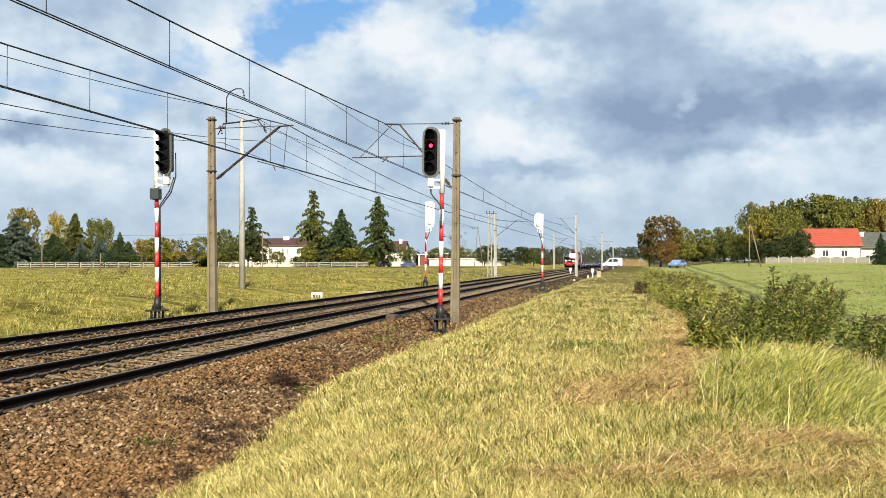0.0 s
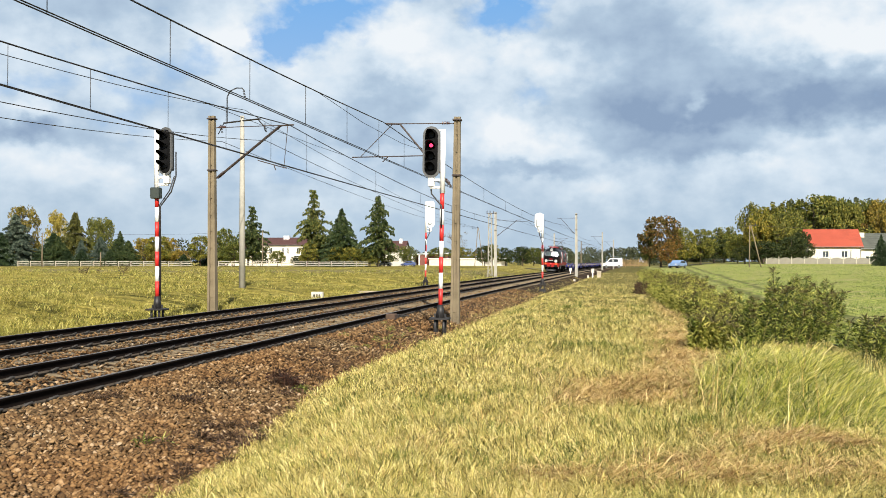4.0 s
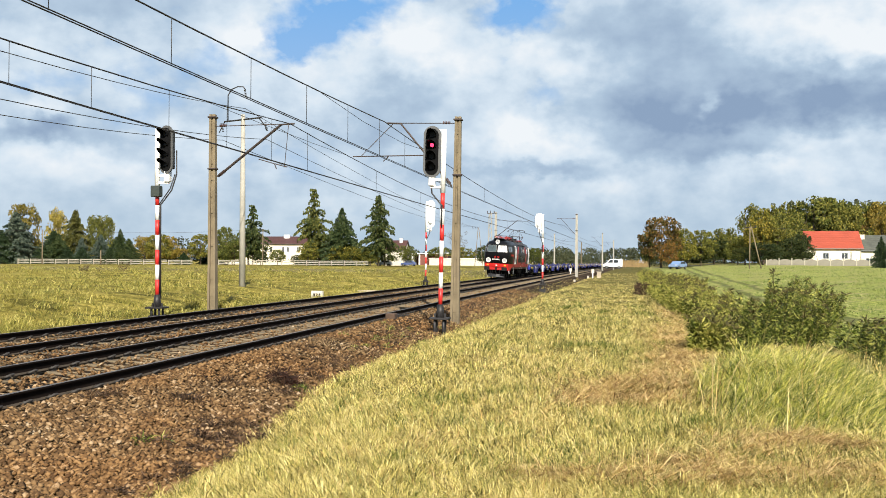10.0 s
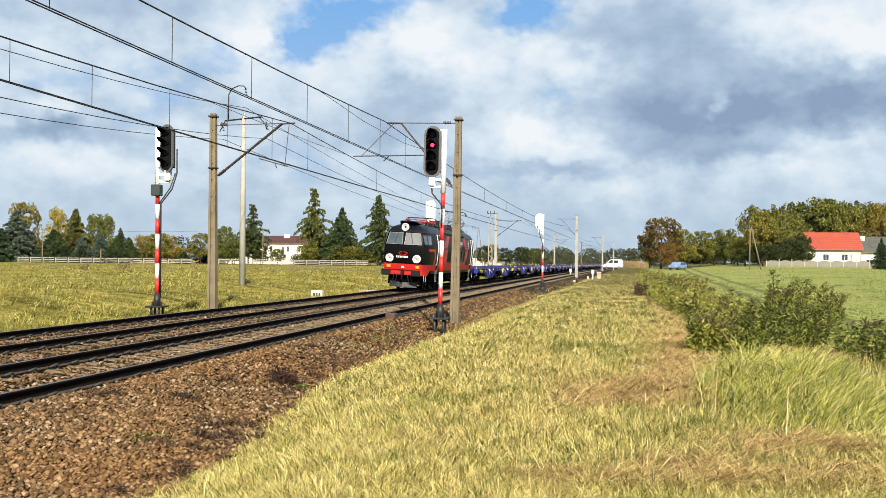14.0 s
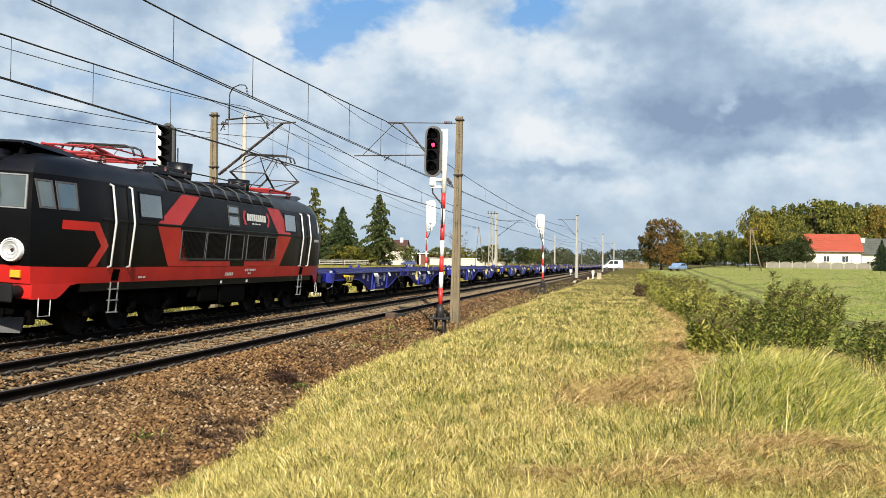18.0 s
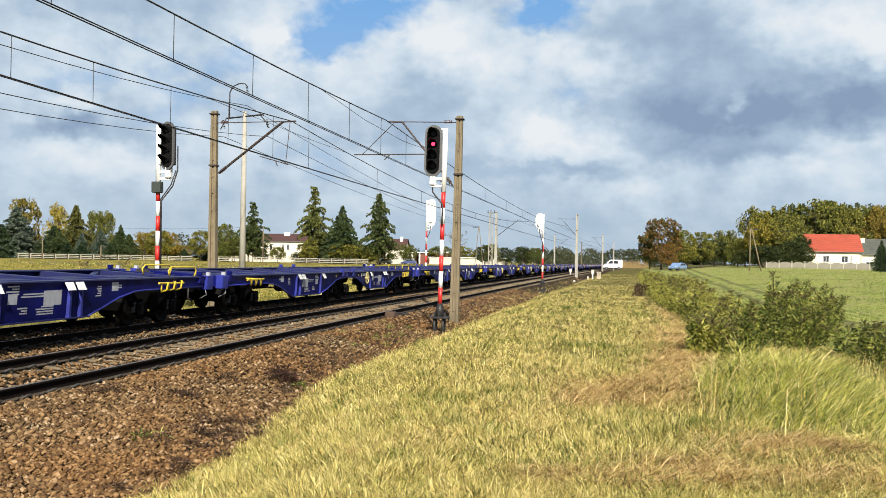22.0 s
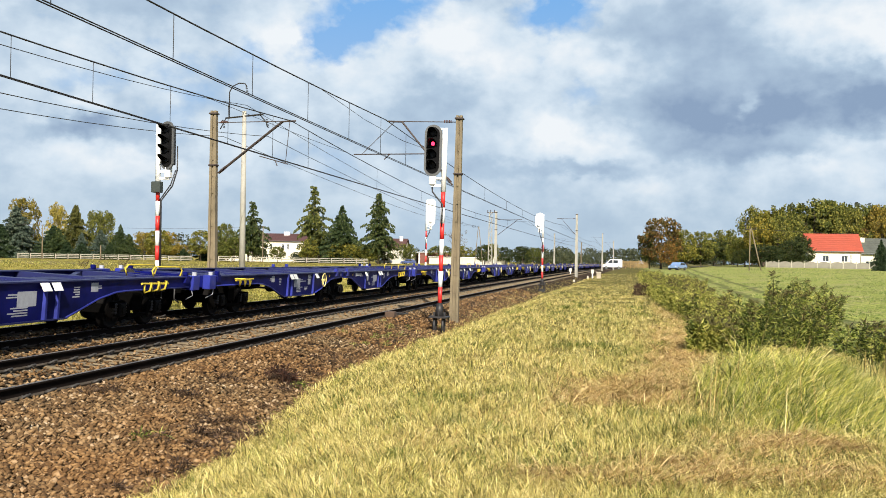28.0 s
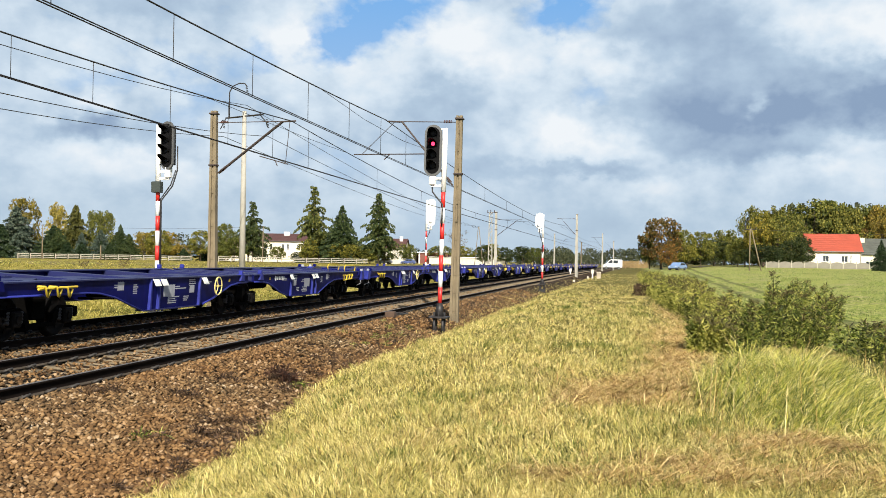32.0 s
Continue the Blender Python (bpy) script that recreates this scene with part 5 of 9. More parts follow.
def weeds(name, label, spots, mats, rng, leaf=0.075, seeds=True, per=110):
    """Tall weeds: stems set about with leaves, seed heads above. spots: x, y, height."""
    V, S = [], []
    for x, y, h in spots:
        u = x - swerve(y)
        z = max(ground_z(x, y), bed_z(u, y)) if -15 < u < toe_right(y) + 0.6 else ground_z(x, y)
        bend = rng.normal(0, 0.16, 2) + np.array([0.16, 0.0])
        k = rng.uniform(0.05, 1, per) ** 0.8
        r = (0.03 + 0.15 * (1 - k) ** 0.6) * rng.uniform(0.2, 1.15, per)
        a = rng.uniform(0, 6.3, per)
        c = np.stack([x + bend[0] * k ** 2 * h + np.cos(a) * r, y + bend[1] * k ** 2 * h + np.sin(a) * r, z + k * h], 1)
        L = leaf * rng.uniform(0.6, 1.5, per)[:, None]
        d = np.stack([np.cos(a), np.sin(a), rng.normal(0.15, 0.6, per)], 1)
        s = np.cross(d, rng.normal(0, 1, (per, 3)))
        s /= np.linalg.norm(s, axis=1)[:, None] + 1e-6
        q = np.stack([c - s * L * 0.15 + d * L * 0.35, c - d * L * 0.25, c + s * L * 0.15 + d * L * 0.35, c + d * L * 1.1], 1)
        hd = k > 0.94
        V.append(q[~hd] if seeds else q)
        if seeds:
            S.append(q[hd])
        # the stem
        st = np.array([[x - 0.008, y, z], [x + 0.008, y, z], [x + bend[0] * h + 0.004, y + bend[1] * h, z + h], [x + bend[0] * h - 0.004, y + bend[1] * h, z + h]])[None]
        (S if seeds else V).append(st)
    ob = new(name, soup(name, np.concatenate(V).reshape(-1, 3), 4, mats[0]))
    tagged(ob, label, "weeds", kind="stuff")
    if seeds:
        so = new("seed_heads", soup("seed_heads", np.concatenate(S).reshape(-1, 3), 4, mats[1]))
        so.parent = ob
        tagged(so, "dark dry seed heads", kind="stuff")
    return ob


def plant_weeds():
    rng = np.random.default_rng(21)
    spots, pale = [], []
    for i in range(820):
        y = 19.4 + rng.uniform() ** 1.4 * 56
        k = rng.uniform()
        if y < 31:
            lo, hi = 0.074 * y, min(0.205 * y, 1.4 + (y - 18.6) * 0.62)
            x = lo + (hi - lo) * k
            h = (0.62 + 0.66 * smooth(0.095, 0.17, x / y)) * rng.uniform(0.58, 1.12)
            h *= 1.0 + 0.6 * noise.noise((x * 1.1, y * 0.5, 4.0))
            if x / y > 0.188:
                h *= 0.8
        else:
            lo, hi = 1.5 + 0.3 * (1 - smooth(31, 50, y)), min(0.08 * y, 4.4) + 1.0 * (1 - smooth(31, 40, y))
            x = lo + (hi - lo) * k
            h = rng.uniform(0.5, 1.0)
        if y > 34 or (y > 28 and rng.uniform() < 0.4) or (x / y < 0.105 and rng.uniform() < 0.6):
            pale.append((x, y, h))
        else:
            spots.append((x, y, h))
    weeds("weed_thicket", "pale yellow-green weeds behind the thicket", pale, (C_PALEWEED, C_SEED), rng, 0.075, True, 150)
    weeds("weed_thicket", "dark green weed thicket with dry seed heads beside the field", spots, (C_WEED, C_SEED), rng, 0.060, True, 300)
    spots = [(rng.uniform(4.6, 6.4), rng.uniform(18.5, 23), rng.uniform(0.45, 0.9)) for _ in range(60)]
    weeds("weed_thicket", "low dark weeds at the edge of the field", spots, (C_WEED, C_SEED), rng, 0.08)
    spots = [(rng.uniform(0.9, 3.0) + 0.01 * y, y, rng.uniform(0.4, 0.8)) for y in rng.uniform(62, 120, 130)]
    weeds("weed_thicket", "yellowing weeds along the path", spots, (C_PALEWEED, C_SEED), rng, 0.11, True, 70)
    # dry tufts in the stones
    spots = []
    for cx, cy, r, m in ((-6.2, 17.2, 0.12, 7), (-5.85, 17.1, 0.16, 9), (-5.6, 16.4, 0.2, 5), (-5.25, 12.7, 0.22, 12), (-5.0, 12.3, 0.2, 8), (-5.0, 10.9, 0.25, 9), (-5.3, 11.4, 0.3, 5), (-6.1, 20.5, 0.2, 6), (-5.9, 19.0, 0.2, 5),
                         (-7.25, 13.0, 0.10, 7), (-6.3, 14.0, 0.1, 3), (-6.6, 16.0, 0.12, 3), (-4.9, 9.6, 0.2, 5)):
        for _ in range(max(3, m * 2 // 3)):
            spots.append((rng.normal(cx, r), rng.normal(cy, r * 1.4), rng.uniform(0.06, 0.17)))
    weeds("dry_weeds", "small withered brown weeds in the ballast edge", spots, (C_DRYWEED, C_DRYWEED), rng, 0.046, False, 80)
    spots = [(rng.normal(cx, 0.10), rng.normal(cy, 0.13), rng.uniform(0.12, 0.28)) for cx, cy in ((-6.2, 17.2), (-5.85, 17.1)) for _ in range(9)]
    weeds("dead_dock", "rust-red dead dock stems in the ballast", spots, (C_DOCK, C_DOCK), rng, 0.045, False, 60)
    spots = [(rng.normal(-5.62, 0.1), rng.normal(11.3, 0.14), rng.uniform(0.07, 0.14)) for _ in range(3)] + [(rng.normal(-5.55, 0.1), rng.normal(16.9, 0.14), rng.uniform(0.10, 0.2)) for _ in range(4)]
    weeds("small_weed", "small green weed growing in the ballast", spots, (C_TUFT, C_TUFT), rng, 0.045, False, 30)
    spots = [(rng.normal(-6.3, 0.5), rng.uniform(23, 33), rng.uniform(0.08, 0.20)) for _ in range(14)]
    weeds("dry_weeds", "grey-green weeds at the foot of the ballast", spots, (C_TUFT, C_TUFT), rng, 0.04, False, 50)
    spots = [(rng.normal(1.0, 0.12), rng.normal(53.5, 0.3), rng.uniform(0.5, 0.75)) for _ in range(7)]
    weeds("dark_clump", "dark purple-brown clump of dead weeds", spots, (C_DRYWEED, C_DRYWEED), rng, 0.10, False, 90)
    spots = [(rng.normal(-56.7 + o, 0.45), rng.normal(102, 0.8), rng.uniform(0.7, 1.4)) for o in (-1.8, 2.2) for _ in range(5)]
    weeds("dead_shrub", "dry brown shrub on the meadow", spots, (C_DRYWEED, C_DRYWEED), rng, 0.14, False, 30)


plant_weeds()

# ------------------------------------------------------------------ the train: materials
def gloss(name, col, rough=0.28, coat=0.25, dirt=(0.09, 0.075, 0.06), amount=0.35, spec=0.3):
    m = Mat(name, rough, 0, spec)
    big, fine = m.noise(0.9, 6, 0.62), m.noise(18, 4, 0.6)
    c = m.mix(m.math("MULTIPLY", m.ramp(big, [(0.42, (0, 0, 0)), (0.75, (1, 1, 1))]), amount), col, dirt)
    c = m.mix(m.math("MULTIPLY", fine, 0.12), c, dirt)
    m.color(c).rough(big, rough, min(1, rough + 0.35))
    m.b.inputs["Coat Weight"].default_value = coat
    m.b.inputs["Coat Roughness"].default_value = 0.15
    return m.m


C_LOCO_BLACK = gloss("loco_black", (0.0022, 0.0023, 0.003), 0.22, 0.02, (0.005, 0.0045, 0.004), 0.3, 0.09)
C_LOCO_ROOF = gloss("loco_roof", (0.003, 0.004, 0.007), 0.24, 0.06, (0.009, 0.009, 0.010), 0.5, 0.32)
C_LOCO_RED = gloss("loco_red", (0.44, 0.014, 0.012), 0.30, 0.2, (0.16, 0.012, 0.010), 0.5)
C_PANTO_RED = gloss("pantograph_red", (0.36, 0.03, 0.035), 0.45, 0.0, (0.08, 0.05, 0.045), 0.6)
# running gear near black: brake dust, plus the shade under the bodies put into colour
C_UNDER = worn("dust_and_shade_black", (0.0022, 0.002, 0.0019), 0.5, 2.0, 0.9, 0.0, 40, 0.15, 0.04)
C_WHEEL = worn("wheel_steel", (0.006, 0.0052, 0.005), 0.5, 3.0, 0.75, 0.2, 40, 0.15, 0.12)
C_CHROME = worn("bright_handrail", (0.70, 0.70, 0.68), 0.8, 4.0, 0.35, 0.4)
C_PLOUGH = worn("plough_grey", (0.030, 0.031, 0.034), 0.35, 2.0, 0.6)
C_ORANGE = gloss("amber_marker", (0.75, 0.30, 0.02), 0.3, 0.3, (0.4, 0.2, 0.05), 0.2)
C_FADED = worn("pale_lettering", (0.62, 0.62, 0.60), 0.8, 8, 0.6)


def make_glass(name, tint, rough=0.03):
    m = Mat(name, rough, 0, 0.9)
    m.color(m.ramp(m.noise(1.2, 3), [(0.3, tint), (0.7, tuple(min(1, c * 1.6) for c in tint))]))
    m.b.inputs["Coat Weight"].default_value = 1.0
    m.b.inputs["Coat Roughness"].default_value = 0.07
    return m.m


C_CAB_GLASS = make_glass("cab_glass", (0.045, 0.06, 0.062))
_lamp = Mat("lamp_glass", 0.12, 0.3)
_lamp.color((0.50, 0.51, 0.52))
C_LAMP = _lamp.m

C_BUFFER = worn("sooty_buffer_steel", (0.010, 0.010, 0.011), 0.5, 5.0, 0.6, 0.0, 40, 0.15, 0.2)
C_BULB = worn("dark_bulb", (0.03, 0.012, 0.014), 0.6, 8, 0.3)
C_PILLAR = gloss("window_rubber_grey", (0.20, 0.205, 0.21), 0.4, 0.0, (0.05, 0.05, 0.05), 0.4)
C_FRAME = gloss("dusty_frame", (0.055, 0.057, 0.062), 0.45, 0.0, (0.02, 0.02, 0.02), 0.4)
TRAIN_THINGS, WHEELS = [], []
LL = 19.9
SIDE = [(1.40, 1.20), (1.455, 1.55), (1.50, 2.58), (1.365, 3.42), (1.18, 3.70), (0.78, 3.88), (0.0, 3.95)]
NOSE = [(1.15, 0.62), (1.155, 0.56), (1.17, 0.45), (1.00, 0.689), (0.86, 0.98), (0.52, 1.6), (0.0, 1.9)]   # half width and set-back of the front at each height


SWEEP = [(1.20, 0.08), (1.55, 0.10), (2.45, 0.174), (3.42, 0.174), (3.70, 0.12), (3.88, 0.05), (3.95, 0.0)]   # height, and how far the front runs back per metre from its middle


def sweep(h):
    return float(np.interp(h, [a for a, _ in SWEEP], [b for _, b in SWEEP]))


def wall_x(s, h):
    """Half width of the body at s from the front and height h."""
    s = min(s, LL - s)
    for (xa, ha), (xb, hb), (na, sa), (nb, sb) in zip(SIDE, SIDE[1:], NOSE, NOSE[1:]):
        if ha <= h <= hb:
            k = (h - ha) / (hb - ha)
            full, nose, back = xa + (xb - xa) * k, na + (nb - na) * k, sa + (sb - sa) * k
            t = min(1.0, max(0.0, (s - back) / (2.6 - back)))
            return nose + (full - nose) * (1 - (1 - t) ** 2)
    return SIDE[0][0]


def loco_body(lo):
    bm = BM()
    stations = [0.0, 0.06, 0.2, 0.45, 0.75, 1.0]
    half = []
    for k in stations:
        row = []
        for (x, h), (nx, ns) in zip(SIDE, NOSE):
            s = ns + (2.6 - ns) * k
            row.append(bm.verts.new((nx + (x - nx) * (1 - (1 - k) ** 2), s, h)))
        half.append(row)
    mids = [[bm.verts.new((x, y, h)) for x, h in SIDE] for y in (LL * 0.3, LL * 0.5, LL * 0.7)]
    tail = [[bm.verts.new((v.co.x, LL - v.co.y, v.co.z)) for v in row] for row in half[::-1]]
    rows = half + mids + tail
    for a, b in zip(rows, rows[1:]):
        for i in range(len(SIDE) - 1):
            f = bm.faces.new((a[i], b[i], b[i + 1], a[i + 1]))
            f.material_index = 1 if i == 0 else (2 if i >= 3 else 0)
    r = bmesh.ops.duplicate(bm, geom=bm.verts[:] + bm.edges[:] + bm.faces[:])
    for v in [g for g in r["geom"] if isinstance(g, bmesh.types.BMVert)]:
        v.co.x = -v.co.x
    bmesh.ops.remove_doubles(bm, verts=bm.verts, dist=0.001)
    # front and rear faces
    for y_sign in (0, 1):
        for i in range(len(SIDE) - 2):
            mid = []
            for j in (i, i + 1):
                (nx, ns), h = NOSE[j], SIDE[j][1]
                y = ns - sweep(h) * nx
                mid.append(Vector((0, y if y_sign == 0 else LL - y, h)))
            mv = [bm.verts.new(c) for c in mid]
            for sg in (1, -1):
                pts = []
                for j in (i, i + 1):
                    (nx, ns), h = NOSE[j], SIDE[j][1]
                    co = Vector((sg * nx, ns if y_sign == 0 else LL - ns, h))
                    pts.append(min((v for v in bm.verts if v not in mv), key=lambda v: (v.co - co).length_squared))
                f = bm.faces.new((pts[0], pts[1], mv[1], mv[0]))
                f.material_index = 1 if i == 0 else (2 if i >= 3 else 0)
        i = len(SIDE) - 2
        pts = []
        for sg, j in ((1, i), (1, i + 1), (-1, i)):
            nx, ns = NOSE[j]
            co = Vector((sg * nx, ns if y_sign == 0 else LL - ns, SIDE[j][1]))
            pts.append(min(bm.verts, key=lambda v: (v.co - co).length_squared))
        try:
            bm.faces.new(pts).material_index = 2
        except ValueError:
            pass
    bmesh.ops.remove_doubles(bm, verts=bm.verts, dist=0.001)
    box(bm, -1.36, 1.36, 2.1, LL - 2.1, 1.02, 1.199, 0, 0)
    ob = part("body", tidy(bm), [C_LOCO_BLACK, C_LOCO_RED, C_LOCO_ROOF], lo, "gloss black body with a red lower band", shade=True)
    ob.data.set_sharp_from_angle(angle=radians(34))
    return ob


def side_patch(bm, pts, proud=0.006, mi=0, side=1, subdiv=1):
    """A painted or fixed panel on the side wall: pts are (s, h)."""
    n = 6 if len(pts) == 4 else 1
    if n == 1:
        vs = [bm.verts.new((side * (wall_x(s, h) + proud), s, h)) for s, h in pts]
        bm.faces.new(vs if side > 0 else vs[::-1]).material_index = mi
        return
    a, b, c, d = pts      # follows the curve of the wall in small steps
    rows = []
    for i in range(n + 1):
        row = []
        for j in (0, 0.5, 1):
            k = i / n
            p = [a[q] * (1 - k) + b[q] * k for q in (0, 1)]
            r = [d[q] * (1 - k) + c[q] * k for q in (0, 1)]
            s, h = (p[q] * (1 - j) + r[q] * j for q in (0, 1))
            row.append(bm.verts.new((side * (wall_x(s, h) + proud), s, h)))
        rows.append(row)
    for r0, r1 in zip(rows, rows[1:]):
        for j in (0, 1):
            q = (r0[j], r1[j], r1[j + 1], r0[j + 1])
            bm.faces.new(q if side > 0 else q[::-1]).material_index = mi


def side_frame(bm, s0, s1, h0, h1, w, proud, side=1, mi=0):
    """A raised rectangular frame on the side wall."""
    for a, b, c, d in ((s0, s1, h0, h0 + w), (s0, s1, h1 - w, h1), (s0, s0 + w, h0 + w, h1 - w), (s1 - w, s1, h0 + w, h1 - w)):
        vs = []
        for p in (0.0, proud):
            for s, h in ((a, c), (b, c), (b, d), (a, d)):
                vs.append(bm.verts.new((side * (wall_x(s, h) + p), s, h)))
        for q in ((4, 5, 6, 7), (0, 1, 5, 4), (1, 2, 6, 5), (2, 3, 7, 6), (3, 0, 4, 7)):
            bm.faces.new([vs[i] for i in q]).material_index = mi


def front_pt(x, h, end, proud=0.0):
    """A point on the raked front (end 0) or rear (end 1)."""
    for (xa, ha), (xb, hb), (na, sa), (nb, sb) in zip(SIDE, SIDE[1:], NOSE, NOSE[1:]):
        if ha <= h <= hb:
            k = (h - ha) / (hb - ha)
            s = sa + (sb - sa) * k - proud - sweep(h) * max(0.0, na + (nb - na) * k - abs(x))
            return Vector((x, s if end == 0 else LL - s, h))
    return Vector((x, 0.62 - proud if end == 0 else LL - 0.62 + proud, h))


def wheelset_mesh(radius, name, steel):
    bm = BM()
    n = 24
    for sg in (-1, 1):
        prof = [(0.68, radius + 0.028), (0.705, radius + 0.028), (0.72, radius), (0.815, radius - 0.005), (0.82, radius - 0.06), (0.79, radius - 0.075),
                (0.765, 0.22), (0.80, 0.20), (0.80, 0.0)]
        inner = [(0.68, radius - 0.07), (0.715, radius - 0.08), (0.73, 0.22), (0.68, 0.2), (0.68, 0.09)]
        rings = []
        for x, r in prof[:-1] + inner[::-1][:0]:
            rings.append([bm.verts.new((sg * x, math.cos(a * 2 * math.pi / n) * r, math.sin(a * 2 * math.pi / n) * r)) for a in range(n)])
        back = [bm.verts.new((sg * 0.68, math.cos(a * 2 * math.pi / n) * 0.2, math.sin(a * 2 * math.pi / n) * 0.2)) for a in range(n)]
        seq = [back] + rings
        for a, b in zip(seq, seq[1:]):
            for i in range(n):
                f = bm.faces.new((a[i], a[(i + 1) % n], b[(i + 1) % n], b[i]))
                f.smooth = True
        bm.faces.new(rings[-1])
        for i in range(6):   # lightening holes as dark bosses
            an = i * math.pi / 3
            c = Vector((sg * 0.775, math.cos(an) * radius * 0.62, math.sin(an) * radius * 0.62))
            tube(bm, c, c + Vector((sg * 0.02, 0, 0)), 0.05, n=8)
    tube(bm, (-0.69, 0, 0), (0.69, 0, 0), 0.085, n=12)
    return mesh_of(name, tidy(bm), steel)


def put_wheel(me, parent, y, z, store):
    w = new("wheelset", me)
    w.parent = parent
    w.matrix_parent_inverse = Matrix.Translation((0, y, z))
    store.append(w)
    return w


def coil(bm, foot, height, radius, turns, n=8):
    """A coil spring as one ribbed column."""
    x, y, z = foot
    rings = []
    for i in range(turns * 2 + 1):
        r = radius * (1.0 if i % 2 else 0.72)
        h = z + height * i / (turns * 2)
        rings.append([bm.verts.new((x + math.cos(a * 2 * math.pi / n) * r, y + math.sin(a * 2 * math.pi / n) * r, h)) for a in range(n)])
    for p, q in zip(rings, rings[1:]):
        for i in range(n):
            bm.faces.new((p[i], p[(i + 1) % n], q[(i + 1) % n], q[i]))
    bm.faces.new(rings[-1])
    bm.faces.new(rings[0][::-1])


def dish(bm, c, e, prof, n=24, close=False):
    """A turned round shape about the y axis: prof is (radius, depth)."""
    rings = [[bm.verts.new((c.x + math.cos(a * 2 * math.pi / n) * r, c.y + e * d, c.z + math.sin(a * 2 * math.pi / n) * r)) for a in range(n)] for r, d in prof]
    for p, q in zip(rings, rings[1:]):
        for i in range(n):
            bm.faces.new((p[i], p[(i + 1) % n], q[(i + 1) % n], q[i]))
    if close:
        bm.faces.new(rings[-1])


def lamp_face(lamp, c, e, r):
    """Silvered reflector with two inner rings and a dark bulb."""
    bm = BM()
    dish(bm, c, e, [(r, 0.0), (r * 0.86, -0.012), (r * 0.80, 0.006), (r * 0.56, 0.03), (r * 0.50, 0.012), (r * 0.40, 0.02), (r * 0.2, 0.045)], close=True)
    part("reflector", tidy(bm), C_LAMP, lamp, "silvered reflector")
    bm = BM()
    p = c + Vector((0.02, 0, 0.0))
    tube(bm, p + Vector((0, e * 0.05, 0)), p - Vector((0, e * 0.004, 0)), r * 0.17, r * 0.12, 10)
    part("bulb", tidy(bm), C_BULB, lamp)


def bars(parent, name, s0, h0, widths, height, mat, side=1, gap=0.04, lead=0.0):
    """A line of writing too small to read: plain bars."""
    s = s0
    for w in widths:
        bm = BM()
        vs = [bm.verts.new((side * (wall_x(q, h) + 0.006), q, h)) for q, h in ((s, h0), (s + w, h0), (s + w, h0 + height), (s, h0 + height))]
        bm.faces.new(vs)
        s += w + gap
        part(name, tidy(bm), mat, parent)


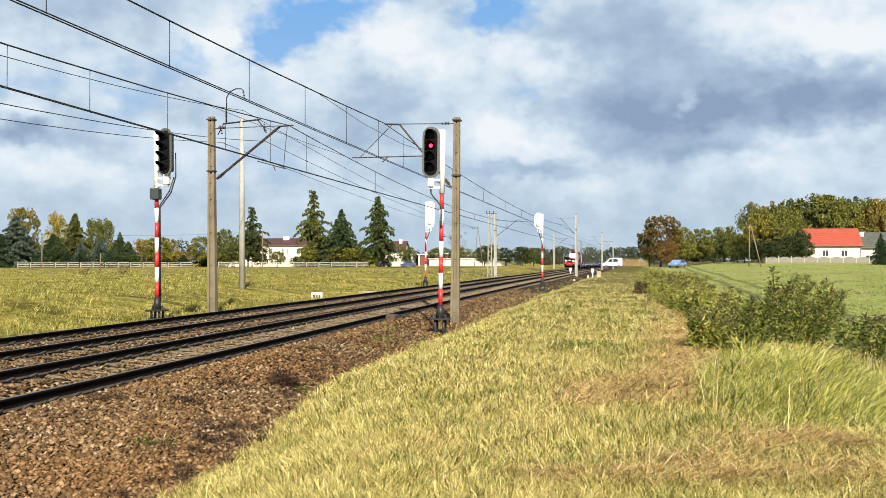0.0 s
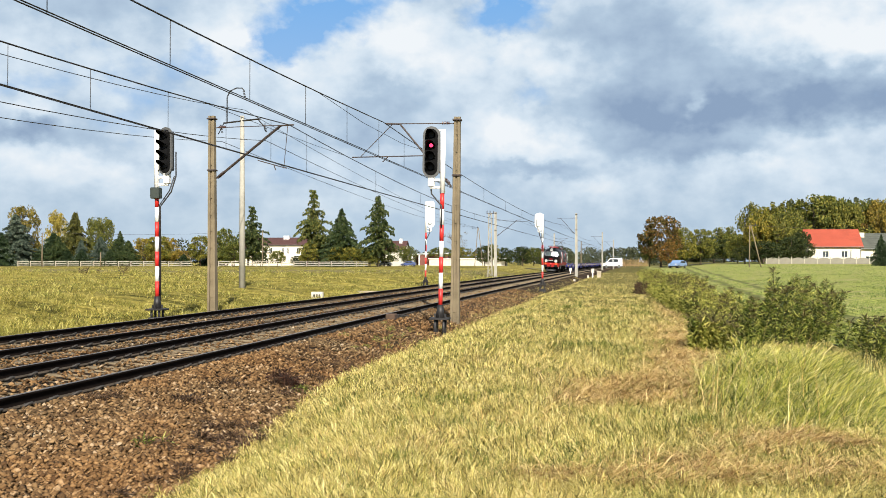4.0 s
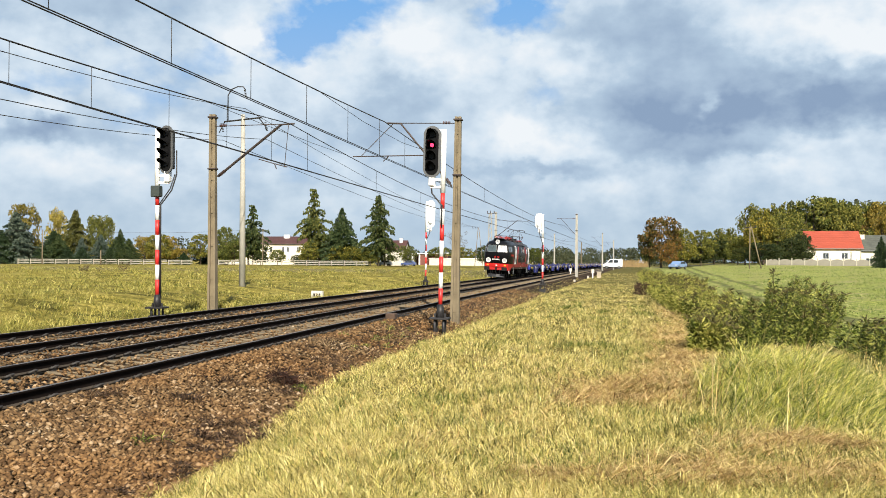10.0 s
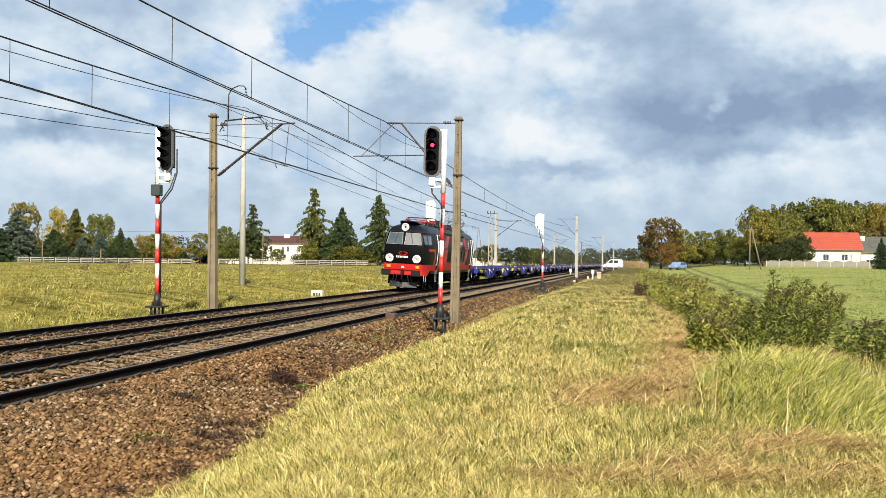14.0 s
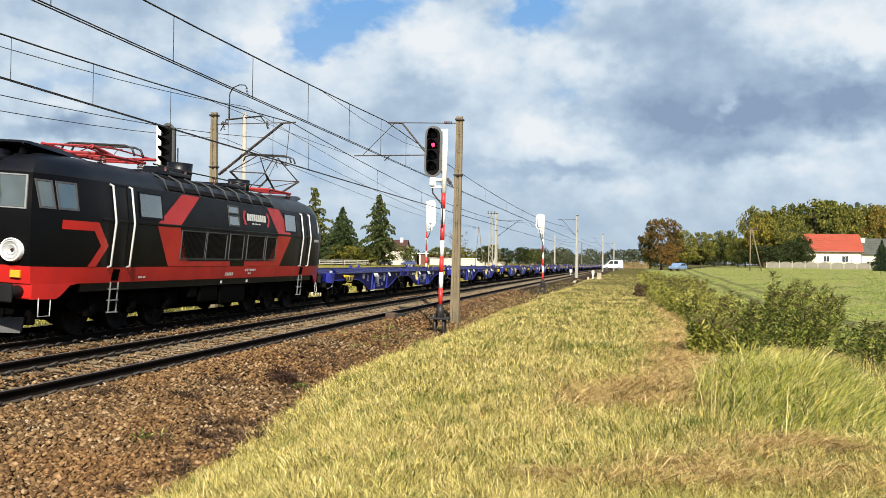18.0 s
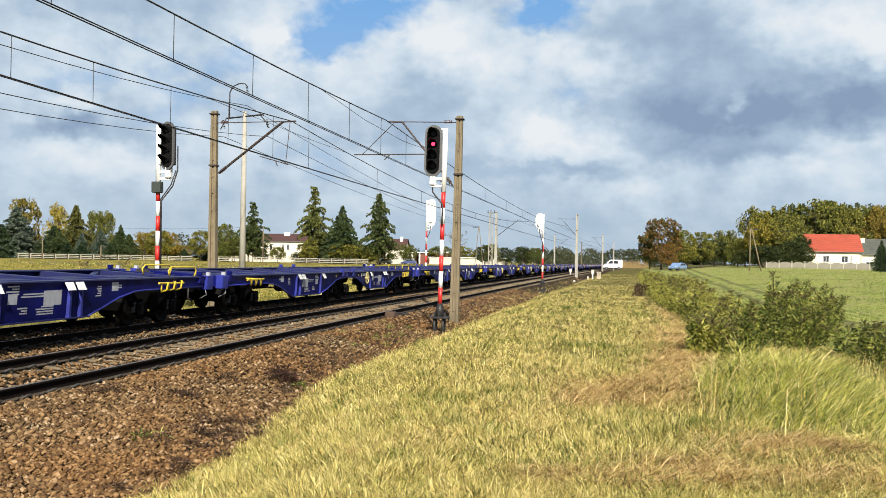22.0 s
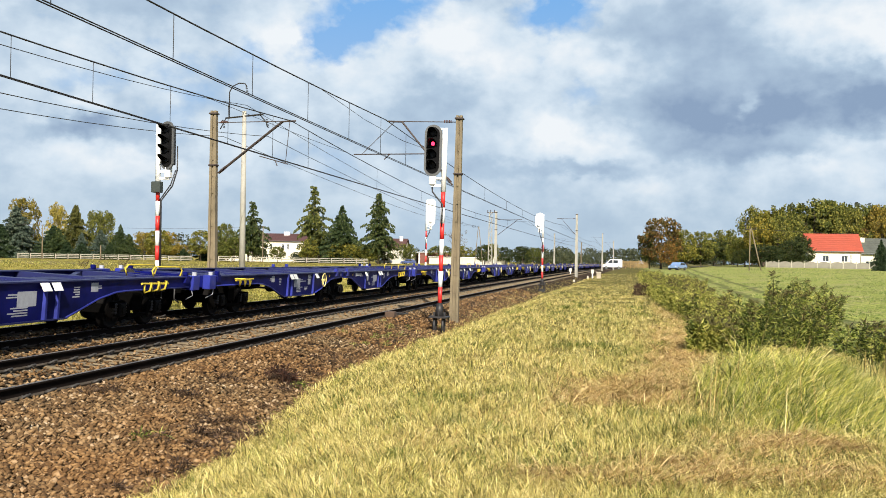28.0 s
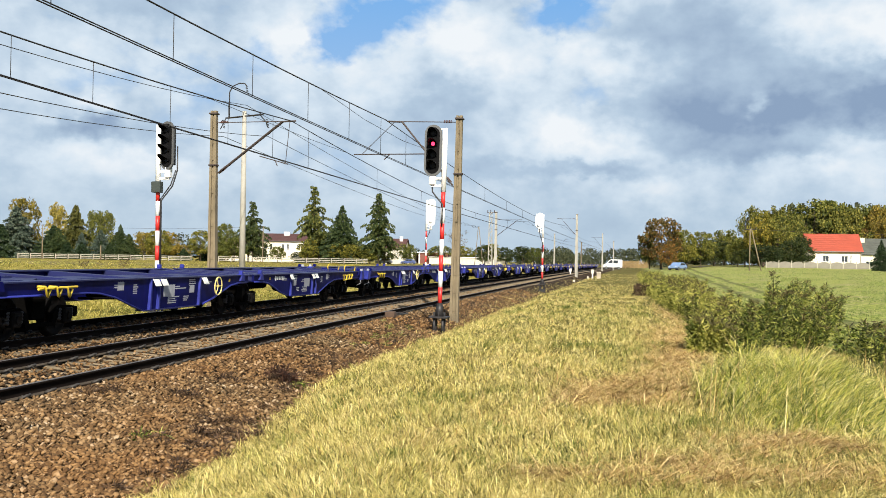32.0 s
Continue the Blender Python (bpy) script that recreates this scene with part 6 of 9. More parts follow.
def build_loco():
    lo = thing("locomotive", "black and red electric locomotive with a raised pantograph", "locomotive")
    body = loco_body(lo)
    # red livery on the flanks
    for side in (1, -1):
        for name, upper, lower in (
                ("livery_stripe", [(6.66, 3.41), (7.75, 3.41), (6.42, 2.585), (5.15, 2.585)], [(5.15, 2.575), (6.42, 2.575), (7.10, 1.56), (5.95, 1.56)]),
                ("livery_stripe", [(12.85, 3.41), (13.95, 3.41), (15.05, 2.585), (13.75, 2.585)], [(13.75, 2.575), (15.05, 2.575), (14.10, 1.56), (12.95, 1.56)])):
            bm = BM()
            for poly in (upper, lower):
                a, b, c, d = poly
                n = 4
                for i in range(n):
                    k0, k1 = i / n, (i + 1) / n
                    L0 = (a[0] + (d[0] - a[0]) * k0, a[1] + (d[1] - a[1]) * k0)
                    R0 = (b[0] + (c[0] - b[0]) * k0, b[1] + (c[1] - b[1]) * k0)
                    L1 = (a[0] + (d[0] - a[0]) * k1, a[1] + (d[1] - a[1]) * k1)
                    R1 = (b[0] + (c[0] - b[0]) * k1, b[1] + (c[1] - b[1]) * k1)
                    side_patch(bm, [L0, L1, R1, R0], side=side)
            part(name, tidy(bm), C_LOCO_RED, lo, "red slanted stripe")
        bm = BM()
        side_patch(bm, [(7.0, 1.56), (9.9, 1.56), (9.9, 1.70), (7.0, 1.70)], side=side)
        side_patch(bm, [(11.0, 1.56), (13.1, 1.56), (13.1, 1.72), (11.0, 1.72)], side=side)
        part("livery_band", tidy(bm), C_LOCO_RED, lo, "red band along the sill")
        for mir in (0, 1):
            q = (lambda s: s) if mir == 0 else (lambda s: LL - s)
            bm = BM()
            for poly in ([(1.25, 2.52), (2.45, 2.52), (2.30, 2.33), (1.25, 2.33)], [(2.45, 2.52), (2.95, 2.02), (2.62, 2.02), (2.30, 2.33)],
                         [(2.62, 2.02), (2.95, 2.02), (2.50, 1.56), (2.18, 1.56)]):
                side_patch(bm, [(q(s), h) for s, h in poly], side=side)
            if mir == 0:
                part("livery_hook", tidy(bm), C_LOCO_RED, lo, "red hooked stripe")
            else:
                bm.free()
        # grilles below the ridge
        for s0, s1 in ((6.55, 8.05), (8.12, 9.52), (9.72, 10.80), (11.08, 12.55), (12.68, 13.60)):
            bm = BM()
            side_frame(bm, s0, s1, 1.74, 2.50, 0.028, 0.025, side)
            surround = part("grille", tidy(bm), C_FRAME, lo, "black ribbed side grille")
            bm = BM()
            s = s0 + 0.08
            while s < s1 - 0.06:
                for h in (1.78,):
                    vs = []
                    for p in (0.004, 0.016):
                        for ss, hh in ((s, 1.79), (s + 0.03, 1.79), (s + 0.03, 2.46), (s, 2.46)):
                            vs.append(bm.verts.new((side * (wall_x(ss, hh) + p), ss, hh)))
                    for qf in ((4, 5, 6, 7), (0, 1, 5, 4), (1, 2, 6, 5), (2, 3, 7, 6), (3, 0, 4, 7)):
                        bm.faces.new([vs[i] for i in qf])
                s += 0.075
            part("ribs", tidy(bm), C_LOCO_BLACK, surround)
        # two small windows and the cab windows
        for s0, s1, h0, h1 in ((9.62, 10.42, 2.72, 3.04), (9.62, 10.42, 3.07, 3.32), (4.30, 5.50, 2.70, 3.32), (LL - 5.50, LL - 4.30, 2.70, 3.32), (0.68, 1.08, 2.72, 3.30), (1.16, 1.74, 2.72, 3.30), (LL - 1.08, LL - 0.68, 2.72, 3.30), (LL - 1.74, LL - 1.16, 2.72, 3.30)):
            bm = BM()
            side_frame(bm, s0, s1, h0, h1, 0.036, 0.022, side)
            fr = part("window", tidy(bm), C_FRAME if s1 - s0 < 1 else C_LOCO_BLACK, lo, "framed side window")
            bm = BM()
            side_patch(bm, [(s0 + 0.04, h0 + 0.04), (s1 - 0.04, h0 + 0.04), (s1 - 0.04, h1 - 0.04), (s0 + 0.04, h1 - 0.04)], 0.008, side=side)
            part("pane", tidy(bm), C_CAB_GLASS, fr)
        # sloping roof vents
        for i in range(8):
            s0 = 5.85 + i * 0.955
            bm = BM()
            vs = []
            for p in (0.0, 0.03):
                for s, h in ((s0 + 0.04, 3.45), (s0 + 0.915, 3.45), (s0 + 0.915, 3.80), (s0 + 0.04, 3.80)):
                    vs.append(bm.verts.new((side * (wall_x(9, h) + p), s, h + p)))
            for qf in ((4, 5, 6, 7), (0, 1, 5, 4), (1, 2, 6, 5), (2, 3, 7, 6), (3, 0, 4, 7)):
                bm.faces.new([vs[j] for j in qf])
            v = part("roof_vent", tidy(bm), C_SOOT, lo, "black louvred roof vent")
            bm = BM()
            for e in (s0, s0 + 0.915):
                pipe(bm, [(side * (wall_x(9, 3.44) + 0.02), e, 3.44), (side * (wall_x(9, 3.70) + 0.05), e, 3.72), (side * (wall_x(9, 3.84) + 0.03), e, 3.87)], 0.022, 5)
            part("rib", tidy(bm), C_FRAME, v)
        # door handrails, ladders, door seam
        for s0, s1 in ((3.0, 3.85), (LL - 3.85, LL - 3.0)):
            for s in (s0, s1):
                bm = BM()
                pipe(bm, [(side * (wall_x(s, 3.36) + 0.01), s, 3.38), (side * (wall_x(s, 3.36) + 0.09), s, 3.35), (side * (wall_x(s, 2.58) + 0.10), s, 2.56),
                          (side * (wall_x(s, 1.6) + 0.08), s, 1.58), (side * (wall_x(s, 1.6) - 0.01), s, 1.54)], 0.026, 6)
                part("handrail", tidy(bm), C_CHROME, lo, "bright metal handrail")
            bm = BM()
            side_frame(bm, s0 + 0.08, s1 - 0.08, 1.56, 2.56, 0.02, 0.012, side)
            side_frame(bm, s0 + 0.08, s1 - 0.08, 2.60, 3.40, 0.02, 0.012, side)
            part("side_door", tidy(bm), C_LOCO_BLACK, lo, "black side door")
            sm = (s0 + s1) / 2
            bm = BM()
            for s in (sm - 0.17, sm + 0.17):
                tube(bm, (side * 1.40, s, 0.52), (side * 1.42, s, 1.21), 0.018, n=6)
            for h in (0.53, 0.80, 1.05):
                box(bm, side * 1.40 - 0.05, side * 1.40 + 0.05, sm - 0.17, sm + 0.17, h - 0.012, h + 0.012)
            part("ladder", tidy(bm), C_GREY, lo, "grey cab ladder")
            # flat dark patch: a step recess and its shade, drawn in colour only
            bm = BM()
            side_patch(bm, [(sm - 0.16, 1.24), (sm + 0.16, 1.24), (sm + 0.16, 1.50), (sm - 0.16, 1.50)], 0.005, side=side)
            part("step_recess", tidy(bm), C_UNDER, lo)
        # maker's emblem: two red brackets and a pale strip
        bm = BM()
        for s, d in ((10.72, 1), (13.0, -1)):
            side_patch(bm, [(s + d * 0.30, 3.22), (s + d * 0.10, 3.22), (s, 3.02), (s + d * 0.12, 3.02)], 0.006, side=side)
            side_patch(bm, [(s + d * 0.12, 3.02), (s, 3.02), (s + d * 0.10, 2.80), (s + d * 0.30, 2.80)], 0.006, side=side)
        part("emblem", tidy(bm), C_LOCO_RED, lo, "two red bracket shapes")
        bars(lo, "pale_strip", 11.06, 2.93, [0.155] * 9, 0.21, C_FADED, side, 0.024)
        bars(lo, "pale_strip", 11.45, 2.83, [0.18, 0.22, 0.16], 0.035, C_FADED, side, 0.06)
        bars(lo, "writing_bar", 11.15, 1.40, [0.12, 0.12, 0.06, 0.16, 0.18, 0.05], 0.07, C_FADED, side)
        bars(lo, "writing_bar", 11.45, 1.30, [0.10, 0.08], 0.06, C_FADED, side)
        bars(lo, "writing_bar", 9.7, 1.28, [0.10, 0.10, 0.10, 0.10, 0.10], 0.09, C_FADED, side, 0.02)
        bars(lo, "writing_bar", 4.5, 1.28, [0.2, 0.12], 0.05, C_FADED, side)
        bars(lo, "writing_bar", 17.6, 2.42, [0.12] * 6, 0.09, C_FADED, side, 0.015)
        # ridge moulding
        bm = BM()
        for a, b in ((2.6, 9.9), (9.9, LL - 2.6)):
            vs = []
            for s in (a, b):
                for p, h in ((0.0, 2.62), (0.02, 2.60), (0.02, 2.56), (0.0, 2.54)):
                    vs.append(bm.verts.new((side * (1.495 + p), s, h)))
            for j in range(3):
                bm.faces.new((vs[j], vs[j + 1], vs[j + 5], vs[j + 4]))
        part("ridge_moulding", tidy(bm), C_LOCO_BLACK, lo)
        bm = BM()
        tube(bm, (side * 1.33, 2.6, 3.45), (side * 1.33, LL - 2.6, 3.45), 0.025, n=6)
        part("rain_gutter", tidy(bm), C_LOCO_ROOF, lo)
    for end in (0, 1):
        e = 1 if end == 0 else -1
        # windscreens
        for sg in (-1, 1):
            corners = [(0.05, 2.68), (1.06, 2.68), (0.93, 3.37), (0.08, 3.37)]
            bm = BM()
            outer = [front_pt(sg * x, h, end, 0.03) for x, h in corners]
            base = [front_pt(sg * x, h, end, -0.02) for x, h in corners]
            cx = sum((p for p in outer), Vector()) / 4
            inner = [cx + (p - cx) * 0.925 for p in outer]
            vo, vi, vb = [bm.verts.new(p) for p in outer], [bm.verts.new(p) for p in inner], [bm.verts.new(p) for p in base]
            for i in range(4):
                j = (i + 1) % 4
                bm.faces.new((vo[i], vo[j], vi[j], vi[i]))
                bm.faces.new((vb[i], vb[j], vo[j], vo[i]))
            w = part("windscreen", tidy(bm), C_PILLAR, lo, "grey framed windscreen")
            bm = BM()
            bm.faces.new([bm.verts.new(cx + (p - cx) * 0.91 + Vector((0, e * 0.012, 0))) for p in outer])
            part("pane", tidy(bm), C_CAB_GLASS, w)
            bm = BM()
            a, b = front_pt(sg * 0.35, 3.42, end, 0.06), front_pt(sg * 0.50, 2.95, end, 0.07)
            pipe(bm, [a, a.lerp(b, 0.5), b, front_pt(sg * 0.52, 2.76, end, 0.07)], 0.014, 5)
            part("wiper", tidy(bm), C_BLACK, lo)
            # round lamps
            c = front_pt(sg * 0.81, 1.86, end, 0.0)
            bm = BM()
            dish(bm, c, e, [(0.235, 0.05), (0.235, -0.09), (0.222, -0.11), (0.205, -0.10), (0.20, -0.08)])
            lamp = part("headlamp", tidy(bm), C_WHITE, lo, "round white-rimmed headlamp", shade=True)
            lamp_face(lamp, c + Vector((0, -e * 0.085, 0)), e, 0.20)
            bm = BM()
            p = front_pt(sg * 0.86, 1.40, end, 0.02)
            box(bm, p.x - 0.11, p.x + 0.11, p.y - 0.03, p.y + 0.03, 1.31, 1.46, 0.01)
            part("marker_lamp", tidy(bm), C_ORANGE, lo, "amber marker lamp")
            # buffers
            bm = BM()
            y0 = 0.0 if end == 0 else LL
            tube(bm, (sg * 0.875, y0 + e * 0.10, 1.03), (sg * 0.875, y0 + e * 0.85, 1.03), 0.11, 0.14, 12)
            part("buffer_stock", tidy(bm), C_BUFFER, lo)
            bm = BM()
            box(bm, sg * 0.875 - 0.275, sg * 0.875 + 0.275, min(y0, y0 + e * 0.09), max(y0, y0 + e * 0.09), 0.85, 1.21, 0.025)
            part("buffer", tidy(bm), C_BUFFER, lo, "dark rectangular buffer plate")
            # corner skirt, plough, steps, hoses
            bm = BM()
            cols = []
            for ss, hh in ((0.66, 0.89), (1.0, 0.89), (1.32, 0.89), (1.48, 0.98), (1.72, 1.165), (1.95, 1.198)):
                yy = ss if end == 0 else LL - ss
                wx = wall_x(ss, 1.2) + 0.004
                cols.append([bm.verts.new((sg * x, yy, h)) for x, h in ((wx, hh), (wx, 1.205), (wx - 0.05, 1.205), (wx - 0.05, hh))])
            for p, q in zip(cols, cols[1:]):
                for i in range(4):
                    bm.faces.new((p[i], q[i], q[(i + 1) % 4], p[(i + 1) % 4]))
            bm.faces.new(cols[0])
            bm.faces.new(cols[-1][::-1])
            part("corner_skirt", tidy(bm), C_LOCO_RED, lo, "red corner skirt")
            bm = BM()
            pipe(bm, [(sg * 1.20, y0 + e * 0.85, 0.92), (sg * 1.24, y0 + e * 0.80, 0.55), (sg * 1.28, y0 + e * 1.15, 0.55), (sg * 1.25, y0 + e * 1.2, 0.92)], 0.014, 5)
            part("corner_step", tidy(bm), C_CHROME, lo)
            for hx in (0.32, 0.50):
                bm = BM()
                pipe(bm, [(sg * hx, y0 + e * 0.75, 1.02), (sg * hx, y0 + e * 0.55, 0.98), (sg * (hx + 0.03), y0 + e * 0.48, 0.70), (sg * (hx + 0.10), y0 + e * 0.55, 0.48), (sg * (hx + 0.22), y0 + e * 0.7, 0.52)], 0.017, 6)
                part("air_hose", tidy(bm), C_BLACK, lo)
        bm = BM()
        y0 = 0.0 if end == 0 else LL
        box(bm, -1.165, 1.165, min(y0 + e * 0.64, y0 + e * 0.74), max(y0 + e * 0.64, y0 + e * 0.74), 0.89, 1.21, 0.02)
        part("buffer_beam", tidy(bm), C_LOCO_RED, lo, "red buffer beam")
        bm = BM()
        for sg in (-1, 1):
            vs = [bm.verts.new(p) for p in ((0, y0 + e * 0.50, 0.18), (sg * 0.82, y0 + e * 0.88, 0.18), (sg * 0.84, y0 + e * 0.98, 0.50), (0, y0 + e * 0.64, 0.46))]
            vs2 = [bm.verts.new(v.co + Vector((0, e * 0.05, 0))) for v in vs]
            bm.faces.new(vs)
            bm.faces.new(vs2[::-1])
            for i in range(4):
                bm.faces.new((vs[i], vs2[i], vs2[(i + 1) % 4], vs[(i + 1) % 4]))
        part("snow_plough", tidy(bm), C_PLOUGH, lo, "scuffed grey plough blade")
        bm = BM()
        pipe(bm, [(0, y0 + e * 0.8, 1.05), (0, y0 + e * 0.45, 1.06), (0, y0 + e * 0.35, 0.98), (0, y0 + e * 0.38, 0.70), (0.0, y0 + e * 0.45, 0.55)], 0.05, 7)
        box(bm, -0.09, 0.09, y0 + e * 0.5 - 0.12, y0 + e * 0.5 + 0.12, 0.97, 1.14, 0.02)
        part("coupling", tidy(bm), C_BUFFER, lo, "screw coupling")
        # added black plate: stands in for the dark void below the buffer beam
        bm = BM()
        box(bm, -0.95, 0.95, min(y0 + e * 1.0, y0 + e * 1.2), max(y0 + e * 1.0, y0 + e * 1.2), 0.34, 0.885, 0.02)
        part("headstock", tidy(bm), C_UNDER, lo)
        bm = BM()
        slab(bm, [(0.10 * math.cos(a * 0.5236), 1.36 + 0.055 * math.sin(a * 0.5236)) for a in range(12)], "y", y0 + e * 0.46, y0 + e * 0.56)
        part("builder_plate", tidy(bm), C_FADED, lo, "small pale oval plate")
        # roof lamp under its visor
        c = Vector((0, y0 + e * 0.52, 3.70))
        bm = BM()
        tube(bm, c + Vector((0, e * 0.75, 0)), c + Vector((0, e * 0.05, 0)), 0.19, 0.20, 20)
        lamp = part("roof_lamp", tidy(bm), C_LOCO_ROOF, lo, "round white-rimmed roof lamp")
        bm = BM()
        dish(bm, c, e, [(0.19, 0.08), (0.225, 0.05), (0.225, 0.01), (0.215, -0.01), (0.20, 0.0), (0.195, 0.02)])
        part("lamp_rim", tidy(bm), C_WHITE, lamp, shade=True)
        lamp_face(lamp, c + Vector((0, e * 0.015, 0)), e, 0.195)
        bm = BM()
        ys = [y0 + e * v for v in (1.12, 1.35, 2.4, 3.1)]
        prof = [[(-0.46, 4.05), (-0.38, 4.09), (0.38, 4.09), (0.46, 4.05)], [(-0.52, 4.02), (-0.42, 4.10), (0.42, 4.10), (0.52, 4.02)],
                [(-0.72, 3.90), (-0.50, 4.05), (0.50, 4.05), (0.72, 3.90)], [(-0.75, 3.88), (-0.5, 3.94), (0.5, 3.94), (0.75, 3.88)]]
        rows = [[bm.verts.new((x, y, h)) for x, h in p] for y, p in zip(ys, prof)]
        for a, b in zip(rows, rows[1:]):
            for i in range(3):
                bm.faces.new((a[i], a[i + 1], b[i + 1], b[i]))
        low = [bm.verts.new((x, ys[0], h - 0.045)) for x, h in prof[0]]
        low2 = [bm.verts.new((x * 0.9, ys[2], 3.84)) for x, h in prof[2]]
        for i in range(3):
            bm.faces.new((rows[0][i], low[i], low[i + 1], rows[0][i + 1]))
            bm.faces.new((low[i], low2[i], low2[i + 1], low[i + 1]))
        for sg in (-1, 1):
            vs = [bm.verts.new((sg * 0.30, y0 + e * s, h)) for s, h in ((1.30, 4.02), (2.3, 4.02), (2.3, 3.80), (1.15, 3.72))]
            bm.faces.new(vs)
        part("roof_visor", tidy(bm), C_LOCO_ROOF, lo, "dark visor above the roof lamp")
        bm = BM()
        for sg in (-1, 1):
            pts = [(0.04, 2.26), (0.17, 2.26), (0.30, 2.17), (0.17, 2.08), (0.04, 2.08), (0.04, 2.12), (0.155, 2.12), (0.235, 2.17), (0.155, 2.22), (0.04, 2.22)]
            vs = [bm.verts.new(front_pt(sg * x, h, end, 0.006)) for x, h in pts]
            for q in ((0, 1, 8, 9), (1, 2, 7, 8), (2, 3, 6, 7), (3, 4, 5, 6)):
                bm.faces.new([vs[i] for i in q])
        part("emblem", tidy(bm), C_LOCO_RED, lo, "red bracket emblem")
        x = -0.42
        for w in (0.07, 0.07, 0.03, 0.07, 0.06, 0.05, 0.07, 0.03, 0.08):
            bm = BM()
            bm.faces.new([bm.verts.new(front_pt(a, h, end, 0.012)) for a, h in ((x, 1.90), (x + w, 1.90), (x + w, 2.01), (x, 2.01))])
            x += w + 0.022
            part("number_bar", tidy(bm), C_FADED, lo)
    # roof gear
    for s, h in ((9.3, 0.46), (13.75, 0.36)):
        bm = BM()
        tube(bm, (0, s, 3.92), (0, s, 3.95 + h), 0.34, 0.36, 18)
        tube(bm, (0, s, 3.95 + h), (0, s, 3.95 + h - 0.03), 0.30, n=16)
        part("roof_cylinder", tidy(bm), C_LOCO_ROOF, lo, "dark drum on the roof")
    bm = BM()
    pipe(bm, [(0.55, 6.6, 4.15), (0.6, 8.5, 4.12), (0.6, 12.6, 4.12), (0.5, 14.6, 4.20)], 0.02, 5)
    busbar = part("roof_busbar", tidy(bm), C_STEEL_DARK, lo)
    for s in (7.2, 8.4, 10.4, 11.6, 12.8):
        bm = BM()
        tube(bm, (0.6, s, 3.85), (0.6, s, 4.12), 0.05, 0.035, 8)
        part("insulator", tidy(bm), C_INSUL, busbar)
    for s in (7.0, 11.0):
        bm = BM()
        box(bm, -0.8, 0.8, s, s + 1.4, 3.90, 4.02, 0.03)
        if s < 8:
            box(bm, -0.35, 0.35, 7.7, 8.25, 3.95, 4.18, 0.05)
        part("roof_hatch", tidy(bm), C_LOCO_ROOF, lo)

    def pantograph(s, raised):
        bm = BM()
        for x in (-0.55, 0.55):
            tube(bm, (x, s - 1.15, 4.12), (x, s + 1.15, 4.12), 0.04, n=6)
        for y in (-1.15, -0.4, 0.4, 1.15):
            tube(bm, (-0.55, s + y, 4.12), (0.55, s + y, 4.12), 0.04, n=6)
        base = part("pantograph", tidy(bm), C_PANTO_RED, lo, "raised red pantograph" if raised else "folded red pantograph")
        for x in (-0.55, 0.55):
            for y in (-0.9, 0.9):
                bm = BM()
                for i in range(4):
                    tube(bm, (x, s + y, 3.86 + i * 0.06), (x, s + y, 3.90 + i * 0.06), 0.08, 0.06, 10)
                part("insulator", tidy(bm), C_INSUL, base)
        top, knee = (5.38, 4.62) if raised else (4.42, 4.25)
        kx = 1.75 if raised else 1.55
        bm = BM()
        for d in (-1, 1):
            for x in (-0.5, 0.5):
                tube(bm, (x, s + d * 0.42, 4.14), (x * 1.25, s + d * kx, knee), 0.045 if not raised else 0.036, n=6)
            tube(bm, (-0.62, s + d * kx, knee), (0.62, s + d * kx, knee), 0.022, n=6)
            tube(bm, (-0.45, s + d * 0.45, 4.14), (0.62, s + d * kx, knee), 0.014, n=5)
        part("lower_arm", tidy(bm), C_PANTO_RED if not raised else C_ARM, base)
        bm = BM()
        for d in (-1, 1):
            for x in (-0.6, 0.6):
                tube(bm, (x, s + d * kx, knee), (x * 0.55, s + d * 0.18 * (1 if raised else -2), top - 0.06), 0.020, n=6)
            tube(bm, (-0.6, s + d * kx, knee), (0.33, s + d * 0.18, top - 0.06), 0.010, n=5)
        part("upper_arm", tidy(bm), C_ARM if raised else C_PANTO_RED, base)
        for d in (-0.22, 0.22):
            bm = BM()
            pipe(bm, [(-0.98, s + d, top - 0.24), (-0.90, s + d, top - 0.06), (-0.72, s + d, top), (0.72, s + d, top), (0.90, s + d, top - 0.06), (0.98, s + d, top - 0.24)], 0.028, 6)
            part("collector_bar", tidy(bm), C_STEEL_DARK, base)

    pantograph(5.0, False)
    pantograph(16.2, True)
    # running gear
    me = wheelset_mesh(0.625, "loco_wheelset", C_WHEEL)
    store = []
    for c in (4.75, LL - 4.75):
        bm = BM()
        for sg in (-1, 1):
            prof = [(-2.75, 0.72), (-2.3, 0.95), (2.3, 0.95), (2.75, 0.72), (2.45, 0.55), (1.2, 0.50), (0.8, 0.62), (-0.8, 0.62), (-1.2, 0.50), (-2.45, 0.55)]
            slab(bm, [(c + a, b) for a, b in prof], "x", sg * 1.00, sg * 1.12)
        for y in (-2.6, -0.9, 0.9, 2.6):
            box(bm, -1.0, 1.0, c + y - 0.12, c + y + 0.12, 0.55, 0.90, 0.02)
        box(bm, -0.6, 0.6, c - 2.6, c + 2.6, 0.35, 0.85, 0.03)
        bogie = part("bogie", tidy(bm), C_UNDER, lo, "three-axle bogie, black with dust and painted-in shade")
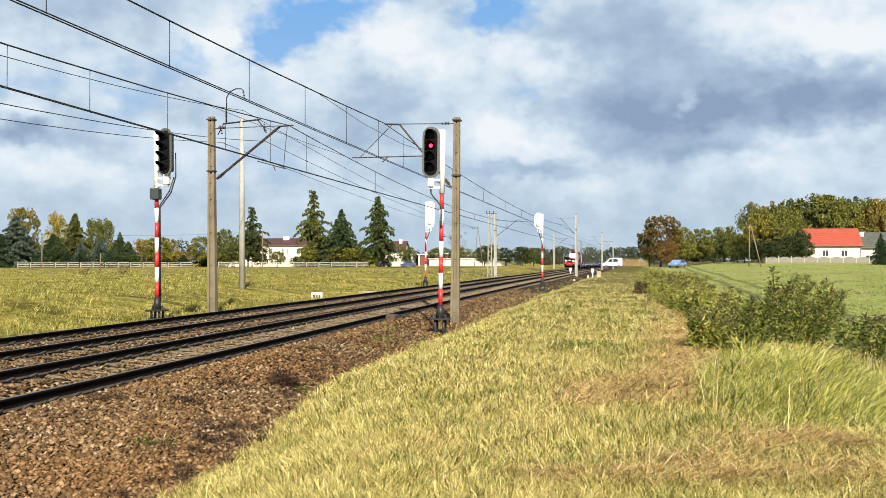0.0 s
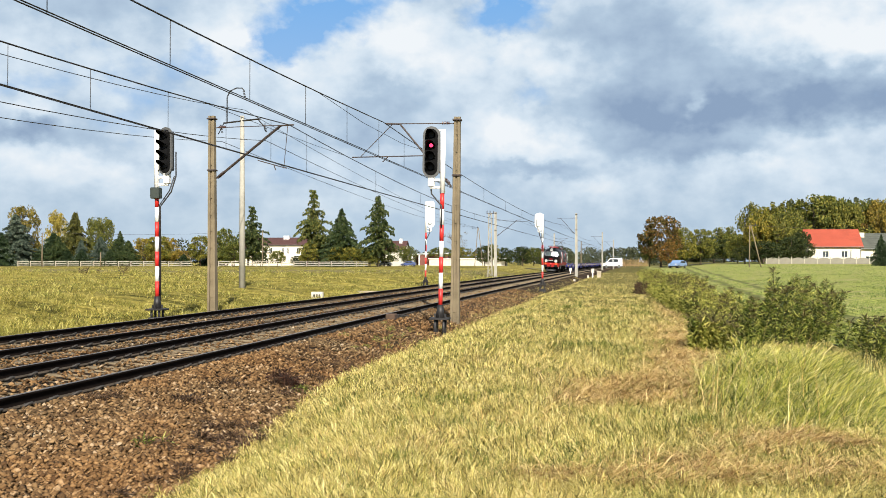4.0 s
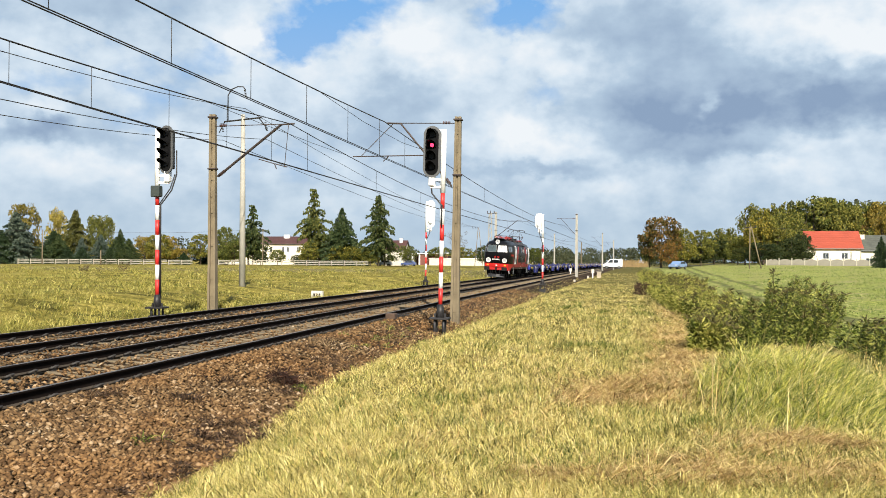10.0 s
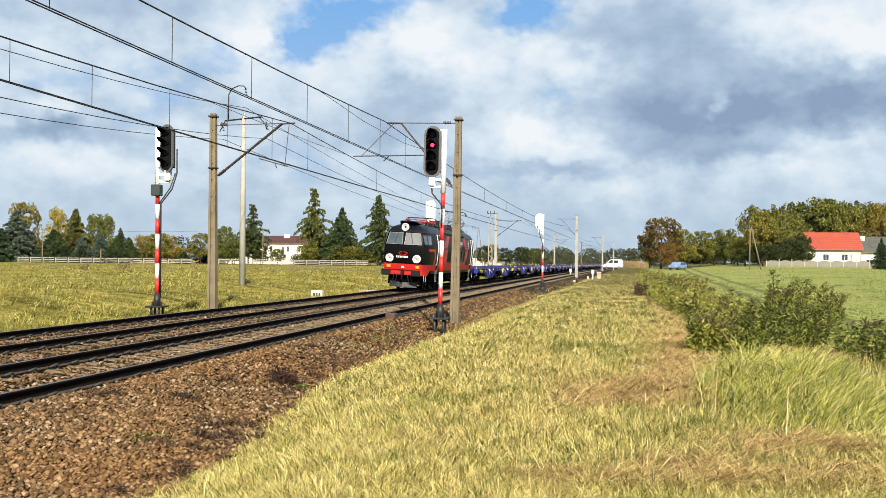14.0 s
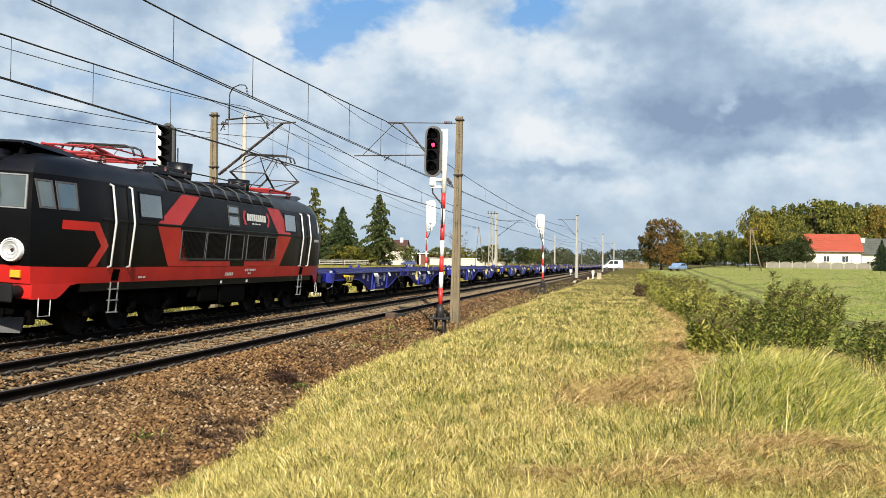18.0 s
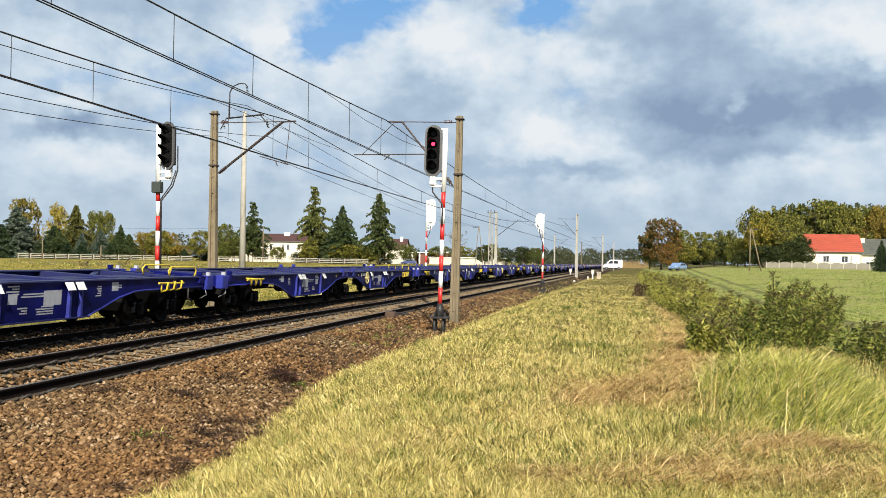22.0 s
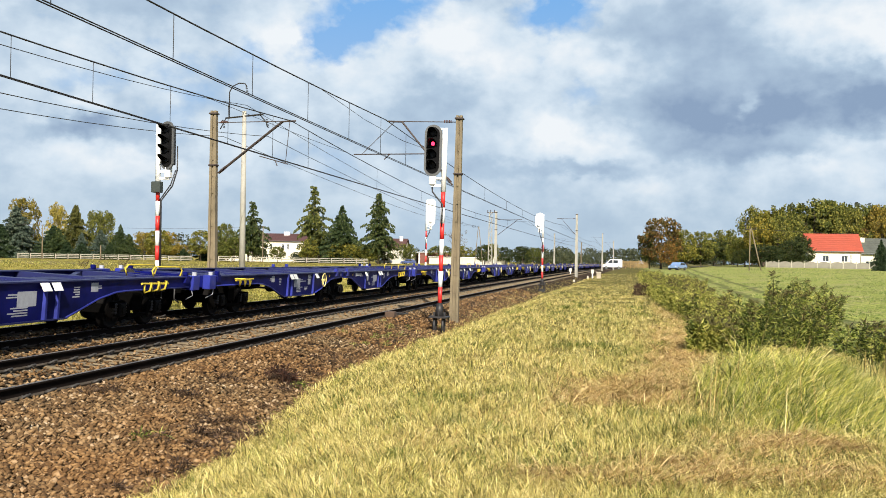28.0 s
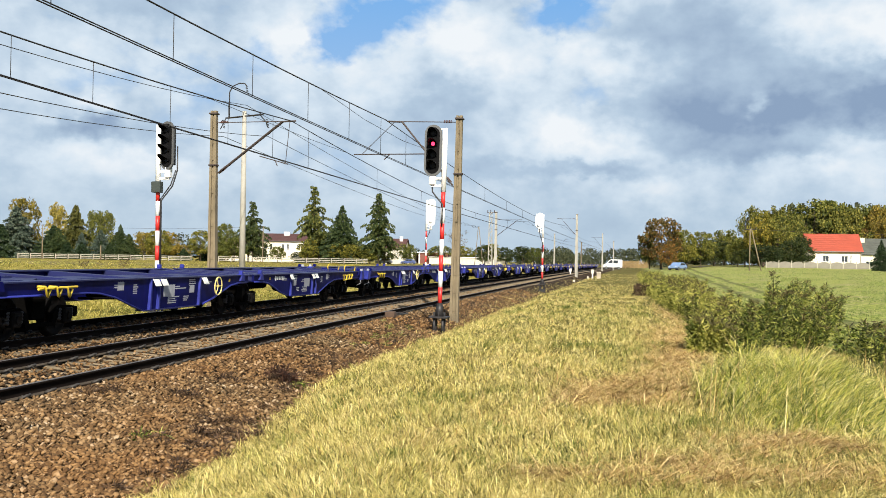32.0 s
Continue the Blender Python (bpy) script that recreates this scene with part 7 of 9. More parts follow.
        for y in (-1.85, 0.0, 1.85):
            put_wheel(me, bogie, c + y, 0.625, store)
            for sg in (-1, 1):
                bm = BM()
                box(bm, sg * 0.98, sg * 1.20, c + y - 0.20, c + y + 0.20, 0.42, 0.82, 0.04)
                tube(bm, (sg * 1.10, c + y, 0.62), (sg * 1.24, c + y, 0.62), 0.13, 0.10, 10)
                part("axle_box", tidy(bm), C_UNDER, bogie)
                for o in (-0.33, 0.33):
                    bm = BM()
                    coil(bm, (sg * 1.06, c + y + o, 0.70), 0.28, 0.085, 6)
                    part("spring", bm, C_UNDER, bogie)
    WHEELS.append((store, 0.625))
    for sg in (-1, 1):
        for s0, s1, h0, h1 in ((8.3, 9.5, 0.55, 1.10), (9.7, 11.6, 0.45, 1.02), (7.6, 8.1, 0.7, 1.1)):
            bm = BM()
            box(bm, min(sg * 0.7, sg * 1.32), max(sg * 0.7, sg * 1.32), s0, s1, h0, h1, 0.04)
            part("equipment_box", tidy(bm), C_UNDER, lo)
        for s in (9.6, 11.55):
            bm = BM()
            box(bm, sg * 1.36 - 0.012, sg * 1.36 + 0.012, s - 0.06, s + 0.06, 1.06, 1.14)
            part("data_plate", tidy(bm), C_FADED, lo)
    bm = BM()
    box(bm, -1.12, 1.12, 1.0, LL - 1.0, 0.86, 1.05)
    # added black box: closes the view between the bogies, as deep shade would
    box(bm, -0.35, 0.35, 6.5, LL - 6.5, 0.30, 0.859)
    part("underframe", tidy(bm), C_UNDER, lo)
    TRAIN_THINGS.append((lo, 0.0))
    return lo


locomotive = build_loco()

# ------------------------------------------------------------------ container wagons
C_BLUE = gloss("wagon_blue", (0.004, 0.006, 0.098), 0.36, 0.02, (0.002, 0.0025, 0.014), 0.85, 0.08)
# deck blue lifted a little as a painted sky sheen
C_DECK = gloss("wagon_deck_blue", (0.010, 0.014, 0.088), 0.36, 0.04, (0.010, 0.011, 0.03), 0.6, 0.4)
# brighter copy of the blue: a painted highlight on lips and stiffeners
C_BLUE_LIP = gloss("wagon_highlight_blue", (0.022, 0.031, 0.25), 0.36, 0.08, (0.008, 0.010, 0.06), 0.5)
C_SPRING = worn("dusty_spring", (0.03, 0.029, 0.029), 0.4, 4.0, 0.6)
C_YELLOW = gloss("safety_yellow", (0.60, 0.45, 0.04), 0.45, 0.0, (0.22, 0.17, 0.05), 0.6)
C_DECAL = worn("white_decal", (0.38, 0.39, 0.43), 0.72, 6.0, 0.6, 0, 30, 0.05)
C_WHEEL_RIM = gloss("faded_yellow", (0.78, 0.66, 0.25), 0.5, 0.0, (0.4, 0.33, 0.15), 0.4)
WL = 27.41


def flat_bars(parent, name, rows, mat, x=1.352, side=1, label=""):
    bm = BM()
    for s0, h0, w, h in rows:
        vs = [bm.verts.new((side * x, s, z)) for s, z in ((s0, h0), (s0 + w, h0), (s0 + w, h0 + h), (s0, h0 + h))]
        bm.faces.new(vs if side > 0 else vs[::-1])
    return part(name, bm, mat, parent, label)


def belly(q):
    """Outline of a side beam from the coupler end to the joint; q turns it round for the rear half."""
    pts = [(0.75, 1.22), (13.45, 1.22), (13.45, 1.00), (12.6, 0.985), (12.1, 0.93), (11.6, 0.80), (10.9, 0.60), (10.2, 0.47), (9.9, 0.44), (6.7, 0.44), (6.2, 0.58),
           (5.4, 0.80), (4.7, 0.915), (4.2, 0.94), (0.75, 0.94)]
    return [(q(s), h) for s, h in pts]


def build_wagon(kind, store, wheel):
    w = thing("container_wagon", "empty blue articulated container wagon with yellow fittings" if kind == 0 else
              "empty dark blue articulated container wagon with a yellow handwheel", "wagon", None, "wagons of the train")
    for half in (0, 1):
        q = (lambda s: s) if half == 0 else (lambda s: WL - s)
        fr = None
        for sg in (-1, 1):
            bm = BM()
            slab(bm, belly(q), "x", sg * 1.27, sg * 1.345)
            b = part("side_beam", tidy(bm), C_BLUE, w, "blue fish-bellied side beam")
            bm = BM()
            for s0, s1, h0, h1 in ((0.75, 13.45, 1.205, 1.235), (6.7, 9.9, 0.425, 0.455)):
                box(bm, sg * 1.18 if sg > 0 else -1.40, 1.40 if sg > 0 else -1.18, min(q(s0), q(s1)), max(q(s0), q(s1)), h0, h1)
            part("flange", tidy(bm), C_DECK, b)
            for s in (7.05, 7.5, 9.9):
                bm = BM()
                vs = [[bm.verts.new((sg * x, q(s) + a * wd, h)) for x, wd in ((1.344, 1.0), (1.40, 0.5)) for a in (-0.08, 0.08)] for h in (0.456,)]
                ve = [bm.verts.new((sg * x, q(s) + a, 1.203)) for x, a in ((1.344, -0.04), (1.344, 0.04), (1.40, -0.025), (1.40, 0.025))]
                lo4 = vs[0]
                for f in ((0, 1, 3, 2),):
                    bm.faces.new([lo4[i] for i in f])
                    bm.faces.new([ve[i] for i in f])
                for i, j in ((0, 1), (1, 3), (3, 2), (2, 0)):
                    bm.faces.new((lo4[i], lo4[j], ve[j], ve[i]))
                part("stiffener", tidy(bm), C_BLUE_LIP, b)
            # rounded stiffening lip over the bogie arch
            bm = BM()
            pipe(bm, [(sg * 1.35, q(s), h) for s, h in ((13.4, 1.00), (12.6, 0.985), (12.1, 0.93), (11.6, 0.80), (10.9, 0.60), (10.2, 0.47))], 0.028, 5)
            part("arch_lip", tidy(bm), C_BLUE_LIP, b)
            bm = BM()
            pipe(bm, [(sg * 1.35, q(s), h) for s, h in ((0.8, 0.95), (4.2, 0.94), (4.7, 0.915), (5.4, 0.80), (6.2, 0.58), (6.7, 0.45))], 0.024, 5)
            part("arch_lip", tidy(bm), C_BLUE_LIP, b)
            # decals: patches and lines too small to read
            for s in (7.22, 7.62, 10.08):      # white flaps under the top flange, tilted outwards
                bm = BM()
                vs = [bm.verts.new((sg * x, q(s) + a, h)) for x, h in ((1.41, 1.20), (1.50, 1.04)) for a in (-0.15, 0.15)]
                vt = [bm.verts.new(v.co - Vector((sg * 0.012, 0, 0.006))) for v in vs]
                for f in ((0, 1, 3, 2),):
                    bm.faces.new([vs[i] for i in f])
                    bm.faces.new([vt[i] for i in f[::-1]])
                for i, j in ((0, 1), (1, 3), (3, 2), (2, 0)):
                    bm.faces.new((vs[i], vs[j], vt[j], vt[i]))
                part("hinged_flap", tidy(bm), C_WHITE, b, "white hinged flap")
            flat_bars(b, "data_panel", [(q(8.1) - 0.32, 0.74, 0.64, 0.30)], C_DECAL, 1.349, sg, "pale data panel")
            if half == 1:
                flat_bars(b, "emblem_bars", [(q(11.3) + i * 0.15, 1.03, 0.10, 0.11) for i in range(5)], C_WHITE, 1.349, sg, "short white bars")
                bm = BM()
                slab(bm, [(q(11.3) - 0.16 + 0.085 * math.cos(a * 0.5236), 1.085 + 0.085 * math.sin(a * 0.5236)) for a in range(12)], "x", sg * 1.346, sg * 1.350)
                part("emblem_disc", tidy(bm), C_WHITE, b, "small white disc")
            flat_bars(b, "warning_mark", [(q(12.0) - 0.06, 1.04, 0.12, 0.09)], C_YELLOW, 1.349, sg, "small yellow mark")
            rows = []
            rnd = random.Random(11 + half + 5 * kind)
            for s, h, n, ww in ((5.3, 1.02, 2, 0.30), (6.2, 0.86, 5, 0.28), (8.1, 0.92, 2, 1.2), (8.05, 0.56, 4, 0.75), (8.95, 0.60, 3, 0.35), (9.25, 0.98, 4, 0.45), (10.35, 1.0, 2, 0.5)):
                for i in range(n):
                    k = rnd.uniform(0.5, 1.0)
                    rows.append((min(q(s), q(s + ww * k)), h + i * 0.05, ww * k, 0.028))
            flat_bars(b, "writing_bars", rows, C_DECAL, 1.348, sg)
            for s, h in ((9.45, 0.80), (5.6, 0.96)):
                flat_bars(b, "data_panel", [(q(s) - 0.15, h, 0.30, 0.20)], C_DECAL, 1.349, sg, "pale data panel")
            # yellow brackets and corner castings
            bm = BM()
            for i, (s, h) in enumerate(((2.45, 1.03), (2.85, 1.02), (3.25, 1.0))):
                pipe(bm, [(sg * 1.36, q(s - 0.20), h + 0.10), (sg * 1.47, q(s - 0.08), h + 0.10), (sg * 1.47, q(s), h - 0.08), (sg * 1.40, q(s + 0.14), h - 0.12), (sg * 1.42, q(s + 0.2), h + 0.06)], 0.026, 6)
            tube(bm, (sg * 1.43, q(2.2), 1.08), (sg * 1.43, q(3.6), 1.10), 0.028, n=6)
            part("twistlock_bracket", tidy(bm), C_YELLOW, w, "yellow lock brackets")
            for s in (1.0, 12.9):
                bm = BM()
                c = q(s)
                vs = [bm.verts.new((sg * 1.41, c + a, h)) for a, h in ((-0.16, 1.06), (0.16, 1.06), (0.09, 1.25), (-0.09, 1.25))]
                vs2 = [bm.verts.new((sg * 1.25, v.co.y, v.co.z)) for v in vs]
                bm.faces.new(vs)
                for i in range(4):
                    bm.faces.new((vs[i], vs2[i], vs2[(i + 1) % 4], vs[(i + 1) % 4]))
                bm.faces.new(vs2[::-1])
                box(bm, min(sg * 1.27, sg * 1.39), max(sg * 1.27, sg * 1.39), c - 0.06, c + 0.06, 1.25, 1.36, 0.015)
                part("corner_lock", tidy(bm), C_BLUE_LIP if s > 5 else C_BLUE, w)
        # deck cross members
        for s in (1.6, 4.4, 6.9, 9.6, 12.2, 13.2):
            bm = BM()
            box(bm, -1.27, 1.27, q(s) - 0.17, q(s) + 0.17, 1.02, 1.215, 0.01)
            part("cross_beam", tidy(bm), C_DECK, w)
        bm = BM()
        box(bm, -0.30, 0.30, min(q(0.7), q(13.4)), max(q(0.7), q(13.4)), 0.86, 1.16, 0.01)
        for sg in (-1, 1):
            slab(bm, [(sg * 1.25, q(1.7)), (sg * 0.3, q(3.6)), (sg * 0.3, q(3.9)), (sg * 1.25, q(2.0))], "z", 1.05, 1.19)
        part("centre_sill", tidy(bm), C_DECK, w)
        # end beam with buffers, blue end boxes
        bm = BM()
        box(bm, -1.34, 1.34, min(q(0.62), q(0.80)), max(q(0.62), q(0.80)), 0.88, 1.21, 0.015)
        part("end_beam", tidy(bm), C_BLUE, w)
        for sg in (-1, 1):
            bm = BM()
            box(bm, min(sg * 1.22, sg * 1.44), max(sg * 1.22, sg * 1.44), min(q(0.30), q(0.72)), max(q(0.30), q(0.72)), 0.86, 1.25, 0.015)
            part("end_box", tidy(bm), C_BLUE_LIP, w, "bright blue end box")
            bm = BM()
            box(bm, sg * 1.36 - 0.05, sg * 1.36 + 0.05, q(0.50) - 0.04, q(0.50) + 0.04, 1.245, 1.34)
            part("tail_lamp_bracket", tidy(bm), C_DECAL, w)
            bm = BM()
            tube(bm, (sg * 0.875, q(0.05), 1.05), (sg * 0.875, q(0.62), 1.05), 0.10, 0.13, 12)
            tube(bm, (sg * 0.875, q(0.0), 1.05), (sg * 0.875, q(0.06), 1.05), 0.24, 0.24, 14)
            part("buffer", tidy(bm), C_STEEL_DARK, w, "dark round buffer")
            bm = BM()
            pipe(bm, [(sg * 1.38, q(0.7), 0.92), (sg * 1.40, q(0.62), 0.72), (sg * 1.20, q(0.60), 0.60)], 0.013, 5)
            part("grab_rail", tidy(bm), C_DECAL, w)
        bm = BM()
        pipe(bm, [(0, q(0.7), 1.02), (0, q(0.2), 1.03), (0, q(0.05), 0.95), (0, q(0.12), 0.62)], 0.05, 6)
        pipe(bm, [(0.35, q(0.65), 0.95), (0.36, q(0.4), 0.80), (0.38, q(0.35), 0.52), (0.45, q(0.5), 0.42)], 0.025, 6)
        part("coupling", tidy(bm), C_STEEL_DARK, w)
    # rails that fold up from the deck's rear end
    for rx in (0.42, 1.15):
        bm = BM()
        pipe(bm, [(rx, WL - 2.45, 1.22), (rx, WL - 2.55, 1.38), (rx, WL - 2.40, 1.48), (rx, WL - 1.0, 1.48), (rx, WL - 0.85, 1.38), (rx, WL - 0.95, 1.22)], 0.022, 6)
        part("folding_rail", tidy(bm), C_YELLOW, w, "yellow tubular rail")
    # handwheel
    hw = 16.55 if kind == 0 else 10.95
    for sg in (-1, 1):
        bm = BM()
        n = 16
        pts = [(sg * 1.46, hw + math.cos(a * 2 * math.pi / n) * 0.25, 0.95 + math.sin(a * 2 * math.pi / n) * 0.25) for a in range(n)]
        for a in range(n):
            tube(bm, pts[a], pts[(a + 1) % n], 0.019, n=6)
        for a in range(3):
            an = a * 2 * math.pi / 3
            tube(bm, (sg * 1.46, hw, 0.95), (sg * 1.46, hw + math.cos(an) * 0.25, 0.95 + math.sin(an) * 0.25), 0.014, n=5)
        tube(bm, (sg * 1.33, hw, 0.95), (sg * 1.48, hw, 0.95), 0.03, n=8)
        part("handwheel", tidy(bm), C_WHEEL_RIM, w, "yellow brake handwheel")
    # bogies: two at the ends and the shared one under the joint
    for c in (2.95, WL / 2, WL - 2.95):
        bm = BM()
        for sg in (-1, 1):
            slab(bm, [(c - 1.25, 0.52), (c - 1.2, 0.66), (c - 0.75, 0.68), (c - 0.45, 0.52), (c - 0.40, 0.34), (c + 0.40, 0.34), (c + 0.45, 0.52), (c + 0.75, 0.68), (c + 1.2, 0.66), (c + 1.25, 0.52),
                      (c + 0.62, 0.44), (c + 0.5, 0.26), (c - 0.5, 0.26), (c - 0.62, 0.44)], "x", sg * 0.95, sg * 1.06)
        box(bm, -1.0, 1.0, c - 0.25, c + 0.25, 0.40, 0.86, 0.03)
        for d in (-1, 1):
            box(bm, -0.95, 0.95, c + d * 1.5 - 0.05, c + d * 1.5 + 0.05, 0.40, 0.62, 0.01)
        bogie = part("bogie", tidy(bm), C_UNDER, w, "two-axle bogie, black with dust and painted-in shade")
        for d in (-0.9, 0.9):
            put_wheel(wheel, bogie, c + d, 0.46, store)
            for sg in (-1, 1):
                bm = BM()
                box(bm, min(sg * 0.94, sg * 1.14), max(sg * 0.94, sg * 1.14), c + d - 0.15, c + d + 0.15, 0.30, 0.62, 0.03)
                tube(bm, (sg * 1.12, c + d, 0.46), (sg * 1.17, c + d, 0.46), 0.10, 0.08, 10)
                part("axle_box", tidy(bm), C_WHEEL, bogie)
                for o in (-0.22, 0.22):
                    bm = BM()
                    coil(bm, (sg * 1.02, c + d + o, 0.36), 0.26, 0.075, 4)
                    part("spring", bm, C_SPRING, bogie)
    for sg in (-1, 1):
        bm = BM()
        pipe(bm, [(sg * 0.9, 4.6, 0.78), (sg * 0.9, 9.0, 0.62), (sg * 0.9, 12.0, 0.80)], 0.03, 5)
        part("brake_rod", tidy(bm), C_UNDER, w)
        for s in (7.6, 18.4):
            bm = BM()
            tube(bm, (sg * 0.5, s, 0.70), (sg * 0.5, s + 1.3, 0.70), 0.18, n=12)
            part("brake_cylinder", tidy(bm), C_UNDER, w)
    return w


def build_train():
    store = []
    me = wheelset_mesh(0.46, "wagon_wheelset", C_WHEEL)
    a = build_wagon(0, store, me)
    b = build_wagon(1, store, me)
    order = [a, copy_thing(a, Matrix()), b]
    for k in range(3, 15):
        order.append(copy_thing(b, Matrix()))
    for k, w in enumerate(order):
        TRAIN_THINGS.append((w, LL + WL * k))
    allw = [c for w in order for c in w.children_recursive if c.name.startswith("wheelset")]
    WHEELS.append((allw, 0.46))


build_train()

# ------------------------------------------------------------------ trees
def foliage(name, a, b, c):
    return leafy(name, [(0.0, a), (0.55, b), (1.0, c)], 0.6, None, 0.25, name != "leaf_far")


LEAF = {
    "olive": foliage("leaf_olive", (0.030, 0.045, 0.010), (0.085, 0.10, 0.020), (0.20, 0.19, 0.04)),
    "dark": foliage("leaf_dark", (0.014, 0.024, 0.009), (0.032, 0.046, 0.014), (0.075, 0.085, 0.022)),
    "gold": foliage("leaf_gold", (0.07, 0.065, 0.013), (0.19, 0.145, 0.024), (0.34, 0.24, 0.045)),
    "birch": foliage("leaf_birch", (0.13, 0.115, 0.02), (0.30, 0.23, 0.04), (0.46, 0.36, 0.09)),
    "rust": foliage("leaf_rust", (0.035, 0.034, 0.010), (0.085, 0.066, 0.018), (0.20, 0.10, 0.026)),
    "yellowgreen": foliage("leaf_yellowgreen", (0.040, 0.050, 0.010), (0.115, 0.12, 0.022), (0.25, 0.225, 0.045)),
    "spruce_dark": foliage("needle_dark", (0.010, 0.022, 0.010), (0.024, 0.044, 0.018), (0.055, 0.078, 0.030)),
    "spruce_blue": foliage("needle_blue", (0.018, 0.034, 0.030), (0.045, 0.070, 0.060), (0.10, 0.13, 0.11)),
    "spruce_tall": foliage("needle_green", (0.014, 0.027, 0.008), (0.040, 0.058, 0.017), (0.105, 0.115, 0.036)),
    "pine": foliage("needle_pine", (0.014, 0.028, 0.012), (0.032, 0.052, 0.020), (0.07, 0.09, 0.03)),
    "spruce_olive": foliage("needle_olive", (0.030, 0.036, 0.010), (0.085, 0.085, 0.020), (0.19, 0.165, 0.04)),
    # cooler, greyer leaves: the haze of distance is mixed into the colour
    "far": foliage("leaf_far", (0.026, 0.034, 0.018), (0.055, 0.066, 0.034), (0.12, 0.125, 0.06)),
    "bare": foliage("leaf_sparse", (0.07, 0.06, 0.04), (0.12, 0.10, 0.06), (0.18, 0.15, 0.08)),
}
C_BARK = worn("bark", (0.11, 0.085, 0.06), 0.5, 3.0, 0.95, 0, 25, 0.6)
TREE_WORDS = {
    "olive": ("tree", "leafy olive-green tree"), "dark": ("tree", "dense dark green tree"), "gold": ("tree", "tree turning golden yellow"), "birch": ("tree", "slender birch with yellow leaves"),
    "rust": ("tree", "large tree turning rusty brown"), "yellowgreen": ("tree", "leafy yellow-green tree"), "spruce_dark": ("spruce", "dark green spruce"), "spruce_blue": ("spruce", "blue-green spruce"), "spruce_olive": ("spruce", "olive-brown pointed conifer"),
    "spruce_tall": ("spruce", "tall spruce with a bare lower trunk"), "pine": ("pine", "dark pine standing above the wood"), "bare": ("tree", "thin half-bare tree"),
}


def quads_at(c, size, rng, flat=0.0, d=None):
    n = len(c)
    a = rng.normal(0, 1, (n, 3)) if d is None else d + rng.normal(0, 0.35, (n, 3))
    a[:, 2] *= (1 - flat)
    a /= np.linalg.norm(a, axis=1)[:, None] + 1e-9
    b = np.cross(a, rng.normal(0, 1, (n, 3)))
    b /= np.linalg.norm(b, axis=1)[:, None] + 1e-9
    s = (size * rng.uniform(0.6, 1.35, n))[:, None]
    return np.stack([c - a * s * 0.5 - b * s * 0.18, c + b * s * -0.42 + a * s * 0.1, c + a * s * 0.6, c + b * s * 0.40], 1)


def crown_round(rng, leaves=1900, sparse=False):
    """Crown of a unit tree (height 1, width 1 about the axis): leafy clumps with gaps, uneven outline."""
    V = []
    n = 105 if not sparse else 22
    for i in range(n):
        z = rng.uniform(0.24, 0.93)
        wide = 0.50 * math.sqrt(max(0.05, 1 - ((z - 0.52) / 0.48) ** 2))
        a, r = rng.uniform(0, 6.3), wide * math.sqrt(rng.uniform(0.05, 1)) * 0.86
        rad = rng.uniform(0.045, 0.125) * (0.9 if sparse else 1)
        m = int(leaves / n * rng.uniform(0.6, 1.4))
        p = rng.normal(0, 1, (m, 3))
        p /= np.linalg.norm(p, axis=1)[:, None]
        p *= (rad * rng.uniform(0.45, 1.0, m) ** 0.5)[:, None]
        p[:, 2] *= 0.8
        c = p + np.array([math.cos(a) * r, math.sin(a) * r, z])
        V.append(quads_at(c, np.full(m, 0.034 if not sparse else 0.022), rng))
    return np.concatenate(V).reshape(-1, 3)


def crown_cone(rng, low=0.06, needles=2300, ragged=0.25):
    """Whorls of drooping boughs on a unit conifer."""
    V = []
    k = low
    while k < 0.985:
        q = (1 - k) / (1 - low)
        reach = 0.56 * min(1.0, q * 1.25) ** (0.85 if ragged < 0.5 else 0.68) * (1.0 if low < 0.1 else min(1.0, 0.55 + (k - low) * 2.2)) * rng.uniform(1 - ragged, 1.06) + 0.012
        nb = 7 if k < 0.8 else 5
        off = rng.uniform(0, 6.3)
        for b in range(nb):
            a = off + b * 6.283 / nb + rng.normal(0, 0.2)
            L = reach * rng.uniform(0.62, 1.14)
            lift = rng.normal(0.10, 0.08)
            if rng.uniform() < (0.16 if ragged > 0.5 else 0.05):
                continue
            m = max(8, int((84 if ragged < 0.5 else 135) * L / 0.5) + 6)
            t = rng.uniform(0.10, 1, m)
            side = rng.normal(0, 0.075, m) * (0.35 + L) * (1.15 - t)
            c = np.stack([np.cos(a) * t * L - np.sin(a) * side, np.sin(a) * t * L + np.cos(a) * side, k + lift * t * L - 0.26 * t * t * L + rng.normal(0, 0.010, m)], 1)
            d = np.tile(np.array([[math.cos(a), math.sin(a), -0.45]]), (m, 1))
            V.append(quads_at(c, np.full(m, 0.034), rng, 0.0, d))
        k += rng.uniform(0.022, 0.034) if ragged < 0.5 else rng.uniform(0.03, 0.055)
    return np.concatenate(V).reshape(-1, 3)


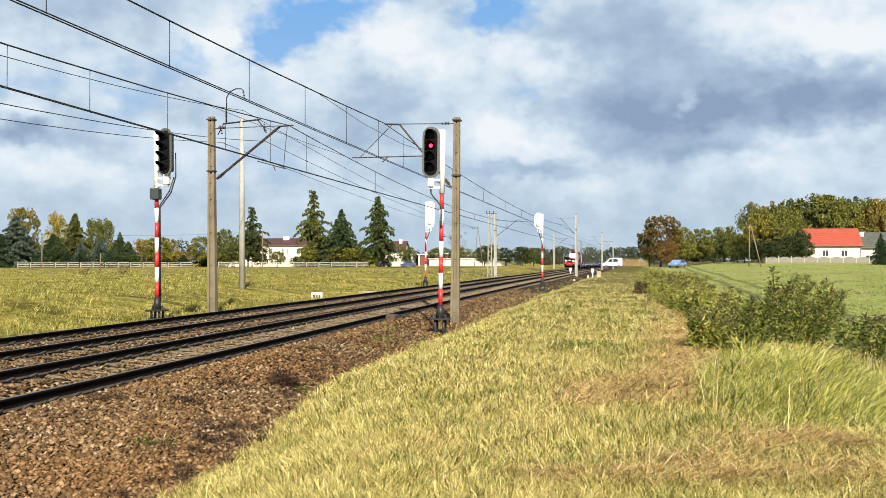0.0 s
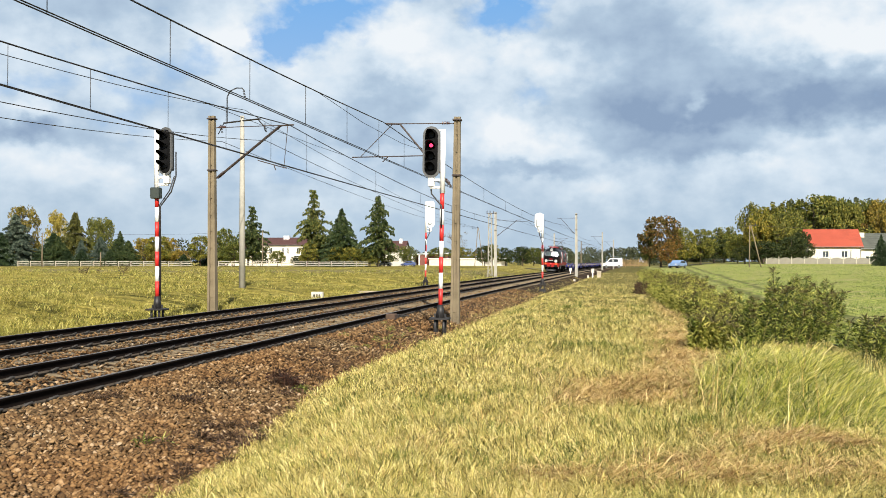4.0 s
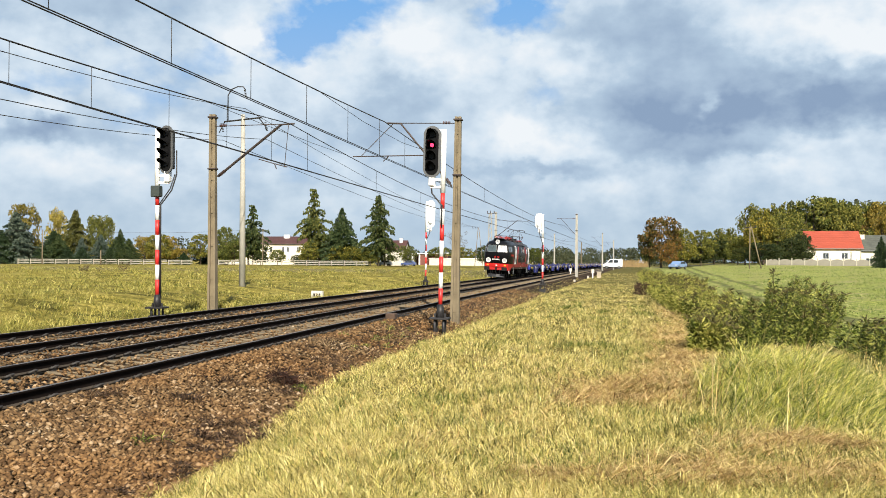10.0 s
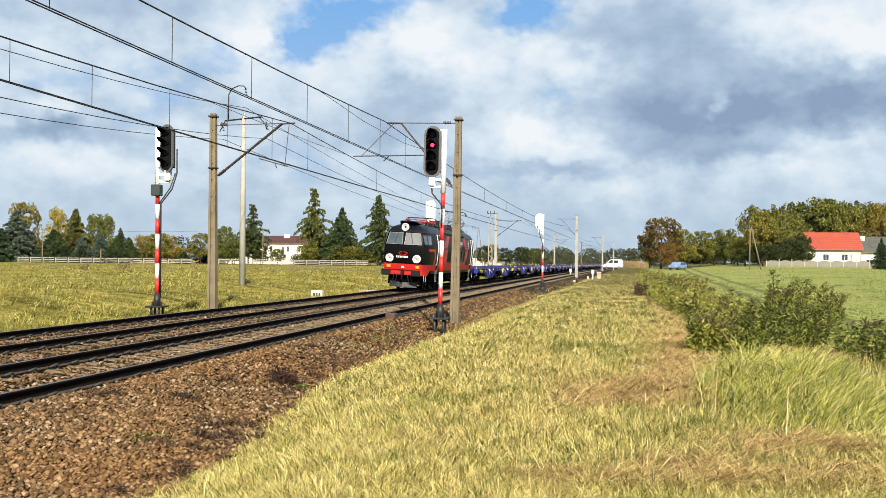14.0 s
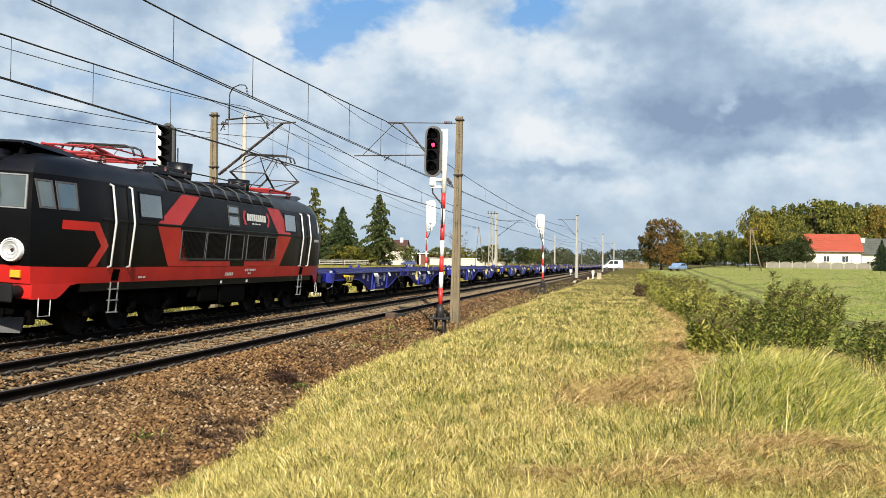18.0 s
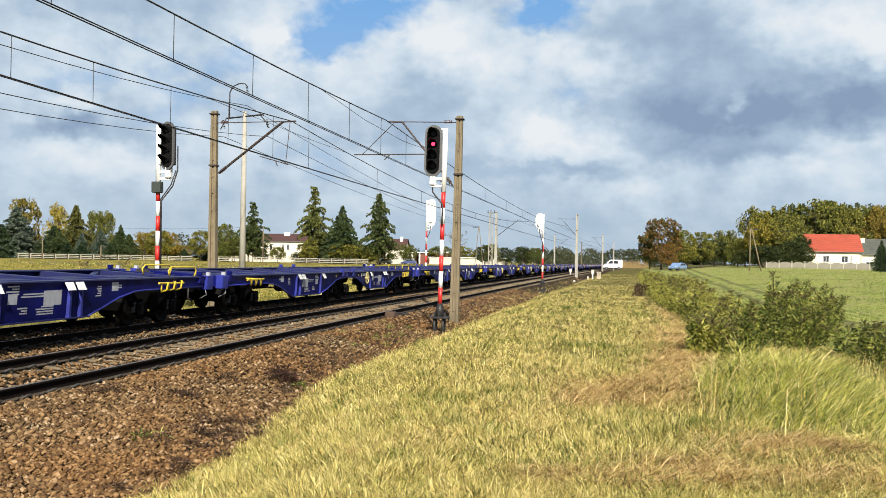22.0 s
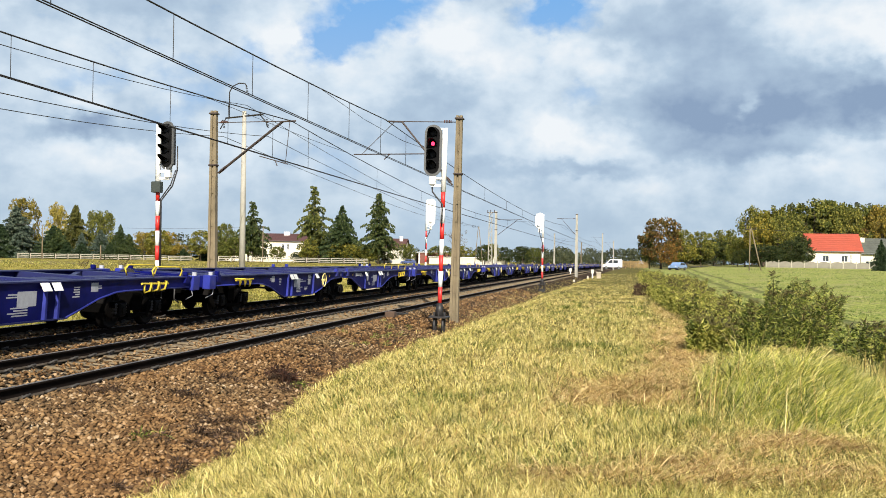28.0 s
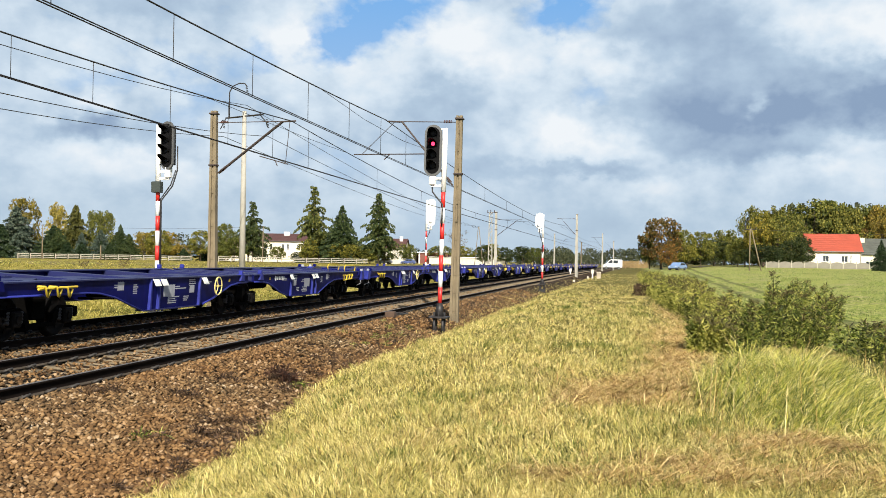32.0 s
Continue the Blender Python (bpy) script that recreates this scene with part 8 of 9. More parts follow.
def trunk_mesh(rng, conifer, low):
    bm = BM()
    pts = [(0, 0, -0.03), (rng.normal(0, 0.006), rng.normal(0, 0.006), 0.25), (rng.normal(0, 0.012), rng.normal(0, 0.012), 0.6), (0, 0, 0.95 if conifer else 0.85)]
    rs = [0.022, 0.017, 0.010, 0.002]
    for (a, b), (r0, r1) in zip(zip(pts, pts[1:]), zip(rs, rs[1:])):
        tube(bm, a, b, r0 * (0.8 if conifer else 1.2), r1 * (0.8 if conifer else 1.2), 7)
    if not conifer:
        for i in range(9):
            z = rng.uniform(0.18, 0.6)
            a = i * 0.7 * 3.14 + rng.uniform(0, 1)
            L = rng.uniform(0.22, 0.38)
            e = (math.cos(a) * L, math.sin(a) * L, z + rng.uniform(0.12, 0.3))
            tube(bm, (0, 0, z), e, 0.010, 0.002, 5)
            e2 = (e[0] * 0.7 + rng.normal(0, 0.1), e[1] * 0.7 + rng.normal(0, 0.1), e[2] + 0.12)
            tube(bm, (e[0] * 0.55, e[1] * 0.55, z + (e[2] - z) * 0.55), e2, 0.005, 0.001, 4)
    return mesh_of("trunk", tidy(bm), C_BARK)


SHAPES = {}


def tree_shapes(kind):
    if kind not in SHAPES:
        rng = np.random.default_rng(100 + len(SHAPES))
        con = kind.startswith("spruce") or kind == "pine"
        out = []
        for i in range(3):
            if kind == "spruce_tall":
                v = crown_cone(rng, 0.20, 2300, 0.6)
            elif kind == "pine":
                v = crown_round(rng, 900)
                v[:, 2] = 0.35 + v[:, 2] * 0.65
            elif con:
                v = crown_cone(rng, 0.03, 2300, 0.22)
            elif kind == "bare":
                v = crown_round(rng, 420, True)
            else:
                v = crown_round(rng, 5600)
            out.append((trunk_mesh(rng, con, 0), soup("crown", v, 4, LEAF[kind])))
        SHAPES[kind] = out
    return SHAPES[kind]


TREES = [
    ("spruce_blue", -149.1, 225, 12.6, 9.0),
    ("gold", -151.5, 232, 14.2, 7.6),
    ("spruce_dark", -151.1, 222, 8.3, 6.1),
    ("birch", -143.8, 235, 13.1, 5.0),
    ("spruce_dark", -140.6, 228, 8.2, 7.4),
    ("spruce_olive", -137.0, 232, 13.6, 7.0),
    ("spruce_dark", -138.6, 227, 7.4, 4.8),
    ("spruce_blue", -131.2, 225, 6.6, 3.2),
    ("spruce_dark", -126.0, 225, 4.6, 2.4),
    ("yellowgreen", -130.1, 234, 11.4, 5.0),
    ("yellowgreen", -133.6, 236, 11.6, 4.6),
    ("spruce_blue", -126.6, 226, 7.3, 4.7),
    ("spruce_dark", -121.4, 226, 8.4, 4.1),
    ("spruce_dark", -121.2, 230, 6.4, 4.8),
    ("gold", -121.2, 238, 6.7, 5.5),
    ("olive", -116.3, 236, 7.2, 6.0),
    ("gold", -115.1, 240, 6.8, 4.3),
    ("spruce_dark", -106.5, 230, 3.2, 2.9),
    ("spruce_dark", -130.5, 224, 4.2, 3.6),
    ("spruce_dark", -122.9, 224, 4.2, 3.5),
    ("spruce_dark", -134.3, 224, 4.2, 3.6),
    ("olive", -108.3, 244, 7.4, 5.5),
    ("olive", -99.9, 240, 9.1, 5.4),
    ("spruce_tall", -91.7, 238, 15.0, 5.8),
    ("olive", -93.5, 240, 6.6, 8.8),
    ("olive", -95.7, 236, 5.8, 5.2),
    ("spruce_tall", -76.2, 240, 19.0, 6.6),
    ("spruce_dark", -68.8, 240, 14.0, 7.7),
    ("spruce_tall", -59.4, 240, 17.5, 7.4),
    ("olive", -75.9, 244, 7.4, 8.2),
    ("olive", -77.0, 238, 5.6, 4.6),
    ("olive", -67.5, 238, 4.7, 7.4),
    ("olive", -59.3, 246, 6.0, 6.9),
    ("olive", -61.5, 240, 4.5, 4.5),
    ("olive", -56.4, 260, 5.1, 4.3),
    ("bare", -31.7, 190, 8.9, 4.8),
    ("dark", -38.0, 280, 5.4, 4.5),
    ("olive", -38.3, 300, 6.2, 4.8),
    ("dark", -34.3, 300, 5.2, 4.1),
    ("dark", -29.1, 300, 5.4, 5.5),
    ("olive", -25.7, 300, 5.2, 4.8),
    ("olive", -59.9, 330, 5.7, 7.7),
    ("olive", -52.1, 330, 5.7, 7.6),
    ("rust", 7.8, 195, 9.2, 7.1),
    ("olive", 11.8, 200, 7.1, 5.5),
    ("olive", 16.0, 205, 6.7, 5.2),
    ("rust", 9.0, 190, 4.6, 3.2),
    ("olive", 5.8, 200, 6.6, 4.1),
    ("dark", 13.3, 206, 4.2, 7.1),
    ("olive", 22.6, 200, 5.1, 4.1),
    ("yellowgreen", 26.3, 196, 8.3, 6.3),
    ("yellowgreen", 29.4, 196, 8.2, 5.9),
    ("dark", 25.7, 188, 3.9, 5.6),
    ("dark", 33.4, 193, 5.4, 4.0),
    ("dark", 31.2, 191, 4.6, 4.6),
    ("olive", 33.7, 210, 9.9, 6.3),
    ("olive", 42.3, 230, 13.5, 9.6),
    ("olive", 46.8, 232, 13.6, 9.2),
    ("yellowgreen", 48.5, 226, 11.7, 6.9),
    ("olive", 53.4, 232, 12.6, 7.1),
    ("gold", 55.3, 228, 12.3, 5.9),
    ("rust", 48.4, 215, 7.7, 4.0),
    ("pine", 36.3, 240, 12.8, 3.3),
    ("pine", 38.9, 240, 12.5, 2.8),
    ("pine", 41.6, 240, 13.4, 3.3),
    ("pine", 53.0, 245, 14.7, 2.6),
    ("gold", 52.7, 215, 9.4, 5.1),
    ("dark", 22.8, 190, 3.1, 4.4),
    ("dark", 28.6, 191, 3.6, 4.6),
    ("spruce_dark", 39.2, 160, 4.7, 2.1),
    ("olive", 25.9, 260, 4.6, 4.2),
    ("olive", -97.5, 236, 4.2, 4.0),
    ("dark", -89.5, 238, 3.2, 3.4),
    ("olive", -85.0, 238, 3.8, 3.6),
]


def plant_trees():
    rnd = random.Random(77)
    for i, (kind, x, y, h, w) in enumerate(TREES):
        trunk, crown = tree_shapes(kind)[i % 3]
        cat, label = TREE_WORDS[kind]
        where = " by the white fence" if x < -40 else (" near the houses" if x > 15 else (" beyond the field" if x > 0 else " far beside the line"))
        t = thing("tree" if cat == "tree" else cat, label + where, cat, None, "trees")
        z = ground_z(x, y)
        stretch = 1.12 if cat == "tree" and kind != "bare" else 1.04
        t.matrix_basis = Matrix.Translation((x, y, z - 0.1)) @ Matrix.Rotation(rnd.uniform(0, 6.28), 4, "Z") @ Matrix.Diagonal((w * (1.5 if cat == "spruce" else 1.32), w * (1.5 if cat == "spruce" else 1.32), h * stretch, 1))
        share("trunk", trunk, t, Matrix())
        share("crown", crown, t, Matrix())


rnd_ = random.Random(31)
for _i in range(40):     # undergrowth along the fence
    _x = -205 + _i * 3.6 + rnd_.uniform(-1.5, 1.5)
    if not (-97 < _x < -86):
        TREES.append((rnd_.choice(["olive", "dark", "spruce_dark", "olive", "gold", "dark"]), _x, 239 + (_x + 140) * 0.18 + rnd_.uniform(0, 8), rnd_.uniform(2.6, 5.2), rnd_.uniform(3.6, 6.0)))
for _i in range(26):     # undergrowth of the wood by the cottage
    TREES.append((rnd_.choice(["dark", "olive", "dark", "yellowgreen"]), 20 + _i * 1.7 + rnd_.uniform(-1, 1), 212 + rnd_.uniform(0, 14), rnd_.uniform(4, 8), rnd_.uniform(4.5, 7)))
for _i in range(16):
    TREES.append((rnd_.choice(["olive", "yellowgreen", "olive", "rust"]), 30 + _i * 2.2 + rnd_.uniform(-1, 1), 232 + rnd_.uniform(0, 10), rnd_.uniform(9.5, 13.5), rnd_.uniform(5, 8)))
plant_trees()


def far_woods():
    """Low woods that close the horizon all round."""
    rng = np.random.default_rng(9)
    V = []
    for (x0, y0), (x1, y1), n, h0, h1 in (((-420, 330), (-110, 420), 46, 6, 12), ((-150, 420), (-20, 560), 46, 5, 9), ((-40, 520), (60, 700), 40, 7, 11), ((-30, 330), (-14, 520), 16, 4, 7),
                                          ((8, 300), (60, 300), 16, 5, 8), ((40, 250), (160, 240), 42, 12, 17), ((55, 235), (120, 200), 18, 10, 14), ((60, 700), (700, 600), 60, 12, 20), ((-700, 500), (-400, 330), 40, 10, 18),
                                          ((500, 500), (700, -300), 50, 12, 20), ((-700, 300), (-700, -300), 40, 12, 20), ((-600, -350), (600, -350), 60, 12, 20)):
        for i in range(n):
            k = (i + rng.uniform(-0.4, 0.4)) / n
            x, y = x0 + (x1 - x0) * k + rng.normal(0, 4), y0 + (y1 - y0) * k + rng.normal(0, 7)
            h = rng.uniform(h0, h1)
            m = 340
            p = rng.normal(0, 1, (m, 3))
            p /= np.linalg.norm(p, axis=1)[:, None]
            p *= rng.uniform(0.7, 1.0, m)[:, None]
            w = h * rng.uniform(0.34, 0.6)
            c = np.stack([x + p[:, 0] * w, y + p[:, 1] * w, 0.3 + h * 0.5 + p[:, 2] * h * 0.5], 1)
            V.append(quads_at(c, np.full(m, 0.085 * h), rng))
    ob = new("far_woods", soup("far_woods", np.concatenate(V).reshape(-1, 3), 4, LEAF["far"]))
    tagged(ob, "low dark woods along the horizon", "woods", kind="stuff")


far_woods()


# ------------------------------------------------------------------ houses, fences, vehicles
C_PLASTER = worn("white_plaster", (0.72, 0.66, 0.53), 0.88, 1.0, 0.9, 0, 25, 0.25)
C_TILE_RED = worn("red_roof_sheet", (0.34, 0.066, 0.036), 0.8, 0.6, 0.6, 0, 12, 0.3)
C_TILE_DARK = worn("dark_red_roof", (0.075, 0.032, 0.03), 0.75, 0.6, 0.7, 0, 12, 0.3)
C_TILE_GREY = worn("grey_roof", (0.085, 0.092, 0.078), 0.6, 0.8, 0.85, 0, 10, 0.4)
C_BARN = worn("red_brown_boards", (0.16, 0.06, 0.045), 0.7, 1.0, 0.8, 0, 15, 0.3)
C_WOOD = worn("pale_timber", (0.30, 0.20, 0.085), 0.6, 1.2, 0.85, 0, 10, 0.4)
C_PANE = make_glass("house_pane", (0.03, 0.035, 0.04))
C_FENCE = worn("fence_white", (0.36, 0.335, 0.27), 0.8, 0.8, 0.8)
C_PANEL = worn("fence_concrete", (0.22, 0.205, 0.165), 0.75, 1.2, 0.9, 0, 20, 0.4)


def house(name, label, x0, x1, y0, depth, z, eave, ridge, wall, roof, windows, overhang=0.4, chimney=None, rows=9):
    s = thing(name, label, "house", pose(x0, y0, z))
    w = x1 - x0
    # walls with real openings at the front
    ops = sorted(windows)
    bm = BM()
    xs = sorted({0.0, w} | {o[0] for o in ops} | {o[0] + o[2] for o in ops})
    zs = sorted({0.0, eave} | {o[1] for o in ops} | {o[1] + o[3] for o in ops})
    for a, b in zip(xs, xs[1:]):
        for c, d in zip(zs, zs[1:]):
            if not any(o[0] <= a and b <= o[0] + o[2] and o[1] <= c and d <= o[1] + o[3] for o in ops):
                box(bm, a, b, 0, 0.3, c, d)
    bmesh.ops.remove_doubles(bm, verts=bm.verts, dist=0.001)
    box(bm, 0, w, depth - 0.3, depth, 0, eave)
    for a in (0.0, w - 0.3):
        slab(bm, [(0.301, -0.6), (depth - 0.301, -0.6), (depth - 0.301, eave), (depth / 2, ridge - 0.15), (0.301, eave)], "x", a, a + 0.3)
    box(bm, 0, w, 0, depth, -0.6, -0.002)
    part("wall", tidy(bm), wall, s, "plastered walls")
    for a, b, c, d in ops:
        bm = BM()
        for q in ((a, a + c, b, b + 0.07), (a, a + c, b + d - 0.07, b + d), (a, a + 0.07, b + 0.07, b + d - 0.07), (a + c - 0.07, a + c, b + 0.07, b + d - 0.07), (a + c / 2 - 0.03, a + c / 2 + 0.03, b + 0.07, b + d - 0.07)):
            box(bm, q[0], q[1], 0.08, 0.16, q[2], q[3])
        wd = part("window", tidy(bm), C_WHITE, s, "white framed window")
        bm = BM()
        box(bm, a + 0.07, a + c - 0.07, 0.11, 0.125, b + 0.07, b + d - 0.07)
        part("pane", tidy(bm), C_PANE, wd)
        bm = BM()
        box(bm, a - 0.08, a + c + 0.08, -0.10, 0.08, b - 0.07, b - 0.002)
        part("sill", tidy(bm), C_CONC_LIGHT, wd)
    for sgn in (0, 1):
        bm = BM()
        n = rows
        slope = (ridge - eave) / (depth / 2)
        pts = [(-overhang, eave - slope * overhang + 0.06), (depth / 2, ridge + 0.06)]
        for i in range(n, 0, -1):   # courses step down the slope
            for k, lift in ((i / n, 0.12), ((i - 1) / n, 0.20)):
                ya = -overhang + (depth / 2 + overhang) * k
                pts.append((ya, eave + slope * ya + lift))
        if sgn:
            pts = [(depth - p[0], p[1]) for p in pts]
        slab(bm, pts, "x", -overhang, w + overhang)
        part("roof", tidy(bm), roof, s, "pitched roof")
    if chimney:
        cx, cw, ch, cm = chimney
        bm = BM()
        box(bm, cx, cx + cw, depth * 0.35, depth * 0.35 + 0.6, eave, ridge + ch, 0.02)
        box(bm, cx - 0.06, cx + cw + 0.06, depth * 0.35 - 0.06, depth * 0.35 + 0.66, ridge + ch, ridge + ch + 0.1, 0.02)
        part("chimney", tidy(bm), cm, s)
    bm = BM()
    tube(bm, (-overhang, -overhang - 0.06, eave - 0.12), (w + overhang, -overhang - 0.06, eave - 0.12), 0.07, n=6)
    tube(bm, (w - 0.1, -0.1, 0), (w - 0.1, -0.1, eave - 0.1), 0.05, n=6)
    part("gutter", tidy(bm), C_GREY, s)
    return s


house("house", "white plastered cottage with a bright red roof", 35.9, 45.4, 200, 8.5, 1.75, 3.05, 6.35, C_PLASTER, C_TILE_RED, [(2.5, 0.95, 1.15, 1.2), (5.9, 0.95, 1.2, 1.2), (1.75, 0.75, 0.3, 1.45), (7.45, 0.75, 0.35, 1.5)])
house("shed", "grey-roofed outbuilding with pale walls", 46.0, 52.5, 203, 7, 1.75, 2.7, 5.6, C_PLASTER, C_TILE_GREY, [(0.9, 0.3, 1.4, 0.9)], chimney=(0.4, 0.8, 0.1, C_PLASTER))
house("house", "large white two-storey house with a dark red roof", -100.6, -84.2, 262, 10, 0.5, 5.9, 7.9, C_PLASTER, C_TILE_DARK, [(3.2, 3.6, 0.8, 1.4), (4.6, 3.6, 0.8, 1.4), (8.2, 3.4, 0.7, 1.6), (9.6, 3.4, 0.7, 1.6), (3.2, 0.8, 1.2, 1.4), (7.0, 0.8, 1.2, 1.4), (11.5, 0.8, 1.4, 1.4), (12.6, 3.6, 0.9, 1.4)], chimney=(7.6, 1.6, 0.5, C_WHITE))
house("house", "low white wing with a dark red roof", -112.0, -101.2, 264, 9, 0.5, 4.6, 6.4, C_PLASTER, C_TILE_DARK, [(3.0, 1.0, 1.0, 1.4), (6.5, 1.0, 1.0, 1.4)])
house("house", "small brown-roofed house behind spruces", -64.8, -59.0, 268, 7, 0.5, 4.4, 7.0, C_CONC_LIGHT, C_TILE_DARK, [(1.5, 1.5, 1.0, 1.2)], chimney=(4.0, 0.8, 0.6, C_WHITE))


def barn():
    s = thing("barn", "low red-brown barn with a white frame", "barn", pose(-70.0, 330, 0.45))
    bm = BM()
    box(bm, 3.0, 12.6, 0, 7, -0.5, 3.7)
    part("wall", tidy(bm), C_BARN, s, "red-brown board wall")
    bm = BM()
    slab(bm, [(-0.2, 3.72), (12.8, 4.02), (12.8, 4.25), (-0.2, 3.95)], "y", -0.5, 7.4)
    part("roof", tidy(bm), C_WHITE, s, "pale flat roof")
    for a, b, c, d in ((-0.1, 0.4, -0.5, 3.72), (2.5, 3.0, -0.5, 3.72)):
        bm = BM()
        box(bm, a, b, 0.0, 7, c, d)
        part("door_post", tidy(bm), C_WHITE, s)
    bm = BM()
    box(bm, 0.4, 2.5, 6.6, 7.0, -0.5, 3.7)
    part("back_wall", tidy(bm), C_BARN, s)


barn()


def long_wall():
    s = thing("long_shed", "long low pale shed", "shed", pose(-58.0, 300, 0.45))
    bm = BM()
    box(bm, 0, 23.8, 0, 4, -0.5, 2.2)
    part("wall", tidy(bm), C_CONC_LIGHT, s)
    bm = BM()
    slab(bm, [(-0.3, 2.2), (24.1, 2.2), (24.1, 2.36), (-0.3, 2.36)], "y", -0.3, 4.3)
    part("roof", tidy(bm), C_WHITE, s)


long_wall()


def white_fence():
    """Pale rail fence along the meadow's far side."""
    s = thing("rail_fence", "long pale rail fence along the meadow", "fence")
    bm = BM()
    box(bm, -0.09, 0.09, -0.09, 0.09, -0.3, 1.30, 0.01)
    post = mesh_of("post", tidy(bm), C_FENCE)
    bm = BM()
    box(bm, 0.09, 2.91, -0.05, 0.05, -0.08, 0.08)
    rail = mesh_of("rail", tidy(bm), C_FENCE)
    x = -144.0
    while x < -60:
        if not -105 < x < -98:
            y = 219 + (x + 140) * 0.18
            z = ground_z(x, y)
            share("post", post, s, Matrix.Translation((x, y, z)))
            for h in (0.35, 0.78, 1.18):
                share("rail", rail, s, Matrix.Translation((x, y, z + h)))
        x += 3.0
    return s


white_fence()


def panel_fence():
    s = thing("panel_fence", "grey concrete panel fence with arched tops", "fence")
    bm = BM()
    box(bm, -0.09, 0.09, -0.09, 0.09, -0.6, 1.22, 0.015)
    post = mesh_of("post", tidy(bm), C_FENCE)
    bm = BM()
    n = 8
    slab(bm, [(0.09, -0.6), (2.11, -0.6)] + [(2.11 - 2.02 * i / n, 0.82 + 0.26 * math.sin(math.pi * i / n)) for i in range(n + 1)], "y", -0.04, 0.04)
    panel = mesh_of("panel", tidy(bm), C_PANEL)
    bm = BM()
    slab(bm, [(0.12, 0.10), (2.08, 0.10), (2.08, 0.20), (0.12, 0.20)], "y", -0.07, -0.042)
    slab(bm, [(0.30, 0.30), (1.9, 0.30)] + [(1.9 - 1.6 * i / n, 0.62 + 0.22 * math.sin(math.pi * i / n)) for i in range(n + 1)], "y", -0.06, -0.042)
    raised = mesh_of("raised_pattern", tidy(bm), C_PANEL)
    for i in range(16):
        x, y = 26.0 + i * 2.2, 186.0
        z = 1.52
        share("post", post, s, Matrix.Translation((x, y, z)))
        p = share("panel", panel, s, Matrix.Translation((x, y, z)))
        share("raised_pattern", raised, p, Matrix())


panel_fence()


def vehicle(name, label, m, L, W, H, paint, van=False):
    """A parked car or a pick-up seen from afar. Origin on the ground at its middle; -x is its front."""
    s = thing(name, label, "van" if van else "car", m)
    bm = BM()
    if van:
        prof = [(-L / 2, 0.45), (-L / 2, 0.95), (-L / 2 + 0.75, 1.18), (-L / 2 + 1.35, H - 0.06), (-L / 2 + 1.7, H), (L / 2 - 0.1, H), (L / 2, H - 0.12), (L / 2, 0.45)]
    else:
        prof = [(-L / 2, 0.35), (-L / 2, 0.75), (-L * 0.22, 0.92), (-L * 0.08, H - 0.03), (L * 0.22, H), (L * 0.42, 0.98), (L / 2, 0.90), (L / 2, 0.35)]
    slab(bm, prof, "y", -W / 2, W / 2)
    bmesh.ops.bevel(bm, geom=bm.edges[:], offset=0.06, segments=2, affect="EDGES")
    part("body", tidy(bm), paint, s)
    if van:
        wins = [[(-L / 2 + 0.95, 1.25), (-L / 2 + 1.42, H - 0.16), (-L / 2 + 1.95, H - 0.16), (-L / 2 + 1.95, 1.25)], [(-L / 2 + 2.1, 1.25), (-L / 2 + 2.1, H - 0.16), (-L / 2 + 3.0, H - 0.16), (-L / 2 + 3.0, 1.25)]]
    else:
        wins = [[(-L * 0.17, 0.95), (-L * 0.06, H - 0.12), (L * 0.06, H - 0.11), (L * 0.06, 0.95)], [(L * 0.08, 0.95), (L * 0.08, H - 0.11), (L * 0.20, H - 0.10), (L * 0.34, 0.97)]]
    for w in wins:
        bm = BM()
        slab(bm, w, "y", -W / 2 - 0.012, W / 2 + 0.012)
        part("side_window", tidy(bm), C_PANE, s)
    for sx in (-L * 0.32, L * 0.32):
        for sy in (-1, 1):
            bm = BM()
            tube(bm, (sx, sy * (W / 2 - 0.18), 0.33), (sx, sy * (W / 2 + 0.01), 0.33), 0.33, n=16)
            wh = part("wheel", tidy(bm), C_BLACK, s)
            bm = BM()
            tube(bm, (sx, sy * (W / 2 + 0.01), 0.33), (sx, sy * (W / 2 + 0.02), 0.33), 0.19, n=12)
            part("rim", tidy(bm), C_GREY, wh)
    for sy in (-1, 1):
        bm = BM()
        box(bm, -L / 2 - 0.02, -L / 2 + 0.05, sy * W * 0.36 - 0.14, sy * W * 0.36 + 0.14, 0.62, 0.78, 0.02)
        part("headlight", tidy(bm), C_CHROME, s)
    return s


C_CAR_WHITE = gloss("car_white", (0.78, 0.78, 0.77), 0.3, 0.5, (0.5, 0.48, 0.44), 0.2)
C_CAR_BLUE = gloss("car_blue", (0.17, 0.27, 0.46), 0.25, 0.6, (0.2, 0.2, 0.25), 0.2)
C_CAR_NAVY = gloss("car_navy", (0.05, 0.08, 0.22), 0.25, 0.6, (0.1, 0.1, 0.12), 0.2)
vehicle("van", "white crew-cab van waiting at the crossing", pose(-1.45, 205, 0.45), 3.9, 1.9, 2.05, C_CAR_WHITE, True)
vehicle("car", "light blue car on the road beyond the field", pose(10.3, 184, ground_z(10.3, 184), 0, 0, 62), 4.2, 1.75, 1.45, C_CAR_BLUE)
vehicle("car", "white car parked at the end of the fence", pose(-60.3, 250, 0.45), 4.2, 1.75, 1.55, C_CAR_WHITE)
vehicle("car", "dark blue car parked near the barn", pose(-55.5, 258, 0.45), 4.0, 1.75, 1.45, C_CAR_NAVY)


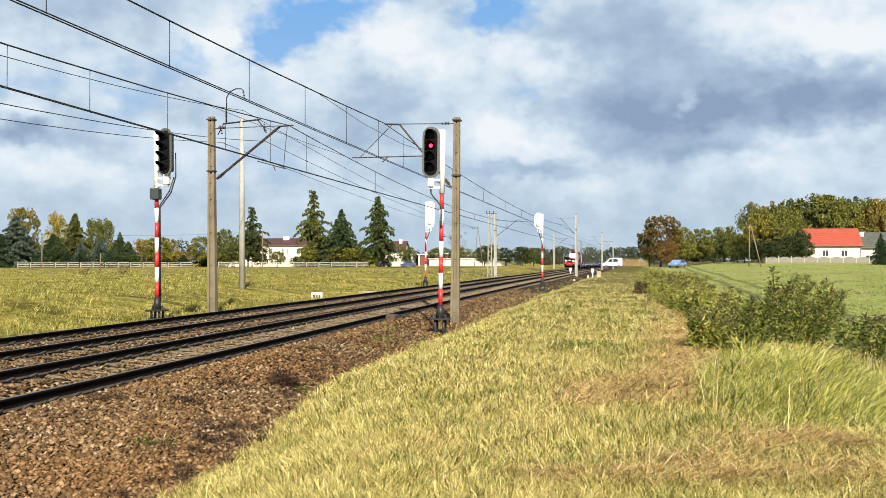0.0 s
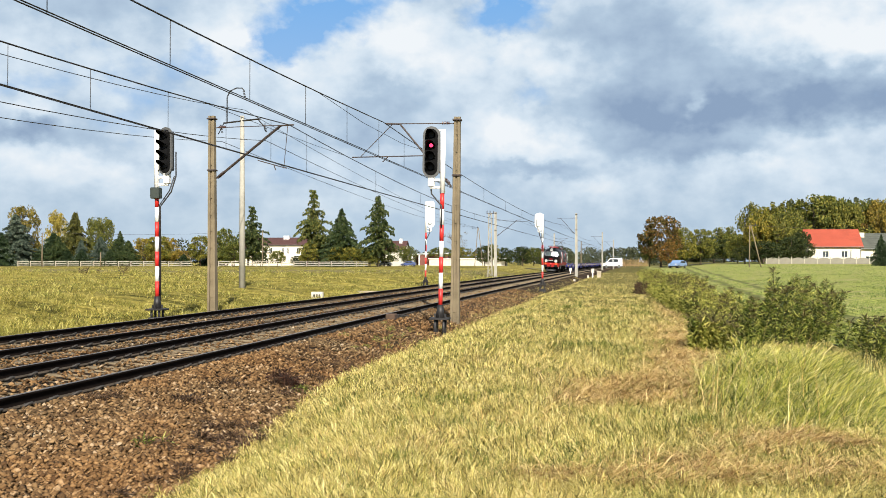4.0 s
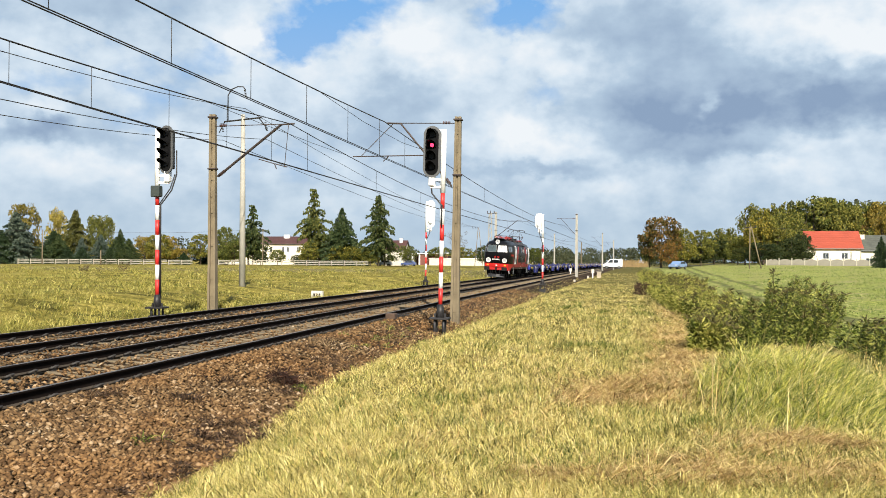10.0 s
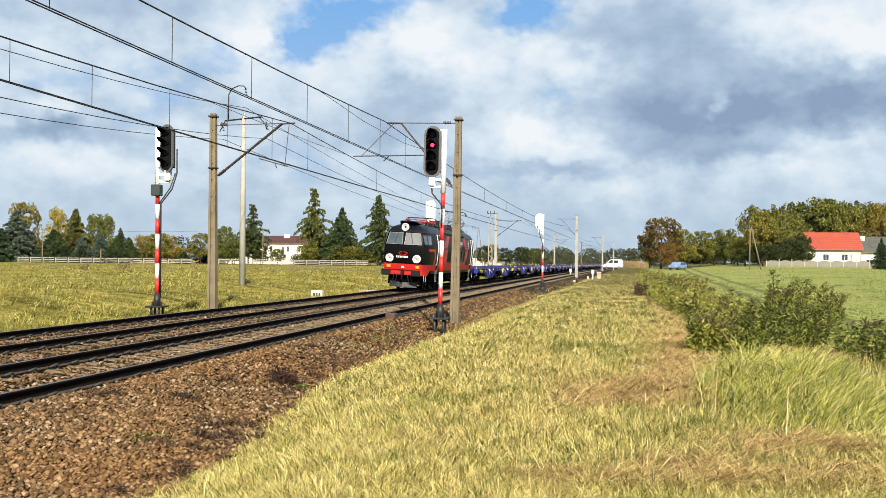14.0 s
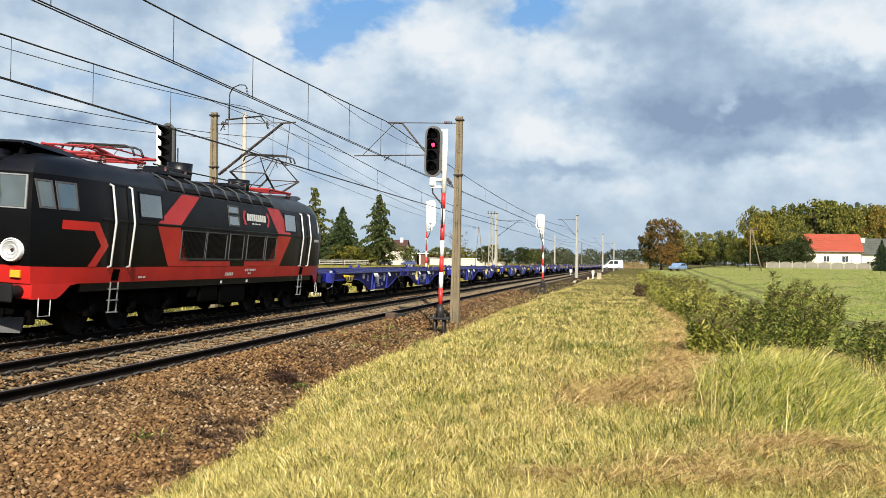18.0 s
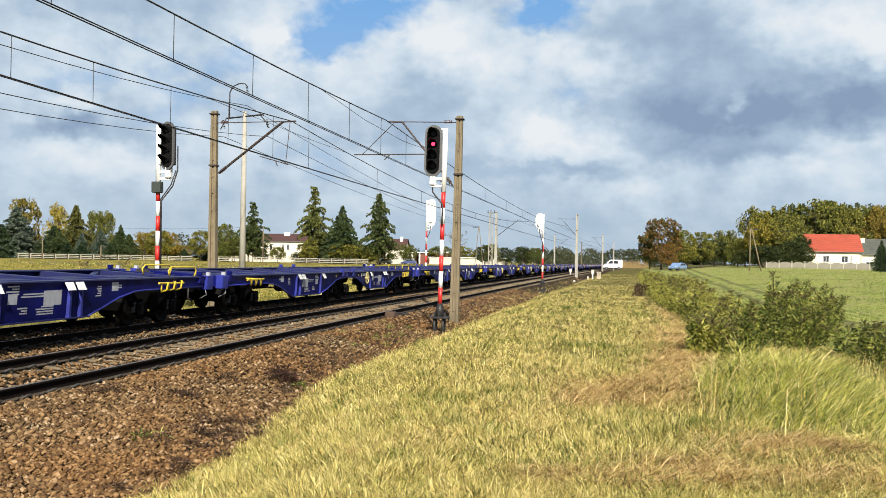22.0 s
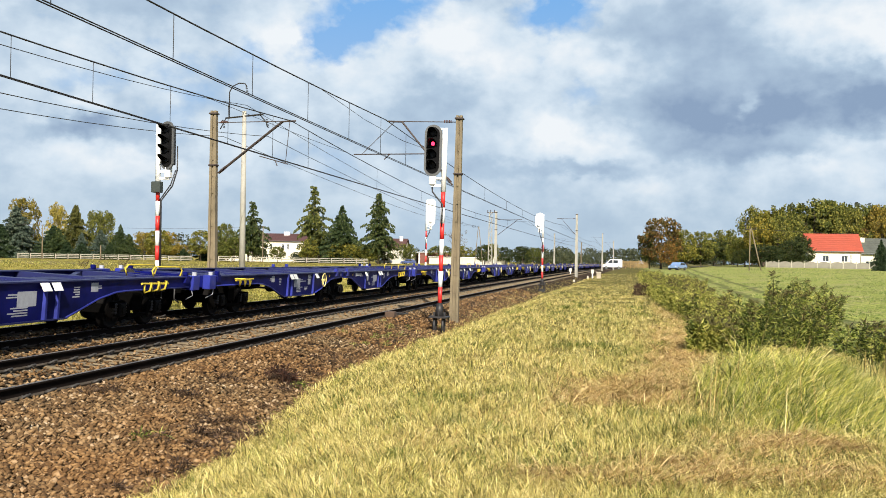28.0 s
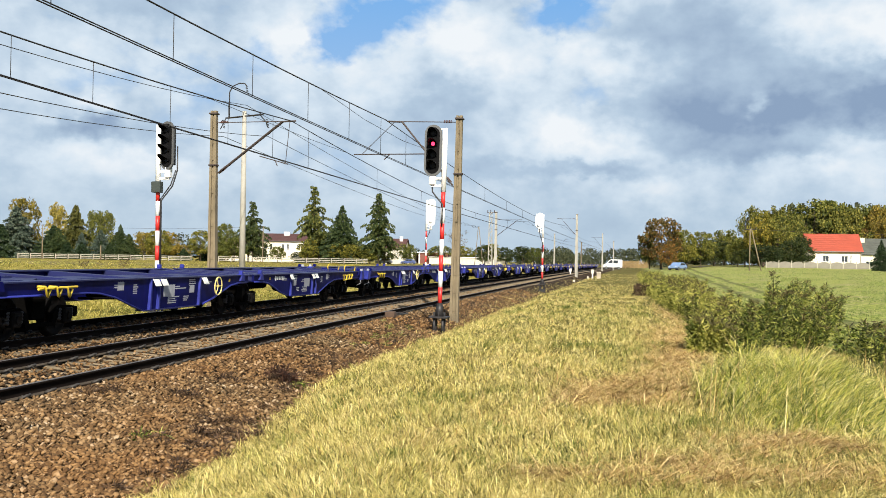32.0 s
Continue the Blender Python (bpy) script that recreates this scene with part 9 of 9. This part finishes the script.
def timber_stack():
    s = thing("timber_stack", "stack of sawn pale timber beside the road", "timber stack", pose(0.4, 215, 0.75))
    rnd = random.Random(5)
    bm = BM()
    box(bm, 0, 5.4, 0, 0.12, 0, 0.11, 0.006)
    board = mesh_of("board", tidy(bm), C_WOOD)
    for lay in range(7):
        for row in range(6):
            share("board", board, s, Matrix.Translation((rnd.uniform(-0.25, 0.25), row * 0.22, 0.15 + lay * 0.20)) @ Matrix.Rotation(rnd.uniform(-0.015, 0.015), 4, "Z"))
    for x in (0.8, 2.7, 4.6):
        bm = BM()
        box(bm, x - 0.06, x + 0.06, -0.05, 1.3, -0.5, 0.14)
        part("bearer", tidy(bm), C_WOOD, s)
    for x in (0.3, 1.9, 3.5, 5.1):
        bm = BM()
        box(bm, x - 0.05, x + 0.05, -0.12, -0.02, -0.3, 1.75)
        part("stake", tidy(bm), C_WOOD, s)


timber_stack()


def crossing_road():
    m = Mat("old_asphalt", 0.85, 0, 0.3)
    w = m.world_co()
    m.color(m.ramp(m.noise(2.0, 6, 0.65, w), [(0.3, (0.07, 0.068, 0.064)), (0.7, (0.13, 0.125, 0.115))])).bump(m.noise(40, 3, 0.6, w), 0.4, 0.01)
    pts = [(-90, 236), (-40, 222), (-20, 213), (-12, 207), (-6, 205), (0, 206), (8, 211), (20, 216), (60, 222), (140, 224)]
    vs, qs = [], []
    for i, (x, y) in enumerate(pts):
        for d in (-2.6, 2.6):
            u = x - swerve(y)
            z = 0.012 if -14 < u < -6.5 else ground_z(x, y + d) + 0.05
            vs.append((x, y + d, z))
    for i in range(len(pts) - 1):
        qs.append((2 * i, 2 * i + 2, 2 * i + 3, 2 * i + 1))
    ob = new("road", indexed("road", vs, qs, m.m, True))
    tagged(ob, "narrow grey asphalt road over the level crossing", "road", kind="structure")


crossing_road()


# ------------------------------------------------------------------ what moves
TRAIN = [(0, 212.0), (3, 177.0), (6, 142.5), (9, 109.1), (11, 86.8), (13, 66.0), (14.5, 51.0), (17, 26.8), (18, 17.2), (19, 7.5), (20, -2.2), (22, -20.85), (25, -48.8), (28, -76.55), (30, -95.3), (32, -114.05)]


def train_y(t):
    """Where the front buffers are, smoothly between the known times."""
    ts = [a for a, _ in TRAIN]
    vs = [b for _, b in TRAIN]
    i = min(max(sum(1 for a in ts if a <= t) - 1, 0), len(ts) - 2)
    def slope(j):
        a, b = max(j - 1, 0), min(j + 1, len(ts) - 1)
        return (vs[b] - vs[a]) / (ts[b] - ts[a])
    h = ts[i + 1] - ts[i]
    k = (t - ts[i]) / h
    return ((2 * k**3 - 3 * k**2 + 1) * vs[i] + (k**3 - 2 * k**2 + k) * h * slope(i)
            + (-2 * k**3 + 3 * k**2) * vs[i + 1] + (k**3 - k**2) * h * slope(i + 1))


def motions():
    times = [i * 0.5 for i in range(65)]
    for ob, back in TRAIN_THINGS:
        walk(ob, [(t, track_pose(2, train_y(t) + back)) for t in times])
    for wheels, radius in WHEELS:
        first = wheels[0]
        rows = []
        for f in range(0, 961):
            t = f / 30
            rows.append((t, Matrix.Rotation((train_y(0) - train_y(t)) / radius % (2 * math.pi), 4, "X")))
        walk(first, rows)
        for w in wheels[1:]:
            w.rotation_mode = "QUATERNION"
            w.animation_data_create()
            w.animation_data.action = first.animation_data.action
            w.animation_data.action_slot = first.animation_data.action_slot
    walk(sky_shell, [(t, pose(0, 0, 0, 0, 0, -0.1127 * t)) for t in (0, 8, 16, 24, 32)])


motions()
